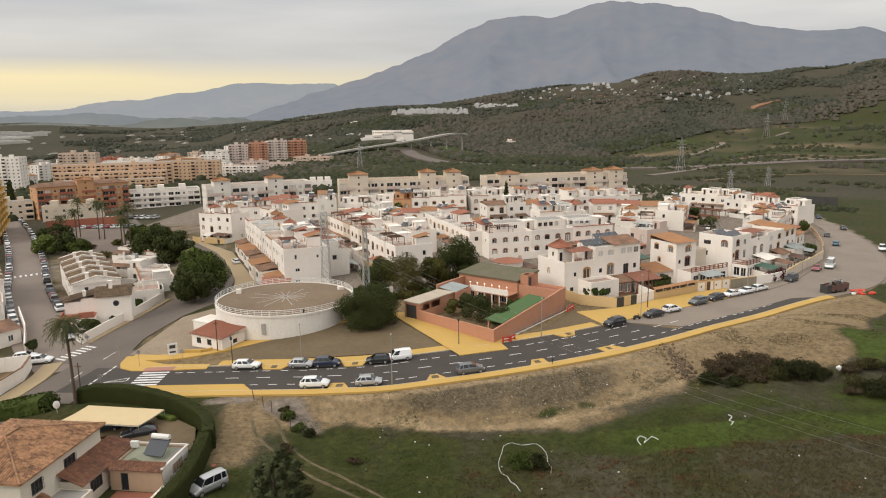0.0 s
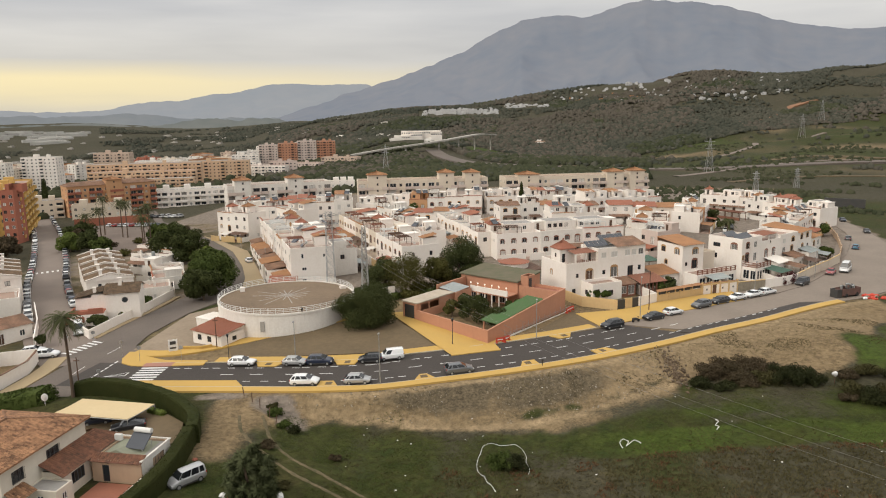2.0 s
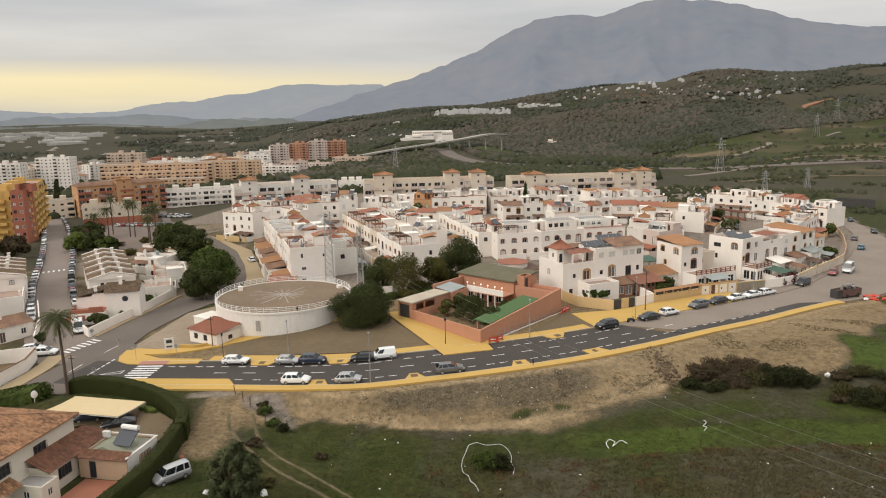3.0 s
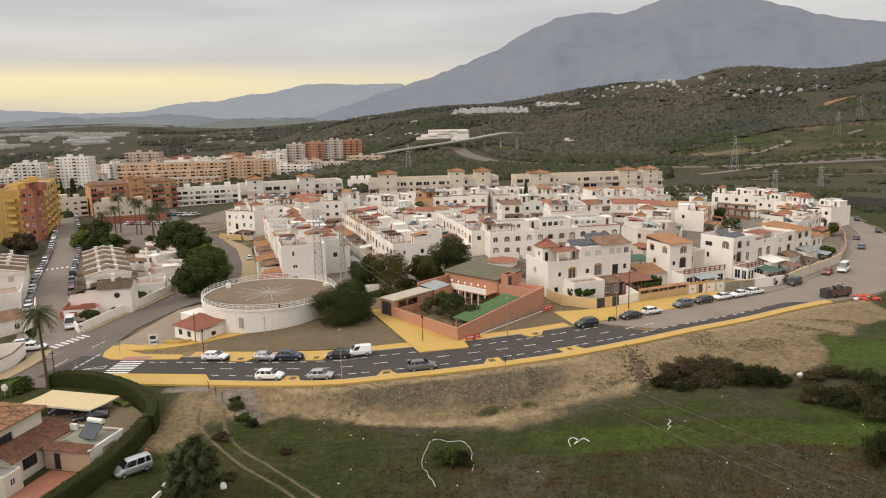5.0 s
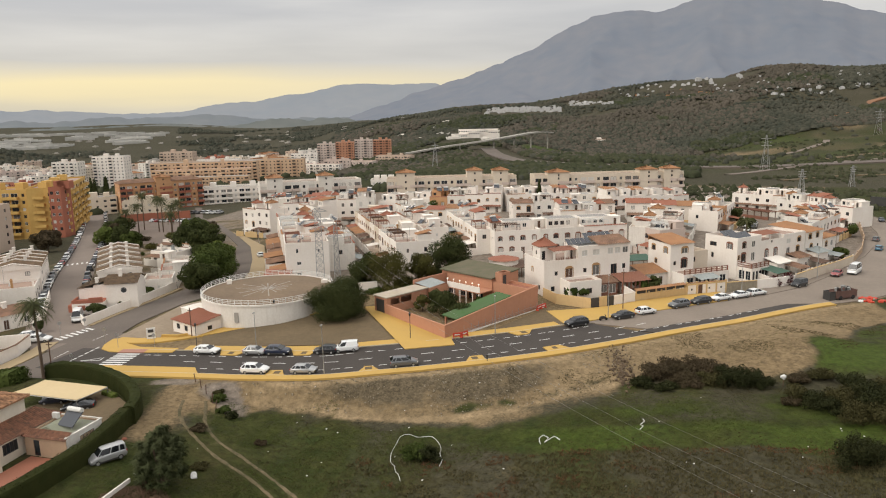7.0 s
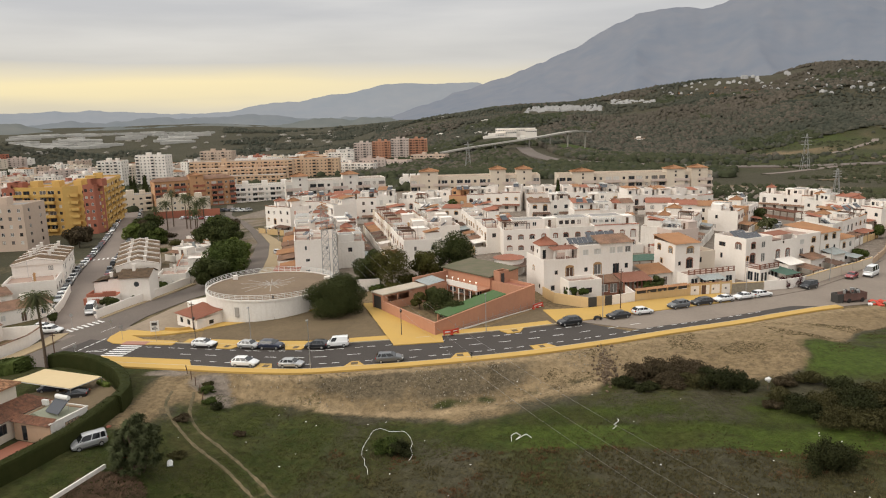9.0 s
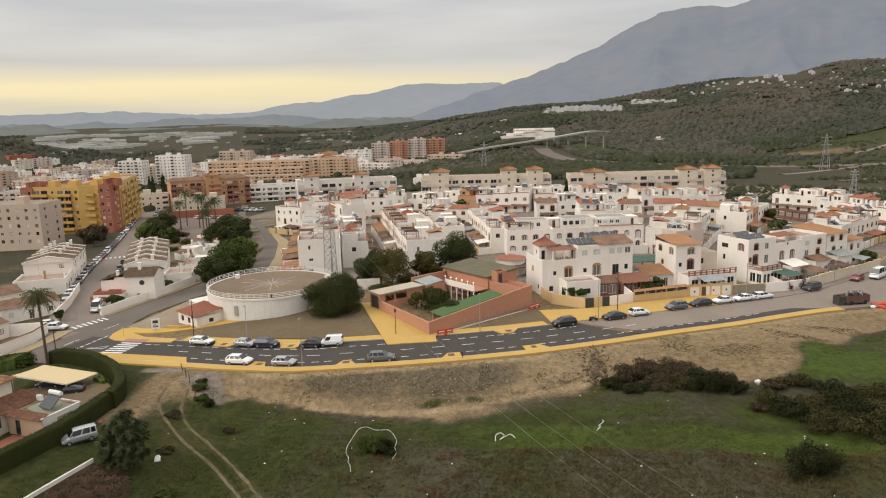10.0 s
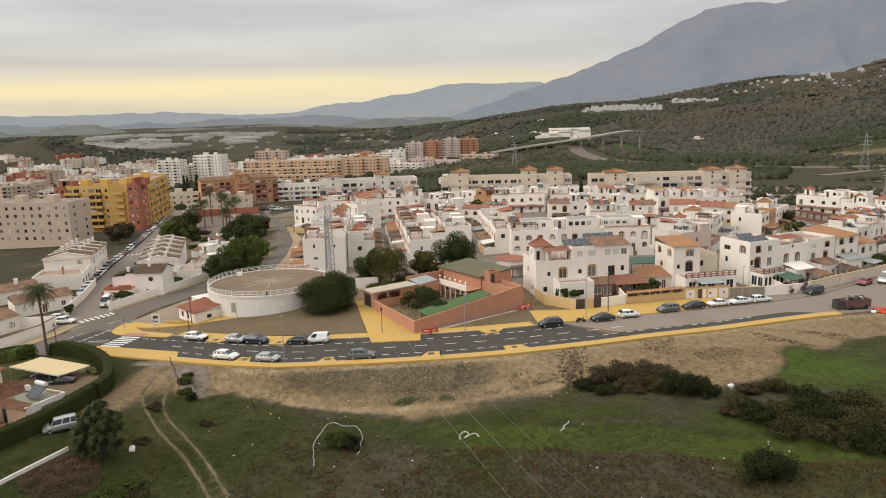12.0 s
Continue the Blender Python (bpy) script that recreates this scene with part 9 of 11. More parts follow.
for i_, (x_, y_, r_, h_, mt) in enumerate((
        (40.2, 103.2, 2.0, 1.7, SCRUB_DARK), (43.0, 106.4, 3.0, 2.4, LEAF_BROWN), (46.0, 107.6, 3.4, 2.6, LEAF_BROWN), (49.4, 108.0, 3.2, 2.5, LEAF_BROWN), (51.6, 106.6, 2.4, 2.0, LEAF_BROWN), (46.2, 105.0, 2.4, 1.8, LEAF_BROWN), (43.5, 102.2, 2.2, 1.5, SCRUB_DARK), (47, 103.4, 2.6, 1.6, LEAF_BROWN), (50.5, 104.4, 2.4, 1.8, SCRUB_OLIVE),
        (53.2, 103.8, 3.0, 3.3, SCRUB_DARK), (55.4, 104.6, 2.6, 3.0, SCRUB_DARK), (57.3, 103.6, 1.8, 1.9, SCRUB_DARK),
        (61.5, 100.5, 2.6, 2.0, SCRUB_OLIVE), (63.4, 96.5, 3.2, 2.6, SCRUB_DARK), (66.5, 98.5, 3.6, 2.8, SCRUB_OLIVE), (70, 97.5, 4.0, 3.0, SCRUB_DARK), (74, 96, 4.2, 3.2, SCRUB_OLIVE), (66.5, 93.2, 3.6, 2.6, SCRUB_OLIVE), (70.5, 92, 4.0, 2.8, SCRUB_OLIVE), (75, 91, 4.2, 3.0, SCRUB_DARK), (79, 95, 4.2, 3.0, SCRUB_OLIVE),
        (66.0, 106.0, 2.2, 1.8, SCRUB_OLIVE), (62.5, 104.5, 2.0, 1.6, LEAF_BROWN), (70, 103, 3.0, 2.2, SCRUB_DARK), (75, 101.5, 3.4, 2.6, SCRUB_OLIVE),
        (61.6, 82.0, 2.7, 4.6, SCRUB_DARK), (63.4, 82.6, 2.4, 4.0, SCRUB_DARK), (84, 101, 4, 2.6, SCRUB_DARK), (59.8, 98.6, 1.6, 1.2, LEAF_BROWN),
        (9.4, 83.4, 2.2, 2.2, LEAF), (11.2, 83.0, 1.9, 1.9, SCRUB_DARK), (-18.8, 90.5, 1.0, 1.4, SCRUB_DARK), (-22.5, 94, 1.3, 1.2, LEAF), (-20.5, 91.5, 1.3, 1.0, LEAF), (-23.5, 96, 1.0, 0.9, SCRUB_OLIVE), (-21, 85, 1.3, 0.9, LEAF_BROWN), (-12, 84, 1.0, 0.7, LEAF_BROWN),
        (-12, 65, 2.2, 1.0, LEAF), (-11.5, 69, 1.6, 0.7, LEAF), (-10, 66.5, 2.4, 0.8, SCRUB_OLIVE), (-17, 77, 1.2, 0.7, SCRUB_OLIVE))):
    shrub(x_, y_, r_, h_, 100 + i_, mt, leaves=int(1700 * r_), size=0.085 + 0.008 * r_)


shrub(79.0, 164.6, 2.0, 3.2, 171, CLIMBER, "dark red flowering climber spilling over the wall", 1800, 0.13, "climber", "climbers")
shrub(76.4, 162.8, 1.6, 3.0, 172, CLIMBER, "dark red flowering climber spilling over the wall", 1200, 0.13, "climber", "climbers")


def brush_heap():
    """A heap of dead branches and hedge cuttings."""
    g = random.Random(14)
    bm = bmesh.new()
    for _ in range(4200):
        a, f = g.uniform(0, 2 * math.pi), g.random() ** 0.6
        x, y = -19.0 + 4.4 * f * math.cos(a), 65.2 + 4.6 * f * math.sin(a)
        z = ground_z(x, y) + (1.0 * (1 - f * f) + 0.5 * noise.noise(Vector((x * 0.8, y * 0.8, 1)))) * g.uniform(0.5, 1.0) + 0.1
        d = Vector((g.gauss(0, 1), g.gauss(0, 1), g.gauss(0, 0.35))).normalized() * g.uniform(0.25, 0.8)
        s = d.cross(Vector((0.1, 0.2, 1))).normalized() * 0.035
        p = Vector((x, y, z))
        bm.faces.new([bm.verts.new(v) for v in (p - s - d / 2, p + s - d / 2, p + s * 0.5 + d / 2, p - s * 0.5 + d / 2)])
    return tagged(to_object("brush_heap", bm, BRUSH), "heap of dead reddish-brown branches in the grass", "brush heap", kind="stuff")


brush_heap()


for i_, (x_, y_, r_, h_, mt) in enumerate(((-80.5, 184, 1.8, 1.6, LEAF), (-70.8, 157, 2.0, 1.8, LEAF_OLIVE), (-70.6, 162, 2.2, 1.9, LEAF), (-76, 180, 1.8, 1.6, LEAF), (-74, 170, 2.2, 2.0, LEAF_OLIVE), (-77, 160.5, 1.6, 1.3, LEAF_BROWN), (-90, 196, 2.0, 1.8, LEAF),
                                           (-99, 211, 2.4, 2.2, LEAF_DARK), (-111, 226, 2.6, 2.4, LEAF_OLIVE), (-84, 199, 2.0, 2.0, LEAF_BROWN), (-108, 214, 2.0, 1.8, LEAF), (-120, 232, 2.8, 2.6, LEAF_DARK), (-126, 246, 3.0, 2.6, LEAF_BROWN), (-118, 252, 2.8, 2.4, LEAF_OLIVE), (-72.5, 145.5, 1.6, 1.5, LEAF))):
    shrub(x_, y_, r_, h_, 140 + i_, mt, "bushy garden shrub between low houses", int(700 * r_), 0.17, "garden_shrub", "garden shrubs")


for i_, (x_, y_, r_, h_, mt) in enumerate(((-19, 152.5, 2.6, 2.6, LEAF), (-15.5, 151.5, 2.6, 2.4, LEAF_DARK), (-12, 150.5, 2.8, 2.2, LEAF), (-8.2, 150, 2.8, 2.4, LEAF_OLIVE), (-4.5, 152, 2.8, 2.4, LEAF), (-1, 154.5, 2.8, 2.4, LEAF_DARK), (2.5, 156.5, 2.6, 2.2, LEAF), (-6.5, 156.5, 3.0, 3.0, LEAF_OLIVE), (-18, 158, 2.8, 2.8, LEAF_DARK), (6.5, 158.5, 2.4, 2.2, LEAF_DARK))):
    shrub(x_, y_, r_, h_, 190 + i_, mt, "dense green undergrowth behind the school", int(900 * r_), 0.16, "undergrowth", "undergrowth")


def scatter(name, label, spots, size, mat, seed, blades, tall, kind="stuff"):
    """Many small tufts as one mesh."""
    g = np.random.RandomState(seed)
    n = len(spots)
    pos = np.repeat(np.array(spots), blades, 0)
    k = len(pos)
    base = pos + np.c_[g.normal(size=(k, 2)) * size * 0.5, np.zeros(k)]
    a = g.rand(k) * 2 * np.pi
    w = np.c_[np.cos(a), np.sin(a), np.zeros(k)] * size * 0.28
    top = base + np.c_[g.normal(size=(k, 2)) * size * 0.45, size * tall * (0.4 + 0.8 * g.rand(k))]
    tri = np.stack([base - w, base + w, top], 1).reshape(-1, 3)
    me = bpy.data.meshes.new(name)
    me.vertices.add(k * 3)
    me.vertices.foreach_set("co", tri.ravel())
    me.loops.add(k * 3)
    me.loops.foreach_set("vertex_index", np.arange(k * 3))
    me.polygons.add(k)
    me.polygons.foreach_set("loop_start", np.arange(0, k * 3, 3))
    me.polygons.foreach_set("loop_total", np.full(k, 3))
    me.update()
    me.materials.append(mat)
    return tagged(new(name, me), label, "grass", kind=kind)


def field_spots(n, seed, test):
    g = random.Random(seed)
    out = []
    while len(out) < n:
        x, y = g.uniform(-30, 95), g.uniform(58, 135)
        d = outside(x, y)
        if d > 0.6 and test(x, y, d, noise.noise(Vector((x * 0.09, y * 0.09, 2)))):
            out.append((x, y, ground_z(x, y) - 0.03))
    return out


scatter("grass_tufts", "green grass tufts over the field", field_spots(15000, 1, lambda x, y, d, n: -14 < x < 62 and foot_side(x, y) > (5.2 if 10 < x < 37 else 1.2) and n > -0.3 + 0.03 * abs(y - 90 - 0.15 * (x - 20)) and (x < 18 or y > 85.5) and rut_near(x, y) > 0.6), 0.2, GREEN_GRASS, 1, 6, 0.45)
scatter("weed_tufts", "olive weeds scattered over the field", field_spots(15000, 2, lambda x, y, d, n: x > -12 and foot_side(x, y) > 1 and (n < -0.15 or y < 86 + 0.05 * x) and rut_near(x, y) > 0.6), 0.22, WEED, 2, 6, 0.6)
scatter("rusty_weeds", "rust-brown withered weeds in drifts over the field", field_spots(13000, 6, lambda x, y, d, n: x > 0 and foot_side(x, y) > 3 and y < 83.8 + 0.03 * x and noise.noise(Vector((x * 0.2, y * 0.27, 6))) > (0.2 if x < 22 else -0.4)), 0.26, WEED_RUST, 6, 6, 1.1)
scatter("reddish_weeds", "reddish dead weeds along the grass edge and in patches", field_spots(1500, 8, lambda x, y, d, n: x > 2 and foot_side(x, y) > 3 and (abs(y - 85.0 - 0.03 * (x - 40)) < 0.7 and x > 24 and noise.noise(Vector((x * 0.25, 3, 3))) > -0.15 or y < 84 and noise.noise(Vector((x * 0.22, y * 0.3, 16))) > 0.36)), 0.26, WEED_RED, 8, 7, 1.0)
scatter("slope_weeds", "dry weeds on the stony slope", field_spots(1500, 3, lambda x, y, d, n: foot_side(x, y) < -0.5 and n > -0.1), 0.2, DRY_GRASS, 3, 6, 0.7)
scatter("slope_grass", "thin green grass along the slope", field_spots(2200, 7, lambda x, y, d, n: foot_side(x, y) < -0.5 and x > 20 and noise.noise(Vector((x * 0.13, y * 0.13, 3))) > 0.2), 0.2, WEED, 7, 5, 0.6)
scatter("track_weeds", "green weeds beside the cart track", field_spots(8000, 4, lambda x, y, d, n: -27 < x < -4 and d > 4 and n > -0.25 and rut_near(x, y) > 0.7 and not (x < -21 and y > 78)), 0.2, GREEN_GRASS, 4, 6, 0.45)


RUBBLE = material("earthy_rubble", (0.17, 0.122, 0.078), 0.95, (0.085, 0.06, 0.04), 2.0, 0.5, 0.9, 0.2, 10, island=0.5)


def stones():
    """Loose stones and rubble on the slope."""
    g = random.Random(8)
    bm = bmesh.new()
    def stone(x, y, s):
        z = ground_z(x, y)
        m = Matrix.Translation((x, y, z + s * 0.2)) @ Euler((g.uniform(0, 6), g.uniform(0, 6), g.uniform(0, 6))).to_matrix().to_4x4() @ Matrix.Diagonal((s, s * g.uniform(0.6, 1), s * g.uniform(0.5, 0.8), 1))
        vs = [bm.verts.new(m @ Vector(v)) for v in ((0.5, 0, 0), (-0.5, 0.1, 0), (0, 0.5, 0.05), (0, -0.5, 0), (0, 0.05, 0.5), (0.05, 0, -0.5))]
        for q in ((0, 2, 4), (2, 1, 4), (1, 3, 4), (3, 0, 4), (2, 0, 5), (1, 2, 5), (3, 1, 5), (0, 3, 5)):
            bm.faces.new([vs[i] for i in q])
    for x, y, z in field_spots(1500, 5, lambda x, y, d, n: -22 < x < 40 and foot_side(x, y) < -0.8 and n > -0.3):
        stone(x, y, 0.08 + 0.32 * g.random() ** 4)
    tagged(to_object("loose_stones", bm, STONE, smooth=False), "loose grey stones on the slope", "stones", kind="stuff")
    bm = bmesh.new()
    for _ in range(230):
        stone(g.gauss(37.8, 0.8), g.gauss(108.3, 2.9), g.uniform(0.15, 0.8))
    tagged(to_object("rubble", bm, RUBBLE, smooth=False), "brown earthy rubble tipped down the slope", "rubble", kind="stuff")


stones()


# ---- distant woods, scrub and scattered houses ----
def woods(name, label, n, seed, place, size, mat):
    g = random.Random(seed)
    pts = []
    guard = 0
    while len(pts) < n and guard < n * 40:
        guard += 1
        p = place(g)
        if p:
            pts.append((*p, g.uniform(0.45, 1.35) * size * (1 + 0.00035 * math.hypot(p[0], p[1]))))
    cl = np.array([(x, y, ground_z(x, y) + s * 0.45, s * 0.84, s * 0.84, s * 0.5) for x, y, s in pts])
    gg = np.random.RandomState(seed)
    # each tree: a low lumpy crown, no two alike
    sides = 4
    ang = np.arange(sides) * 2 * np.pi / sides
    form = np.array([(math.cos(v), math.sin(v), -0.7) for v in ang] + [(0.82 * math.cos(v + 0.7), 0.82 * math.sin(v + 0.7), 0.42) for v in ang] + [(0, 0, 1.0)])
    nv, nt = len(form), len(cl)
    lump = 0.8 + 0.42 * gg.rand(nt, nv, 1)
    wide = (0.75 + 0.6 * gg.rand(nt, 1, 1))
    verts = cl[:, None, :3] + form[None] * lump * cl[:, None, 3:] * np.concatenate([wide, wide, (0.7 + 0.7 * gg.rand(nt, 1, 1))], 2)
    tri = []
    for j in range(sides):
        e = (j + 1) % sides
        tri += [(j, e, sides + j), (e, sides + e, sides + j), (sides + j, sides + e, 2 * sides)]
    tri = (np.array(tri)[None] + (np.arange(nt) * nv)[:, None, None]).reshape(-1, 3)
    me = bpy.data.meshes.new(name)
    me.vertices.add(nt * nv)
    me.vertices.foreach_set("co", verts.ravel())
    k = len(tri)
    me.loops.add(k * 3)
    me.loops.foreach_set("vertex_index", tri.ravel())
    me.polygons.add(k)
    me.polygons.foreach_set("loop_start", np.arange(0, k * 3, 3))
    me.polygons.foreach_set("loop_total", np.full(k, 3))
    me.update()
    me.shade_smooth()
    me.materials.append(mat)
    return tagged(new(name, me), label, "woods", kind="stuff")


def polar(g, az0, az1, r0, r1, power=1.6):
    az, r_ = radians(g.uniform(az0, az1)), r0 + (r1 - r0) * g.random() ** power
    return r_ * math.sin(az), r_ * math.cos(az)


def dense(x, y, k=0.004):
    return noise.fractal(Vector((x * k, y * k, 9)), 1.0, 2.0, 3)


def clearing(az, r_):
    """Open ground round the village and before the long white complex."""
    rise = math.degrees(math.atan2(ground_z(r_ * math.sin(radians(az)), r_ * math.cos(radians(az))) + 4 - EYE, r_))
    return (-4.4 < az < 2.2 and -0.05 < rise < 0.45) or (2.2 < az < 6.0 and 0.45 < rise < 0.85) or (-6.8 < az < -2.0 and 800 < r_ < 1040)


MOTORWAY = [(-46, 850), (-30, 790), (-4, 717), (28, 670), (75, 628), (138, 602), (217, 590), (330, 600), (430, 640)]
_mw = np.array([tuple(p) for p in spline(MOTORWAY, 12)])


def kept_open(x, y):
    """Along the motorway, and the green field beside it."""
    return float(((_mw - (x, y)) ** 2).sum(1).min()) < 26 ** 2 or ((x - 25) / 40) ** 2 + ((y - 915) / 70) ** 2 < 1


def hill_spot(g):
    x, y = polar(g, -16, 46, 620, 1990, 1.1)
    az, r_ = math.degrees(math.atan2(x, y)), math.hypot(x, y)
    if az > 6 and r_ < 900 + 18 * (az - 9) and g.random() > 0.03:
        return None
    if clearing(az, r_) or kept_open(x, y):
        return None
    return (x, y) if dense(x, y) > -0.2 + 0.35 * g.random() else None


def bare_spot(g):
    x, y = polar(g, -16, 46, 620, 1990, 1.1)
    az, r_ = math.degrees(math.atan2(x, y)), math.hypot(x, y)
    if az > 6 and r_ < 900 + 18 * (az - 9) and g.random() > 0.03:
        return None
    if clearing(az, r_) or kept_open(x, y):
        return None
    mid = math.exp(-((az - 6) / 9) ** 2 - ((r_ - 1150) / 380) ** 2)
    return (x, y) if dense(x + 900, y, 0.003) > 0.12 - 0.5 * mid else None


def valley_spot(g):
    x, y = polar(g, -20, 14, 430, 900, 1.2)
    if y < 470 and -60 < x < 110:
        return None
    az = math.degrees(math.atan2(x, y))
    if (az < -13 and math.hypot(x, y) < 560) or (az < -17 and math.hypot(x, y) < 760) or kept_open(x, y):
        return None
    return (x, y) if dense(x, y, 0.008) > -0.25 else None


def meadow_spot(g):
    x, y = polar(g, 7, 45, 340, 1050, 1.2)
    return (x, y) if dense(x, y, 0.012) > 0.10 else None


def far_spot(g):
    x, y = polar(g, -60, -8, 1250, 2800, 0.9)
    az, r_ = math.degrees(math.atan2(x, y)), math.hypot(x, y)
    if -43 < az < -28 and r_ > 1800:
        return None
    return (x, y) if dense(x, y, 0.005) > 0.05 else None


woods("hill_woods", "dark olive woods and scrub over the hills", 32000, 1, hill_spot, 2.7, CANOPY)
woods("winter_woods", "bare brownish woods over the hills", 15000, 11, bare_spot, 3.0, CANOPY_BARE)
woods("dark_woods", "groups of dark evergreens on the hillside", 5000, 12, lambda g: (lambda p: p if p and dense(p[0] - 400, p[1], 0.005) > 0.22 else None)(hill_spot(g)), 3.4, CANOPY_DARK)
woods("valley_trees", "dark trees in the valley behind the flats", 5200, 2, valley_spot, 3.3, CANOPY_DARK)
woods("valley_scrub", "olive scrub in the valley", 3000, 5, valley_spot, 2.6, CANOPY)
woods("meadow_bushes", "scattered dark bushes on terraced meadows", 2600, 3, meadow_spot, 1.5, CANOPY_DARK)
woods("city_trees", "green trees between the city's blocks", 1400, 4, lambda g: (lambda p: p if p[0] < -150 else None)(polar(g, -52, -12, 420, 1300, 1.0)), 3.2, CANOPY_DARK)
woods("far_woods", "woods on the low hills beyond the city", 7500, 6, far_spot, 3.2, CANOPY)


# ---- the city to the west ----
def city_block(x, y, turn, L, D, floors, mat, rng, roof):
    H = floors * 3.0 + 0.8
    far = math.hypot(x, y)
    k = max(2, int(L / (3.6 if far < 900 else 5.5)))
    kd = max(1, int(D / 4.5))
    # balconies and windows by turns, in columns
    beat, wide = rng.choice((2, 3, 3, 4)), min(1.5, L / k * 0.42)
    span = lambda b: wide if b % beat == 0 else rng.uniform(0.5, 0.8)
    half = [span(b) for b in range(k)]
    front = [((b + 0.5) * L / k - half[b], (b + 0.5) * L / k + half[b], f * 3.0 + (1.0 if b % beat else 1.1), f * 3.0 + (2.0 if b % beat else 2.4)) for f in range(floors) for b in range(k)]
    side = [((b + 0.5) * D / kd - 0.7, (b + 0.5) * D / kd + 0.7, f * 3.0 + 0.8, f * 3.0 + 2.3) for f in range(floors) for b in range(kd)]
    bm = bmesh.new()
    wall(bm, (0, 0, 0), (1, 0, 0), (0, 1, 0), L, -4, H, front, 0.3)
    wall(bm, (L, 0, 0), (0, 1, 0), (-1, 0, 0), D, -4, H, side, 0.3)
    wall(bm, (L, D, 0), (-1, 0, 0), (0, -1, 0), L, -4, H, (), 0.3)
    wall(bm, (0, D, 0), (0, -1, 0), (1, 0, 0), D, -4, H, side, 0.3)
    for b in range(0, k, beat):
        for f in range(1, floors):
            u = (b + 0.5) * L / k
            box(bm, u - half[b] - 0.3, u + half[b] + 0.3, -1.2, -0.02, f * 3.0 - 0.1, f * 3.0 + 1.0)
    if roof is not None:
        box(bm, L * 0.3, L * 0.3 + 4, D * 0.3, D * 0.3 + 4, H - 0.3, H + 2.4)
        box(bm, L * 0.65, L * 0.65 + 3, D * 0.4, D * 0.4 + 3, H - 0.3, H + 2.0)
    ob = to_object("city_building", bm, mat, matrix=pose(x, y, town_z(x, y) + hill_z(x, y), rz=turn))
    tagged(ob, CITY_LABEL[mat.name], "building", "city buildings")
    part("glazing", boxes((0.3, L - 0.3, 0.3, D - 0.3, -1, H - 0.9)), GLASS, ob, "dark windows set into the walls")
    if roof is None:
        bm = bmesh.new()
        pyramid(bm, 0, L, 0, D, H, 2.2, 0.4)
        part("roof", bm, TILE, ob)
    else:
        part("roof", boxes((0.02, L - 0.02, 0.02, D - 0.02, H - 0.5, H - 0.3)), roof, ob)


CITY_LABEL = {CITY_TAN.name: "tan block of flats with balconies", SALMON.name: "salmon-red tall block of flats", WHITE.name: "white city block with rows of windows", WHITE_B.name: "greyish white city block", BEIGE.name: "beige block of flats in the city", PINK.name: "pinkish block of flats in the city",
              ORANGE.name: "orange block of flats in the city", CREAM.name: "cream block of flats in the city", BRICK.name: "brick-red block of flats", YELLOW.name: "ochre block of flats in the city"}


def city():
    g = random.Random(12)
    # ochre and salmon blocks behind the plaza
    for x, y, a, L, D, f, mt in ((-322, 586, 15, 92, 14, 7, CITY_TAN), (-312, 570, 15, 84, 12, 5, CITY_TAN), (-300, 556, 15, 76, 12, 3, CITY_TAN), (-306, 640, 12, 40, 14, 7, WHITE), (-262, 650, 12, 56, 14, 6, CITY_TAN), (-196, 690, 12, 26, 14, 4, PINK), (-206, 740, -10, 50, 14, 3, PINK),
                                 (-402, 622, 8, 30, 16, 10, WHITE), (-428, 600, 8, 24, 14, 9, WHITE_B), (-372, 690, 8, 34, 14, 10, BEIGE), (-246, 470, 20, 26, 12, 3, CREAM),
                                 (-318, 350, 10, 40, 14, 5, PINK), (-290, 372, 10, 30, 14, 5, PINK), (-262, 322, 12, 34, 12, 3, BRICK), (-310, 300, 12, 40, 12, 2, BRICK), (-252, 296, 12, 26, 12, 3, WHITE_B), (-228, 352, 30, 20, 12, 3, CREAM),
                                 (-268, 700, -10, 90, 14, 4, WHITE), (-160, 760, -8, 40, 14, 3, BEIGE)):
        city_block(x, y, a, L, D, f, mt, g, g.choice((TERRACE, ROOF_GREY)))
    # the tall red and white blocks by the valley
    for dx, mt in ((0, PINK), (22.2, SALMON), (44.4, PINK), (66.6, SALMON)):
        city_block(-252 + dx, 840 + dx * 0.2126, 12, 22, 16, 9 if dx < 60 else 8, mt, g, ROOF_GREY)
    # the rest of the city, thinning with distance
    spots = []
    for _ in range(3000):
        if len(spots) >= 190:
            break
        x, y = polar(g, -54, -13, 330, 1350, 0.9)
        if x > -200 - 0.10 * (y - 300) or (x > -330 and y < 480) or (-440 < x < -150 and y < 720):
            continue
        if any((x - p) ** 2 + (y - q) ** 2 < 36 ** 2 for p, q in spots):
            continue
        spots.append((x, y))
        far = math.hypot(x, y)
        city_block(x, y, g.choice((-20, -12, 68, 8, 30)), g.uniform(18, 46), g.uniform(11, 16), g.choice((3, 4, 5, 5, 6)) if far < 1000 else g.choice((2, 3, 4)),
                   g.choice((WHITE, WHITE, WHITE_B, PINK, CREAM, BEIGE, BRICK)), g, g.choice((TERRACE, ROOF_GREY, ROOF_GREY, None)))


city()


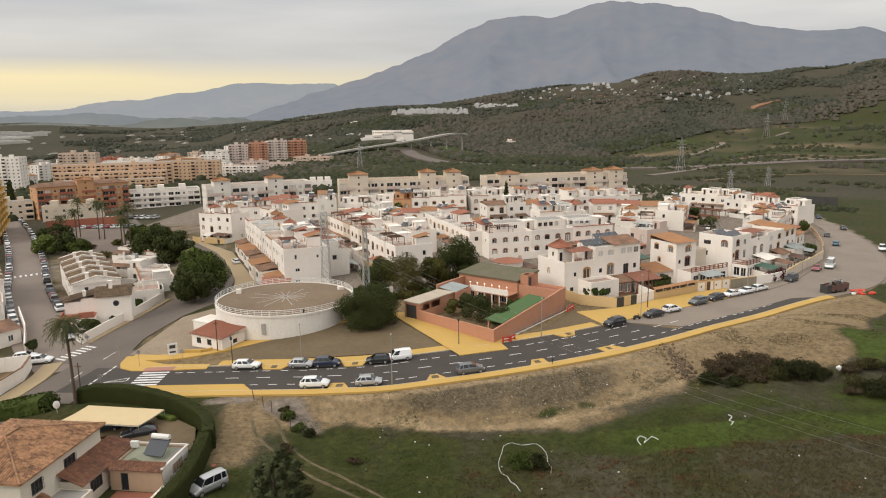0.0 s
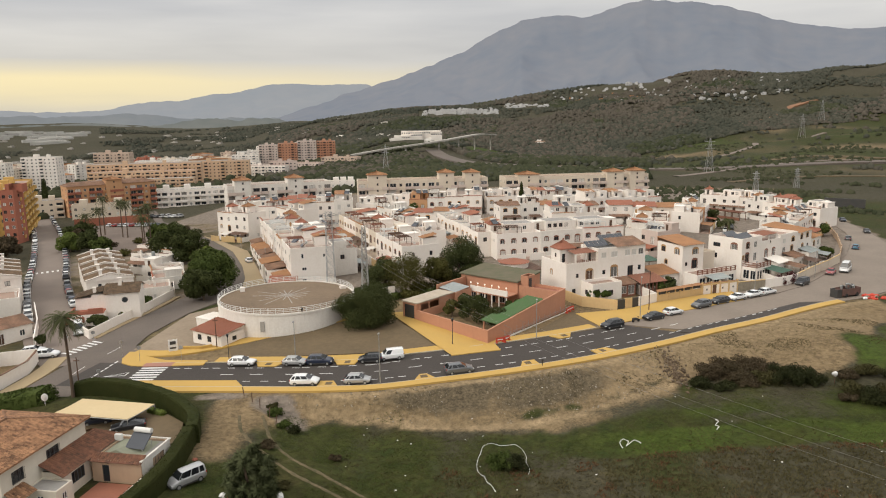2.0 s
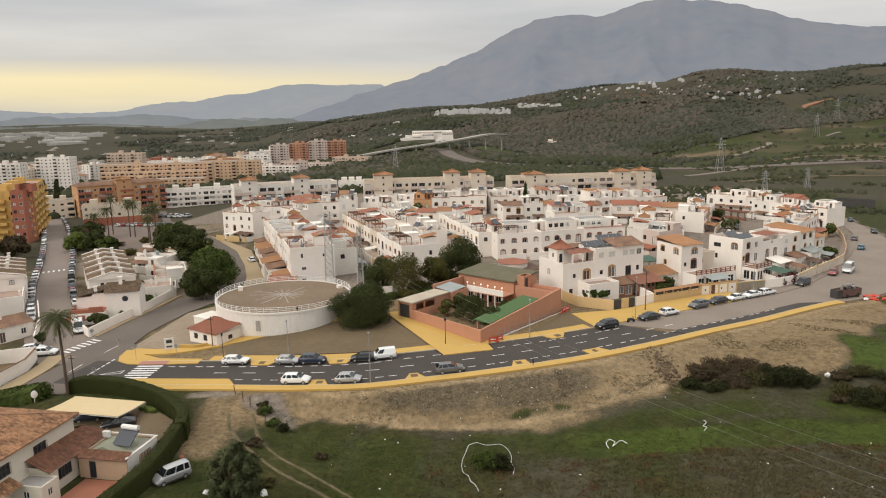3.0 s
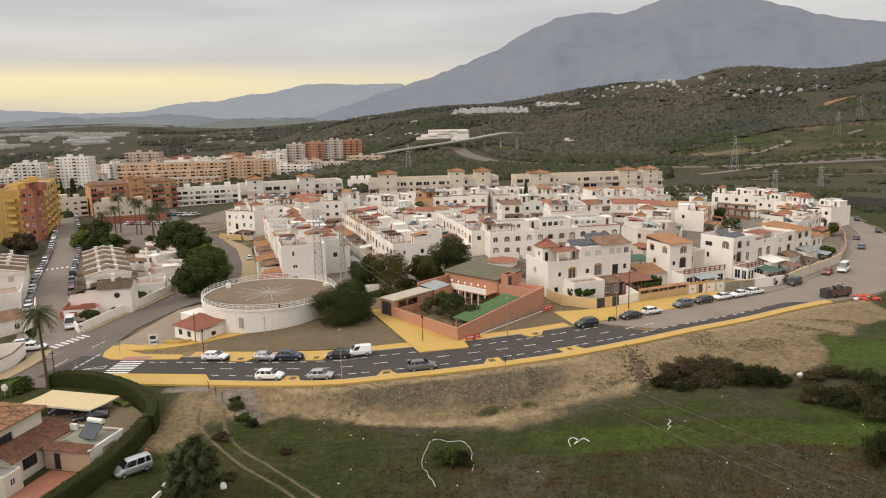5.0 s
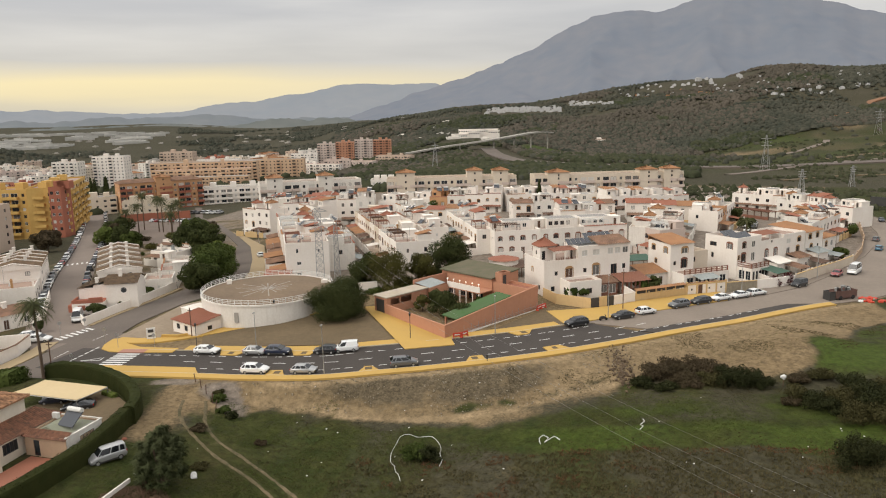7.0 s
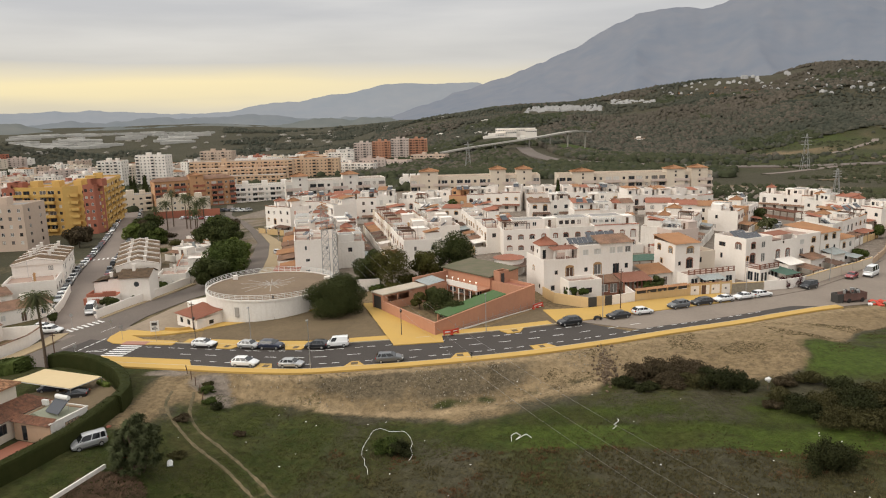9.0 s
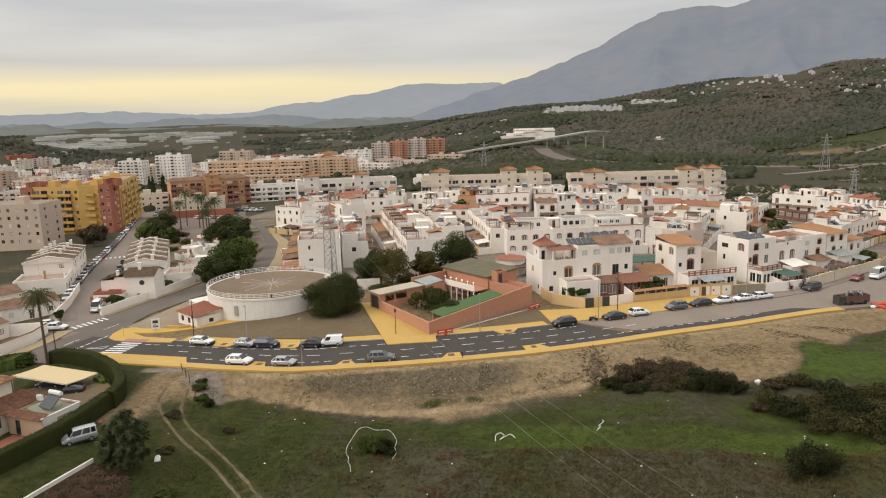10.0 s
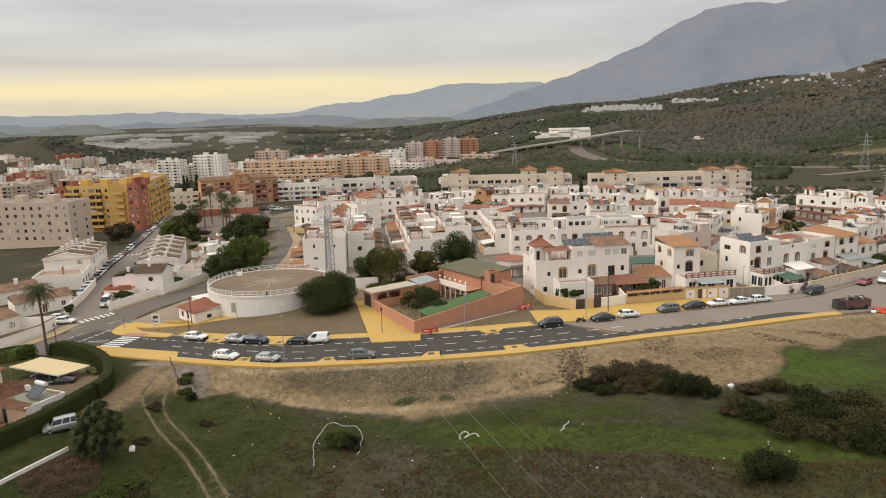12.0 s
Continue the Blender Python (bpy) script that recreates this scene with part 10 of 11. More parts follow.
def far_houses(name, label, n, seed, place, mat, s0, s1):
    """White villas and sheds too far off to be counted."""
    g = random.Random(seed)
    bm = bmesh.new()
    for _ in range(n):
        x, y = place(g)
        z = ground_z(x, y) - 1
        w, d, h = g.uniform(s0, s1) * 1.15, g.uniform(s0 * 0.7, s1 * 0.6), g.uniform(2.2, 4.0)
        m = Matrix.Translation((x, y, z)) @ Matrix.Rotation(g.uniform(-0.5, 0.5), 4, "Z")
        box(bm, -w / 2, w / 2, -d / 2, d / 2, -4, h, m)
        box(bm, -w * 0.2, w * 0.35, -d * 0.2, d / 2, h, h + 1.7, m)
    return tagged(to_object(name, bm, mat), label, "houses", kind="stuff")


def up_slope(g, az0, az1, rise0, rise1):
    """A spot on the hillside at a bearing, where the slope stands rise degrees over the eye's level."""
    az, rise = g.uniform(az0, az1), g.uniform(rise0, rise1)
    r_ = 950.0
    while r_ < 1950:
        x, y = r_ * math.sin(radians(az)), r_ * math.cos(radians(az))
        if ground_z(x, y) + 4 > EYE + r_ * math.tan(radians(rise)):
            break
        r_ += 12
    return x, y


far_houses("hill_village", "white village houses on the far hillside", 170, 1, lambda g: up_slope(g, -4.1, 1.9, 0.08 , 0.44), VILLAGE, 4, 8)
far_houses("hill_terraces", "white terraces of houses above the woods", 26, 8, lambda g: up_slope(g, 2.4, 5.8, 0.52, 0.78), VILLAGE, 6, 12)
far_houses("hill_villas", "scattered white villas over the wooded hill", 110, 2, lambda g: up_slope(g, 6, 23, 0.8, 2.4), VILLAGE, 4, 8)
far_houses("hill_estates", "clay-roofed estates on the wooded hill", 7, 7, lambda g: up_slope(g, 7, 16, 0.9, 1.5), TILE, 10, 22)
far_houses("valley_sheds", "pale low buildings down the valley", 22, 3, lambda g: polar(g, -14, -2, 900, 1500, 1.0), WHITE_B, 8, 16)
far_houses("far_town", "pale houses of the farther town", 130, 5, lambda g: polar(g, -42, -10, 1300, 2500, 1.0), CONCRETE, 8, 18)


def greenhouses():
    """Long low plastic roofs in terraces on the valley side."""
    g = random.Random(31)
    bm = bmesh.new()
    for _ in range(210):
        x, y = polar(g, -42, -29, 1950, 2480, 1.0)
        if dense(x, y, 0.008) < -0.05:
            continue
        w, d, h = g.uniform(25, 75), g.uniform(12, 24), g.uniform(4, 8)
        m = Matrix.Translation((x, y, ground_z(x, y))) @ Matrix.Rotation(0.62 + g.uniform(-0.08, 0.08), 4, "Z")
        box(bm, -w / 2, w / 2, -d / 2, d / 2, -6, h, m)
    return tagged(to_object("greenhouses", bm, GREENHOUSE), "pale plastic greenhouses beyond the city", "greenhouses", kind="stuff")


greenhouses()
# the long white complex before the village
_p = (1020 * math.sin(radians(-6.2)), 1020 * math.cos(radians(-6.2)))
_o = thing("white_complex", pose(_p[0], _p[1], 4.0, rz=5), "long white building complex on the hillside", "building")
for x0_, x1_, y0_, z0_, z1_ in ((0, 24, -6, -22, 7), (10, 66, 2, -22, 13), (24, 40, -4, -22, 10), (52, 68, -2, -22, 11)):
    _w = part("wing", boxes((x0_, x1_, y0_, y0_ + 14, z0_, z1_), (x0_ - 0.4, x1_ + 0.4, y0_ - 0.4, y0_ + 14.4, z1_, z1_ + 0.5)), WHITE, _o)
    for k_ in range(int((x1_ - x0_) / 3.2)):
        part("window", boxes((x0_ + 0.8 + k_ * 3.2, x0_ + 2.6 + k_ * 3.2, y0_ - 0.05, y0_ + 0.1, z1_ - 3.2, z1_ - 1.6)), GLASS, _w)
_o = thing("white_farmhouse", pose(101, 1088, ground_z(101, 1088), rz=-4), "low white farmhouse among dark trees", "house")
part("wall", boxes((-9, 9, 0, 8, -5, 4.5), (-4, 3, 1, 8, 4.5, 7)), WHITE, _o)
part("roof", boxes((-9.4, 9.4, -0.4, 8.4, 4.5, 4.9)), TILE, _o)


def overpass(line, w):
    """A road carried over the valley on piers."""
    ob = thing("overpass", Matrix(), "grey road bridge slanting up the hillside on piers", "bridge", kind="structure")
    pts = spline([Vector(p) for p in line], 10.0)
    bm = bmesh.new()
    rows_ = []
    for i, p in enumerate(pts):
        d = (pts[min(i + 1, len(pts) - 1)] - pts[max(i - 1, 0)]).normalized()
        n_ = Vector((-d.y, d.x, 0)).normalized() * w / 2
        rows_.append([bm.verts.new(p + v) for v in (n_, -n_, -n_ - Vector((0, 0, 1.6)), n_ - Vector((0, 0, 1.6)))])
    for r0, r1 in zip(rows_, rows_[1:]):
        for k in range(4):
            bm.faces.new((r0[k], r1[k], r1[(k + 1) % 4], r0[(k + 1) % 4]))
    part("deck", bm, CONCRETE, ob)
    for p in pts[2::4]:
        g0 = ground_z(p.x, p.y)
        if p.z - g0 > 3:
            part("pier", boxes((p.x - 0.9, p.x + 0.9, p.y - 0.9, p.y + 0.9, g0 - 2, p.z - 1.55)), CONCRETE, ob)


overpass([(-135, 800, -3), (-94, 824, 2.8), (-38, 850, 9.5), (8, 930, 14.5), (30, 965, 13.0)], 8)
# valley road and its bridge
EARTH = material("raw_orange_earth", (0.26, 0.13, 0.07), 0.98, (0.18, 0.10, 0.06), 0.05, 0.01, 0.8, 0.0)


def far_road(line, w, name, label, lift, mat=None):
    a, b = band(line, w)
    bm = bmesh.new()
    rows_ = []
    for p, q in zip(a, b):
        z = max(ground_z(p.x, p.y), ground_z(q.x, q.y)) + lift
        rows_.append([bm.verts.new((p.x, p.y, z)), bm.verts.new((q.x, q.y, z)), bm.verts.new((q.x, q.y, z - 3)), bm.verts.new((p.x, p.y, z - 3))])
    for r0, r1 in zip(rows_, rows_[1:]):
        for k in range(4):
            bm.faces.new((r0[k], r1[k], r1[(k + 1) % 4], r0[(k + 1) % 4]))
    return tagged(to_object(name, bm, mat or ASPHALT_OLD), label, "road", kind="structure")


far_road(MOTORWAY, 17, "road_valley", "grey motorway down the valley", 1.0, ASPHALT_MID)
_g = random.Random(2)
far_road([(150, 520), (240, 600), (330, 620), (420, 590)], 6, "track_meadow", "pale track over the meadows", 0.4)
far_road([(260, 820), (330, 860), (380, 960), (470, 980)], 7, "track_upper", "pale dirt track up the hill", 0.4)
far_road([up_slope(_g, a_, a_ + 0.01, e_, e_ + 0.01) for a_, e_ in ((21.4, -0.62), (22.2, -0.3), (22.9, 0.0), (23.9, 0.45), (24.8, 0.7))], 16, "cutting_upper", "raw orange earth cutting on the hill", 0.5, EARTH)
far_road([(255, 640), (300, 660), (360, 640), (400, 660)], 8, "track_terrace", "pale earth track across terraces", 0.4, DIRT)
far_road([(170, 470), (230, 505), (330, 500)], 5, "track_lower", "pale earth track across terraces", 0.4, DIRT)
far_road([(-430, 470), (-330, 560), (-300, 680), (-260, 800)], 10, "road_city", "street between city blocks", 0.3)


def pylon(x, y, h):
    ob = thing("power_pylon", gpose(x, y), "grey lattice power pylon on the hills", "pylon", "power pylons")
    bm = bmesh.new()
    w = h * 0.11
    for sx, sy in ((-1, -1), (1, -1), (1, 1), (-1, 1)):
        tube(bm, (sx * w, sy * w, -1), (0.3 * sx, 0.3 * sy, h), 0.2, 0.12, 4)
    for k in range(6):
        f0, f1 = k / 6, (k + 1) / 6
        a, b = w * (1 - f0) + 0.3 * f0, w * (1 - f1) + 0.3 * f1
        tube(bm, (-a, -a, h * f0), (b, -b, h * f1), 0.09, n=3)
        tube(bm, (a, -a, h * f0), (-b, -b, h * f1), 0.09, n=3)
    part("frame", bm, STEEL, ob)
    for z in (0.7, 0.8, 0.9):
        bm = bmesh.new()
        tube(bm, (-h * 0.14, 0, h * z), (h * 0.14, 0, h * z), 0.14, n=4)
        part("arm", bm, STEEL, ob)


for x_, y_, h_ in ((196, 430, 12), (150, 372, 13), (420, 935, 34), (-75, 638, 25), (186, 560, 26), (520, 1100, 32)):
    pylon(x_, y_, h_)


# ---- cars ----
def car_paint(name, colour, metal=0.0):
    m = material(name, colour, 0.32, tuple(c * 0.85 for c in colour), 3.0, 0.6, 0.4, 0.0, metal=metal, spec=0.5)
    b = m.node_tree.nodes["Principled BSDF"]
    b.inputs["Coat Weight"].default_value, b.inputs["Coat Roughness"].default_value = 0.4, 0.1
    return m


PAINTS = {"white": car_paint("white_car_paint", (0.76, 0.76, 0.75)), "silver": car_paint("silver_car_paint", (0.42, 0.42, 0.42), 0.35), "grey": car_paint("grey_car_paint", (0.13, 0.135, 0.14), 0.2),
          "black": car_paint("black_car_paint", (0.016, 0.017, 0.02)), "navy": car_paint("navy_car_paint", (0.018, 0.025, 0.05)), "red": car_paint("red_car_paint", (0.28, 0.025, 0.025)),
          "blue": car_paint("blue_car_paint", (0.07, 0.18, 0.26)), "beige": car_paint("beige_car_paint", (0.36, 0.31, 0.25), 0.2)}
LIGHT_LENS = glass("headlight_lens", (0.6, 0.6, 0.58), 0.15)
TAIL_LENS = glass("tail_lens", (0.35, 0.02, 0.02), 0.2)
CAR_GLASS = glass("car_glass", (0.012, 0.014, 0.016), 0.05)
# kind: length, width, height, bonnet height, waist height, cabin foot (front, rear), cabin top (front, rear)
KINDS = {"hatch": (4.05, 1.78, 1.49, 0.95, 1.03, 0.72, 3.96, 1.68, 3.38), "suv": (4.42, 1.86, 1.63, 1.03, 1.13, 0.85, 4.36, 1.92, 3.88), "sedan": (4.50, 1.80, 1.45, 0.94, 1.02, 1.00, 4.15, 2.05, 3.25),
         "van": (4.25, 1.83, 1.84, 1.06, 1.15, 0.60, 4.20, 1.45, 4.10), "minibus": (5.6, 2.05, 2.5, 1.25, 1.40, 0.35, 5.55, 1.25, 5.4), "estate": (4.62, 1.82, 1.49, 0.94, 1.03, 1.02, 4.56, 2.10, 4.0)}
_templates = {}


def build_car(kind, colour, m, closed=False, fine=True):
    L, W, H, hb, hw, f0, f1, t0, t1 = KINDS[kind]
    paint = PAINTS[colour]
    word = {"hatch": "hatchback car", "suv": "compact off-road car", "sedan": "saloon car", "van": "small panel van" if closed else "small people carrier", "minibus": "tall van", "estate": "estate car"}[kind]
    ob = thing("van" if kind in ("van", "minibus") else "car", m, f"{colour} {word} parked at the kerb", "van" if kind in ("van", "minibus") else "car", "parked cars")
    w = W / 2
    # lower body: rounded sections along its length
    secs = [(0.0, 0.45, 0.62, 0.80), (0.12, 0.30, 0.78, 0.92), (0.55, 0.24, hb - 0.06, 0.98), (f0, 0.22, hb, 1.0), (f0 + 0.5, 0.22, hw, 1.0), (L * 0.6, 0.22, hw, 1.0), (f1 - 0.3, 0.22, hw, 1.0), (L - 0.12, 0.30, hw - 0.05, 0.95), (L, 0.42, hw - 0.18, 0.86)]
    bm = bmesh.new()
    rings = []
    for x, lo, hi, k in secs:
        ww = w * k
        ring = [(-ww * 0.9, lo), (-ww, lo + 0.16), (-ww, hi - 0.22), (-ww * 0.93, hi - 0.03), (-ww * 0.8, hi), (ww * 0.8, hi), (ww * 0.93, hi - 0.03), (ww, hi - 0.22), (ww, lo + 0.16), (ww * 0.9, lo)]
        rings.append([bm.verts.new((x - L / 2, y, z)) for y, z in ring])
    for a, b in zip(rings, rings[1:]):
        for i in range(10):
            bm.faces.new((a[i], a[(i + 1) % 10], b[(i + 1) % 10], b[i]))
    bm.faces.new(rings[0])
    bm.faces.new(rings[-1][::-1])
    bmesh.ops.recalc_face_normals(bm, faces=bm.faces)
    body = part("body", bm, paint, ob, smooth=True)
    # glasshouse and roof
    zt = H - 0.07
    lowq = [(f0 - L / 2 + 0.25, -w * 0.93, hw - 0.02), (f1 - L / 2, -w * 0.93, hw - 0.02), (f1 - L / 2, w * 0.93, hw - 0.02), (f0 - L / 2 + 0.25, w * 0.93, hw - 0.02)]
    topq = [(t0 - L / 2, -w * 0.70, zt), (t1 - L / 2, -w * 0.70, zt), (t1 - L / 2, w * 0.70, zt), (t0 - L / 2, w * 0.70, zt)]
    # glass and painted pillars are one cabin; columns along each side
    cols = (0, 0.03, 0.41, 0.45, 0.73, 0.78, 0.94, 1) if not closed else (0, 0.06, 0.34, 0.40, 0.94, 1)
    bm = bmesh.new()
    lv, tv = {}, {}
    for sd, (i0, i1) in enumerate(((0, 1), (3, 2))):
        for k, f in enumerate(cols):
            lv[sd, k] = bm.verts.new(Vector(lowq[i0]).lerp(Vector(lowq[i1]), f))
            tv[sd, k] = bm.verts.new(Vector(topq[i0]).lerp(Vector(topq[i1]), f))
    last = len(cols) - 1
    for sd in (0, 1):
        for k in range(last):
            q = (lv[sd, k], lv[sd, k + 1], tv[sd, k + 1], tv[sd, k])
            fc = bm.faces.new(q if sd == 0 else q[::-1])
            fc.material_index = 1 if k % 2 == 0 or (closed and k > 2) else 0
    bm.faces.new((lv[1, 0], lv[0, 0], tv[0, 0], tv[1, 0]))
    bm.faces.new((lv[0, last], lv[1, last], tv[1, last], tv[0, last]))
    cab = part("cabin", bm, CAR_GLASS, ob, "dark car windows between painted pillars")
    cab.data.materials.append(paint)
    bm = bmesh.new()
    vs = []
    for gx, k, z in ((0.0, 0.73, zt - 0.02), (0.12, 0.72, H - 0.02), (0.5, 0.71, H), (0.88, 0.72, H - 0.02), (1.0, 0.73, zt - 0.02)):
        x = t0 - L / 2 - 0.05 + (t1 - t0 + 0.1) * gx
        vs.append([bm.verts.new((x, y * w, z + dz)) for y, dz in ((-k, -0.05), (-k * 0.85, 0), (k * 0.85, 0), (k, -0.05))])
    for a, b in zip(vs, vs[1:]):
        for i in range(3):
            bm.faces.new((a[i], b[i], b[i + 1], a[i + 1]))
    part("roof", bm, paint, ob, smooth=True)
    # wheels
    r_ = 0.32 if kind != "minibus" else 0.36
    if fine is None:
        bm = bmesh.new()
        bm.from_mesh(body.data)
        for x in (0.80, L - 0.85):
            for sy in (-1, 1):
                k = len(bm.faces)
                tube(bm, (x - L / 2, sy * (w - 0.09) - 0.1, r_), (x - L / 2, sy * (w - 0.09) + 0.1, r_), r_, n=10)
                for fc in bm.faces[k:] if bm.faces.ensure_lookup_table() is None else ():
                    fc.material_index = 1
        bm.to_mesh(body.data)
        bm.free()
        body.data.materials.append(RUBBER)
    for x in (0.80, L - 0.85) if fine is not None else ():
        for sy in (-1, 1):
            def tyre():
                bm = bmesh.new()
                tube(bm, (0, -0.1, 0), (0, 0.1, 0), r_, n=14)
                return bm
            t = shared("wheel", cached(("tyre", r_), tyre, RUBBER), ob, pose(x - L / 2, sy * (w - 0.09), r_))
            if not fine:
                continue

            def rim():
                bm = bmesh.new()
                tube(bm, (0, -0.112, 0), (0, 0.112, 0), r_ * 0.62, n=10)
                return bm
            shared("rim", cached(("rim", r_), rim, STEEL), t, Matrix())
    for sy in (-1, 1) if fine else ():
        part("headlight", boxes((-L / 2 + 0.02, -L / 2 + 0.22, sy * w * 0.72 - 0.17, sy * w * 0.72 + 0.17, 0.62, 0.76)), LIGHT_LENS, ob)
        part("tail_light", boxes((L / 2 - 0.16, L / 2 + 0.005, sy * w * 0.78 - 0.12, sy * w * 0.78 + 0.12, hw - 0.32, hw - 0.12)), TAIL_LENS, ob)
        if fine:
            part("mirror", boxes((f0 - L / 2 + 0.55, f0 - L / 2 + 0.68, sy * (w + 0.09) - 0.09, sy * (w + 0.09) + 0.09, hw - 0.02, hw + 0.13)), paint, ob)
    if fine:
        for sy in (-1, 1):
            part("sill", boxes((-L / 2 + 1.15, L / 2 - 1.2, sy * (w + 0.005) - 0.012, sy * (w + 0.005) + 0.012, 0.24, 0.42)), DARK_METAL, ob)
        part("bumper", boxes((-L / 2 - 0.03, -L / 2 + 0.1, -w * 0.78, w * 0.78, 0.28, 0.45)), DARK_METAL, ob)
    return ob


def car(kind, colour, x, y, heading, closed=False, z=None, fine=True):
    """heading: the way its nose points, in degrees from +x."""
    zz = town_z(x, y) + 0.005 if z is None else z
    e = 0.6
    slope = math.degrees(math.atan2(town_z(x + e * math.cos(radians(heading)), y + e * math.sin(radians(heading))) - town_z(x - e * math.cos(radians(heading)), y - e * math.sin(radians(heading))), 2 * e))
    m = Matrix.Translation((x, y, zz)) @ Matrix.Rotation(radians(heading + 180), 4, "Z") @ Matrix.Rotation(radians(slope), 4, "Y")
    if not fine and y > 185:
        fine = None
    key = (kind, colour, closed, fine)
    if key in _templates:
        return copy_thing(_templates[key], m)
    _templates[key] = build_car(kind, colour, m, closed, fine)
    return _templates[key]


def bay(x, off, kind, colour, flip=False, closed=False):
    i = int(np.argmin(np.abs(_ex[:160, 0] - x)))
    p = EDGE[i] + EDGE_N[i] * wide(x, off)
    a = math.degrees(math.atan2(-EDGE_N[i].x, EDGE_N[i].y))
    return car(kind, colour, p.x, p.y, a + (180 if flip else 0), closed)


for x_, k_, c_ in ((-20.4, "suv", "white"), (-11.3, "hatch", "silver"), (4.2, "suv", "grey")):
    bay(x_, 3.05, k_, c_)
for x_, k_, c_, fl, cl in ((-33.8, "estate", "white", False, False), (-24.9, "hatch", "silver", False, False), (-20.0, "suv", "navy", False, False), (-10.4, "hatch", "black", True, False), (-4.3, "van", "white", True, True)):
    bay(x_, 11.6, k_, c_, fl, cl)
for x_, y_, k_, c_, h_ in ((31.5, 127.6, "suv", "black", 209), (40.4, 133.2, "sedan", "black", 209), (45.0, 136.6, "hatch", "white", 29), (52.2, 142.2, "suv", "grey", 212), (57.0, 145.6, "estate", "black", 212), (61.6, 148.6, "sedan", "white", 212), (65.9, 151.3, "sedan", "white", 213),
                           (70.0, 154.0, "estate", "white", 33), (81.6, 163.2, "van", "black", 222), (94.0, 175.6, "sedan", "red", 235), (99.2, 179.0, "minibus", "white", 235), (138.4, 243.5, "sedan", "black", 250), (118.4, 211.6, "hatch", "blue", 60), (124.2, 227.5, "hatch", "grey", 60), (127.5, 203.5, "van", "white", 240),
                           (141.6, 278.5, "minibus", "white", 255), (144.6, 272, "hatch", "navy", 255)):
    car(k_, c_, x_, y_, h_)
# motor scooter by the kerb
_o = thing("motor_scooter", pose(36.6, 131.2, town_z(36.6, 131.2), rz=25), "black motor scooter parked at the kerb", "scooter")
for sx_ in (-0.62, 0.62):
    _bm = bmesh.new()
    tube(_bm, (sx_, -0.07, 0.27), (sx_, 0.07, 0.27), 0.27, n=12)
    part("wheel", _bm, RUBBER, _o)
part("body", boxes((-0.75, 0.35, -0.16, 0.16, 0.35, 0.75), (-0.6, 0.1, -0.14, 0.14, 0.75, 0.85)), DARK_METAL, _o)
_bm = bmesh.new()
tube(_bm, (0.62, 0, 0.3), (0.42, 0, 1.05), 0.06, n=6)
tube(_bm, (0.42, -0.32, 1.05), (0.42, 0.32, 1.05), 0.03, n=6)
part("steering", _bm, DARK_METAL, _o)

# parked cars along the west street, both kerbs
_g = random.Random(31)
_left, _right = even(S_WEST[0], 400), even(S_WEST[1], 400)
for side_, line_, start_, stop_ in ((0, _left, 30, 330), (1, _right, 48, 330)):
    _l = sum((b_ - a_).length for a_, b_ in zip(line_, line_[1:])) / 399
    k_ = float(start_)
    while k_ < stop_:
        a_, b_ = line_[int(k_)], (_right if side_ == 0 else _left)[int(k_)]
        p_ = a_.lerp(b_, 1.2 / 11.8)
        d_ = line_[int(k_) + 1] - a_
        h_ = math.degrees(math.atan2(d_.y, d_.x)) + (180 if side_ == 0 else 0)
        if _g.random() < 0.9:
            car(_g.choice(("hatch", "suv", "sedan", "estate", "hatch", "van")), _g.choice(("white", "white", "silver", "grey", "black", "red", "beige", "navy", "white")), p_.x, p_.y, h_ + _g.uniform(-2, 2), fine=False)
        k_ += _g.uniform(5.0, 5.9) / _l
car("minibus", "white", -74.6, 135.2, 120 + 180)
car("suv", "white", -72.2, 120.2, 10)
car("hatch", "white", -76.4, 122.8, 20)
car("van", "silver", -62.6, 168.5, 280)
car("hatch", "white", -61, 203, 120)
# cars in the court between the terraces
for x_, y_, k_, c_, h_ in ((91.6, 249.2, "hatch", "white", 70), (90.4, 240.4, "sedan", "white", 70), (94.6, 247.6, "suv", "grey", 70), (97.2, 256, "hatch", "silver", 70), (86.2, 246.6, "sedan", "black", 60)):
    car(k_, c_, x_, y_, h_, fine=False)


def court_pergola():
    ob = thing("pergola", pose(96.6, 283.0, town_z(101, 276), rz=-55), "long dark wooden pergola before the terraced houses", "pergola")
    for k in range(6):
        for y in (0.0, 3.6):
            part("post", boxes((k * 3.1, k * 3.1 + 0.2, y, y + 0.2, -0.5, 2.6)), BROWN_WOOD, ob)
    for y in (0.0, 3.6):
        part("beam", boxes((-0.3, 16.0, y, y + 0.2, 2.6, 2.85)), BROWN_WOOD, ob)
    for k in range(24):
        part("slat", boxes((-0.2 + k * 0.68, 0.0 + k * 0.68, -0.4, 4.2, 2.85, 3.0)), TRIM_RED, ob)
    for k in range(5):
        part("low_wall", boxes((k * 3.1 + 0.2, k * 3.1 + 3.1, 0.02, 0.18, -0.5, 0.9)), TRIM_RED, ob)


court_pergola()
# cars in the plaza and along the north street
for i_ in range(9):
    car(_g.choice(("hatch", "suv", "sedan")), _g.choice(("white", "silver", "grey", "black", "red")), -158 + 3.1 * i_, 308 - 0.9 * i_, 75, fine=False)
for i_ in range(9):
    car(_g.choice(("hatch", "suv", "van")), _g.choice(("white", "silver", "white", "black")), -162 + 3.2 * i_, 340 - 0.9 * i_, 75, fine=False)
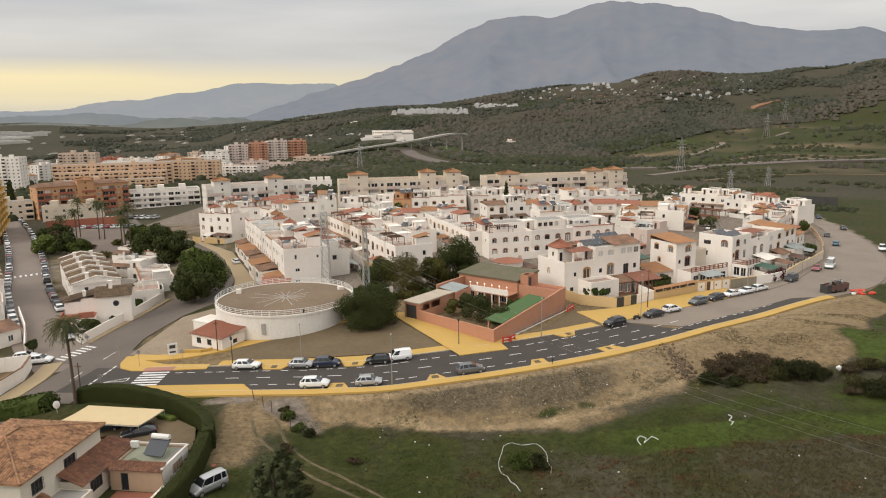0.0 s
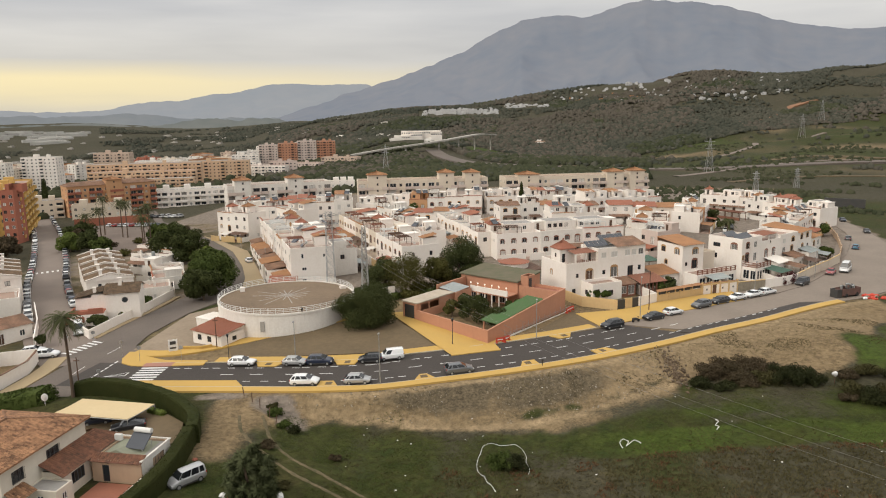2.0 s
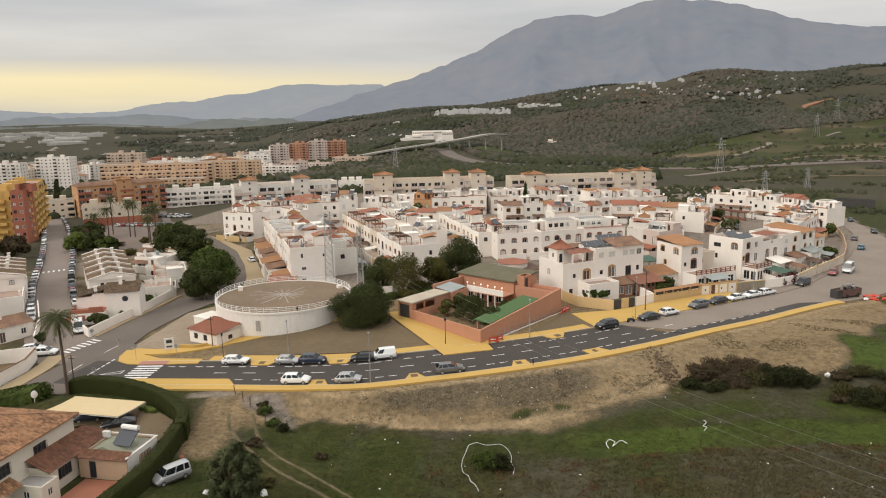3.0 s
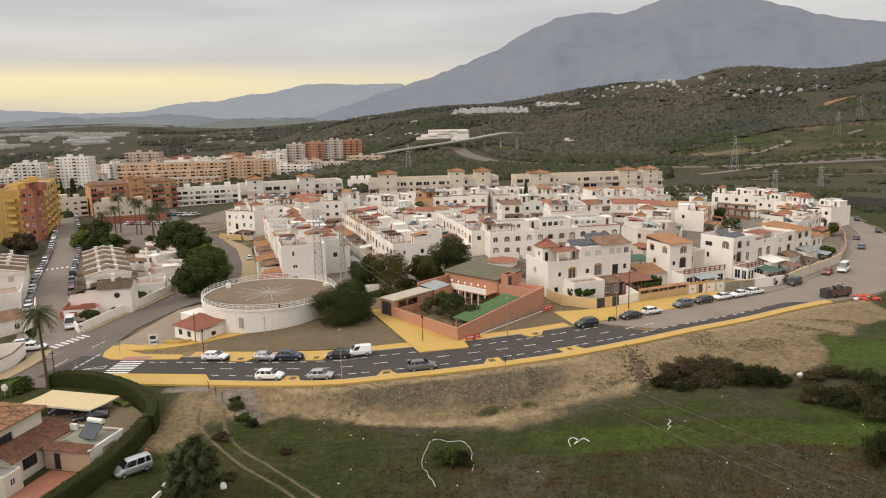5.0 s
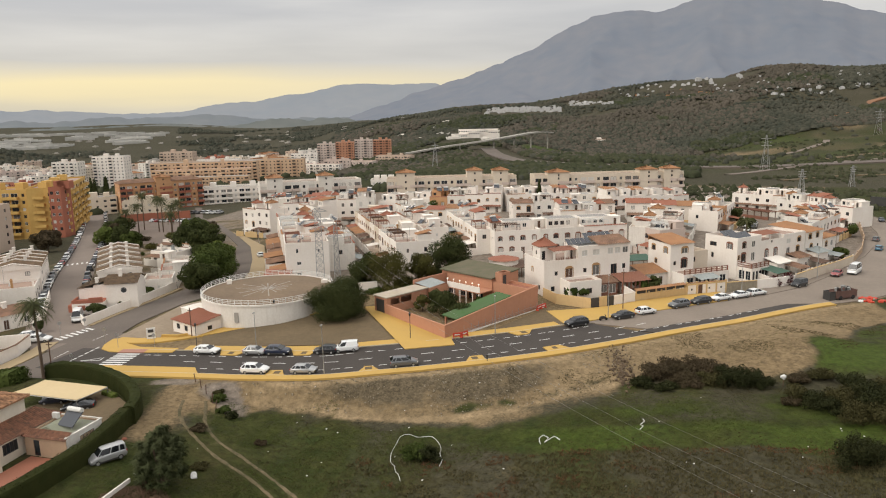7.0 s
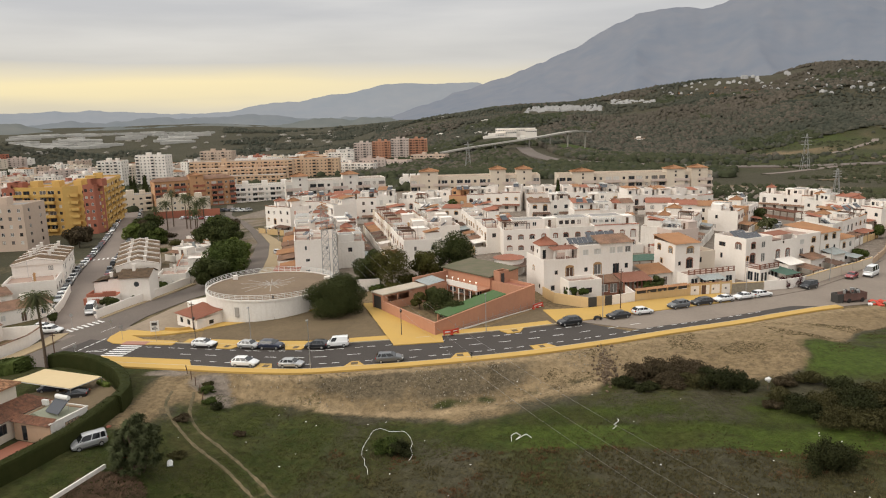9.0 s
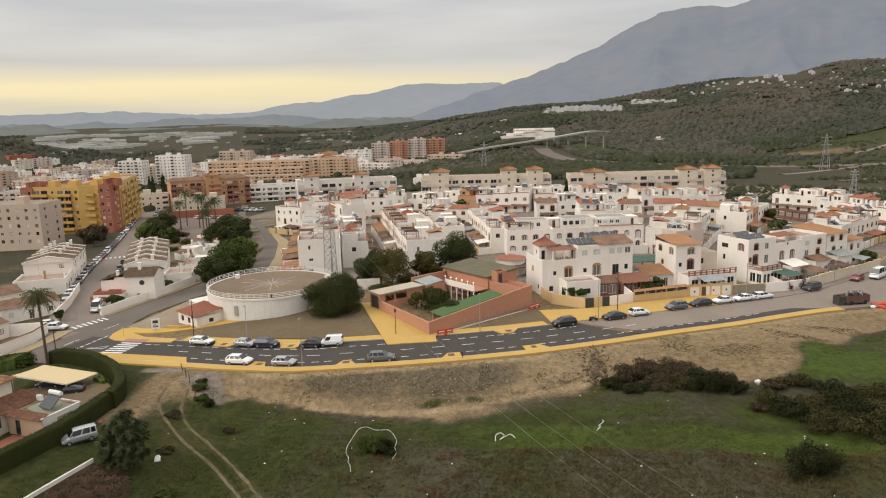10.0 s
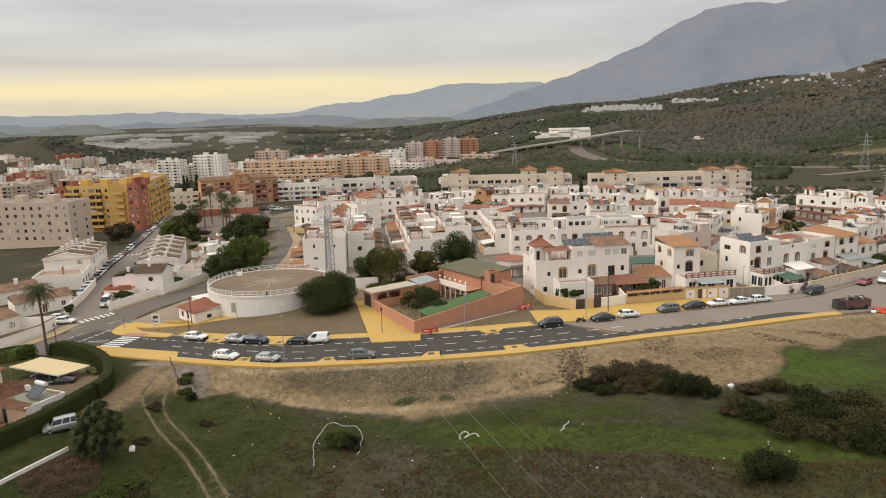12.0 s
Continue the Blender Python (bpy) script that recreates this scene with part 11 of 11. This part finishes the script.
# by the villa
car("van", "silver", -26.9, 73.4, 228, z=ground_z(-26.9, 73.4) + 0.02)
car("sedan", "black", -40.6, 87.4, 200, z=-1.25)
car("hatch", "navy", -46.0, 89.6, 195, z=-1.35)
plot("drive_villa", [(-54, 82), (-31.5, 82), (-33.5, 88.5), (-40.5, 94.5), (-47, 97), (-54, 97.5)], 0.38, 1.2, DIRT, "dusty brown drive of the villa", "ground")


# ---- clutter ----
def rubble_heap():
    x, y = 87.0, 153.6
    ob = thing("scrap_trailer", pose(x, y, town_z(x, y), rz=25), "rusty skip trailer loaded with scrap beside the road", "trailer")
    part("bin", boxes((-2.6, 2.6, -1.1, -1.0, 0.5, 1.9), (-2.6, 2.6, 1.0, 1.1, 0.5, 1.9), (-2.6, -2.5, -1.0, 1.0, 0.5, 1.9), (2.5, 2.6, -1.0, 1.0, 0.5, 1.9), (-2.6, 2.6, -1.1, 1.1, 0.4, 0.5)), RUST, ob)
    g = random.Random(3)
    for k in range(9):
        bm = bmesh.new()
        s = g.uniform(0.3, 0.7)
        box(bm, -s, s, -s * 0.6, s * 0.6, -s * 0.4, s * 0.4, Matrix.Translation((g.uniform(-2, 2), g.uniform(-0.6, 0.6), 1.8 + g.uniform(-0.1, 0.5))) @ Euler((g.random() * 2, g.random() * 2, g.random() * 3)).to_matrix().to_4x4())
        part("scrap", bm, g.choice((DARK_METAL, RUST, STEEL)), ob)
    for sx in (-1.6, 1.6):
        for sy in (-1.0, 1.0):
            bm = bmesh.new()
            tube(bm, (sx, sy - 0.12, 0.45), (sx, sy + 0.12, 0.45), 0.45, n=12)
            part("wheel", bm, RUBBER, ob)
    part("cage", boxes((-4.2, -2.8, -0.9, -0.8, 0, 1.9), (-4.2, -2.8, 0.8, 0.9, 0, 1.9), (-4.2, -4.1, -0.8, 0.8, 0, 1.9)), DARK_METAL, ob)
    for k in range(16):
        bx, by = x + g.uniform(2.5, 8), y + g.uniform(-3.0, 0.5)
        bm = bmesh.new()
        bmesh.ops.create_icosphere(bm, subdivisions=1, radius=1.0)
        s = g.uniform(0.35, 0.8)
        for v in bm.verts:
            v.co *= s * g.uniform(0.75, 1.2)
            v.co.z *= 0.6
        o = to_object("rubbish_sack", bm, g.choice((RED_PLASTIC, WHITE_PLASTIC, RED_PLASTIC, STONE)), matrix=pose(bx, by, ground_z(bx, by) + 0.3 * s, rz=g.uniform(0, 180)))
        tagged(o, "heaped plastic sack of rubbish by the road", "sack", "rubbish sacks")


RUST = material("rusty_steel", (0.16, 0.09, 0.075), 0.85, (0.09, 0.055, 0.045), 4, 0.6, 0.9, 0.2, 20)
rubble_heap()


def litter():
    g = random.Random(6)
    for k in range(56):
        x, y = g.uniform(-22, 66), g.uniform(66, 106)
        if outside(x, y) < 1.5:
            continue
        bm = bmesh.new()
        s = g.uniform(0.06, 0.16)
        vs = [bm.verts.new((s * math.cos(a) * g.uniform(0.6, 1.2), s * math.sin(a) * g.uniform(0.6, 1.2), g.uniform(0, s * 0.6))) for a in (0, 1.2, 2.4, 3.6, 4.9)]
        top = bm.verts.new((0, 0, s * 0.8))
        for i in range(5):
            bm.faces.new((vs[i], vs[(i + 1) % 5], top))
        tagged(to_object("litter", bm, WHITE_PLASTIC, matrix=pose(x, y, ground_z(x, y) + 0.02)), "scrap of pale litter in the grass", "litter", "litter")
    # a white plastic sack on a stake, and others
    for x, y, s, h in ((60.2, 103.6, 0.4, 1.5), (-16.6, 74.6, 0.5, 0.15), (48, 62, 0.3, 0.1)):
        bm = bmesh.new()
        bmesh.ops.create_icosphere(bm, subdivisions=2, radius=s)
        for v in bm.verts:
            v.co *= g.uniform(0.65, 1.25)
        bmesh.ops.translate(bm, vec=(0, 0, h), verts=bm.verts)
        o = thing("plastic_bag", pose(x, y, ground_z(x, y)), "white plastic bag caught in the field", "bag", "plastic bags")
        part("bag", bm, WHITE_PLASTIC, o)
        if h > 0.5:
            bm = bmesh.new()
            tube(bm, (0, 0, -0.3), (0, 0, h), 0.04, n=5)
            part("stake", bm, BROWN_WOOD, o)


litter()


def cast_offs():
    """Red and white cast-off things lying beside the yucca and the hedge."""
    g = random.Random(44)
    for x, y, s, mat, label in ((-21.5, 72.4, 0.5, RED_PLASTIC, "crumpled red plastic sheet beside the yucca"), (-22.3, 72.0, 0.42, WHITE_PLASTIC, "torn white sheet beside the yucca"), (-28.0, 78.6, 0.3, BRICK, "red cast-off thing beside the hedge"), (-20.6, 70.4, 0.5, BRUSH, "heap of brown cuttings under the yucca")):
        bm = bmesh.new()
        bmesh.ops.create_icosphere(bm, subdivisions=2, radius=s)
        for v in bm.verts:
            k = g.uniform(0.6, 1.25)
            v.co = Vector((v.co.x * k * 1.2, v.co.y * k, max(-0.1, v.co.z * k * 0.8)))
        tagged(to_object("cast_off", bm, mat, matrix=pose(x, y, ground_z(x, y) + 0.05, rz=g.uniform(0, 90))), label, "rubbish", "rubbish")


cast_offs()


def cable(bm, pts, r_, n):
    """One unbroken round line through pts."""
    rings = []
    for i, p in enumerate(pts):
        q = (pts[min(i + 1, len(pts) - 1)] - pts[max(i - 1, 0)]).to_track_quat("Z", "Y")
        rings.append([bm.verts.new(p + q @ Vector((r_ * math.cos(2 * math.pi * k / n), r_ * math.sin(2 * math.pi * k / n), 0))) for k in range(n)])
    for a, b in zip(rings, rings[1:]):
        for k in range(n):
            bm.faces.new((a[k], a[(k + 1) % n], b[(k + 1) % n], b[k]))


def rope(name, pts, label, r_=0.06):
    bm = bmesh.new()
    cable(bm, spline([Vector(p) for p in pts], 0.4), r_, 5)
    return tagged(to_object(name, bm, WHITE_PLASTIC), label, "rope")


rope("white_tape", [(x, y, ground_z(x, y) + h) for x, y, h in ((8.6, 77.6, 0.05), (8.1, 78.8, 0.2), (7.6, 79.4, 0.1), (7.3, 80.4, 0.3), (6.7, 81.2, 0.1), (6.4, 82.1, 0.4), (6.5, 83.2, 0.8), (6.9, 83.9, 1.3), (7.2, 84.6, 1.8), (8.3, 84.9, 2.05), (9.3, 84.9, 1.75), (10.2, 85.0, 1.8), (11.4, 85.0, 2.0), (12.3, 84.5, 1.6), (12.7, 84.0, 1.0), (12.6, 83.4, 0.7), (13.0, 82.7, 0.3), (12.8, 81.6, 0.1))], "loop of white tape draped round a bush", 0.028)
rope("white_tape", [(x, y, ground_z(x, y) + h) for x, y, h in ((25.4, 86.9, 0.1), (25.2, 87.9, 0.3), (25.8, 88.5, 0.4), (26.4, 88.0, 0.3), (25.9, 87.2, 0.15), (26.5, 87.6, 0.3), (27.2, 88.1, 0.35), (27.9, 87.5, 0.15))], "short curl of white tape in the grass", 0.045)
rope("white_tape", [(x, y, ground_z(x, y) + h) for x, y, h in ((38.3, 89.7, 0.1), (38.8, 90.2, 0.3), (38.5, 90.9, 0.15), (39.1, 91.5, 0.3), (39.0, 92.4, 0.15))], "torn strip of white tape in the grass", 0.05)
garden_wall([(-22.6, 56), (-22.0, 62), (-21.2, 68.8)], -0.2, WHITE_B, "low whitewashed wall in the grass", name="low_wall")


def wire(a, b, sag, label):
    a, b = Vector(a), Vector(b)
    bm = bmesh.new()
    n = 22
    pts = [a.lerp(b, k / n) - Vector((0, 0, sag * 4 * (k / n) * (1 - k / n))) for k in range(n + 1)]
    cable(bm, pts, 0.012, 3)
    tagged(to_object("power_line", bm, STEEL), label, "power line", "power lines")


for o_ in (-2.0, 0.0, 2.0):
    wire((-27.2 + o_, 158.5, 15.0 + abs(o_) * 0.4), (62 + o_ * 2, 20, 16), 6.0, "thin power line sagging over the field")


def billboard():
    ob = thing("billboard", pose(168, 318, ground_z(168, 318), rz=-35), "dark grey back of a roadside hoarding", "billboard")
    part("panel", boxes((-8, 8, -0.15, 0.15, 0.6, 4.4)), DARK_METAL, ob)
    for k in range(5):
        bm = bmesh.new()
        tube(bm, (-7 + 3.5 * k, 0.3, -1), (-7 + 3.5 * k, 0.3, 4.4), 0.1, n=5)
        part("post", bm, STEEL, ob)


billboard()


# an old wire fence: leaning posts beside the mud
for k_, (x_, y_) in enumerate(((-28.4, 98.6), (-26.6, 96.8), (-25.0, 95.2), (-23.0, 93.0), (-21.6, 91.2))):
    _o = thing("fence_post", pose(x_, y_, ground_z(x_, y_), rx=4 - 2 * k_, ry=3 * k_ - 5), "leaning weathered wooden fence post", "fence post", "old fence")
    part("post", boxes((-0.05, 0.05, -0.05, 0.05, -0.4, 1.5)), BROWN_WOOD, _o)
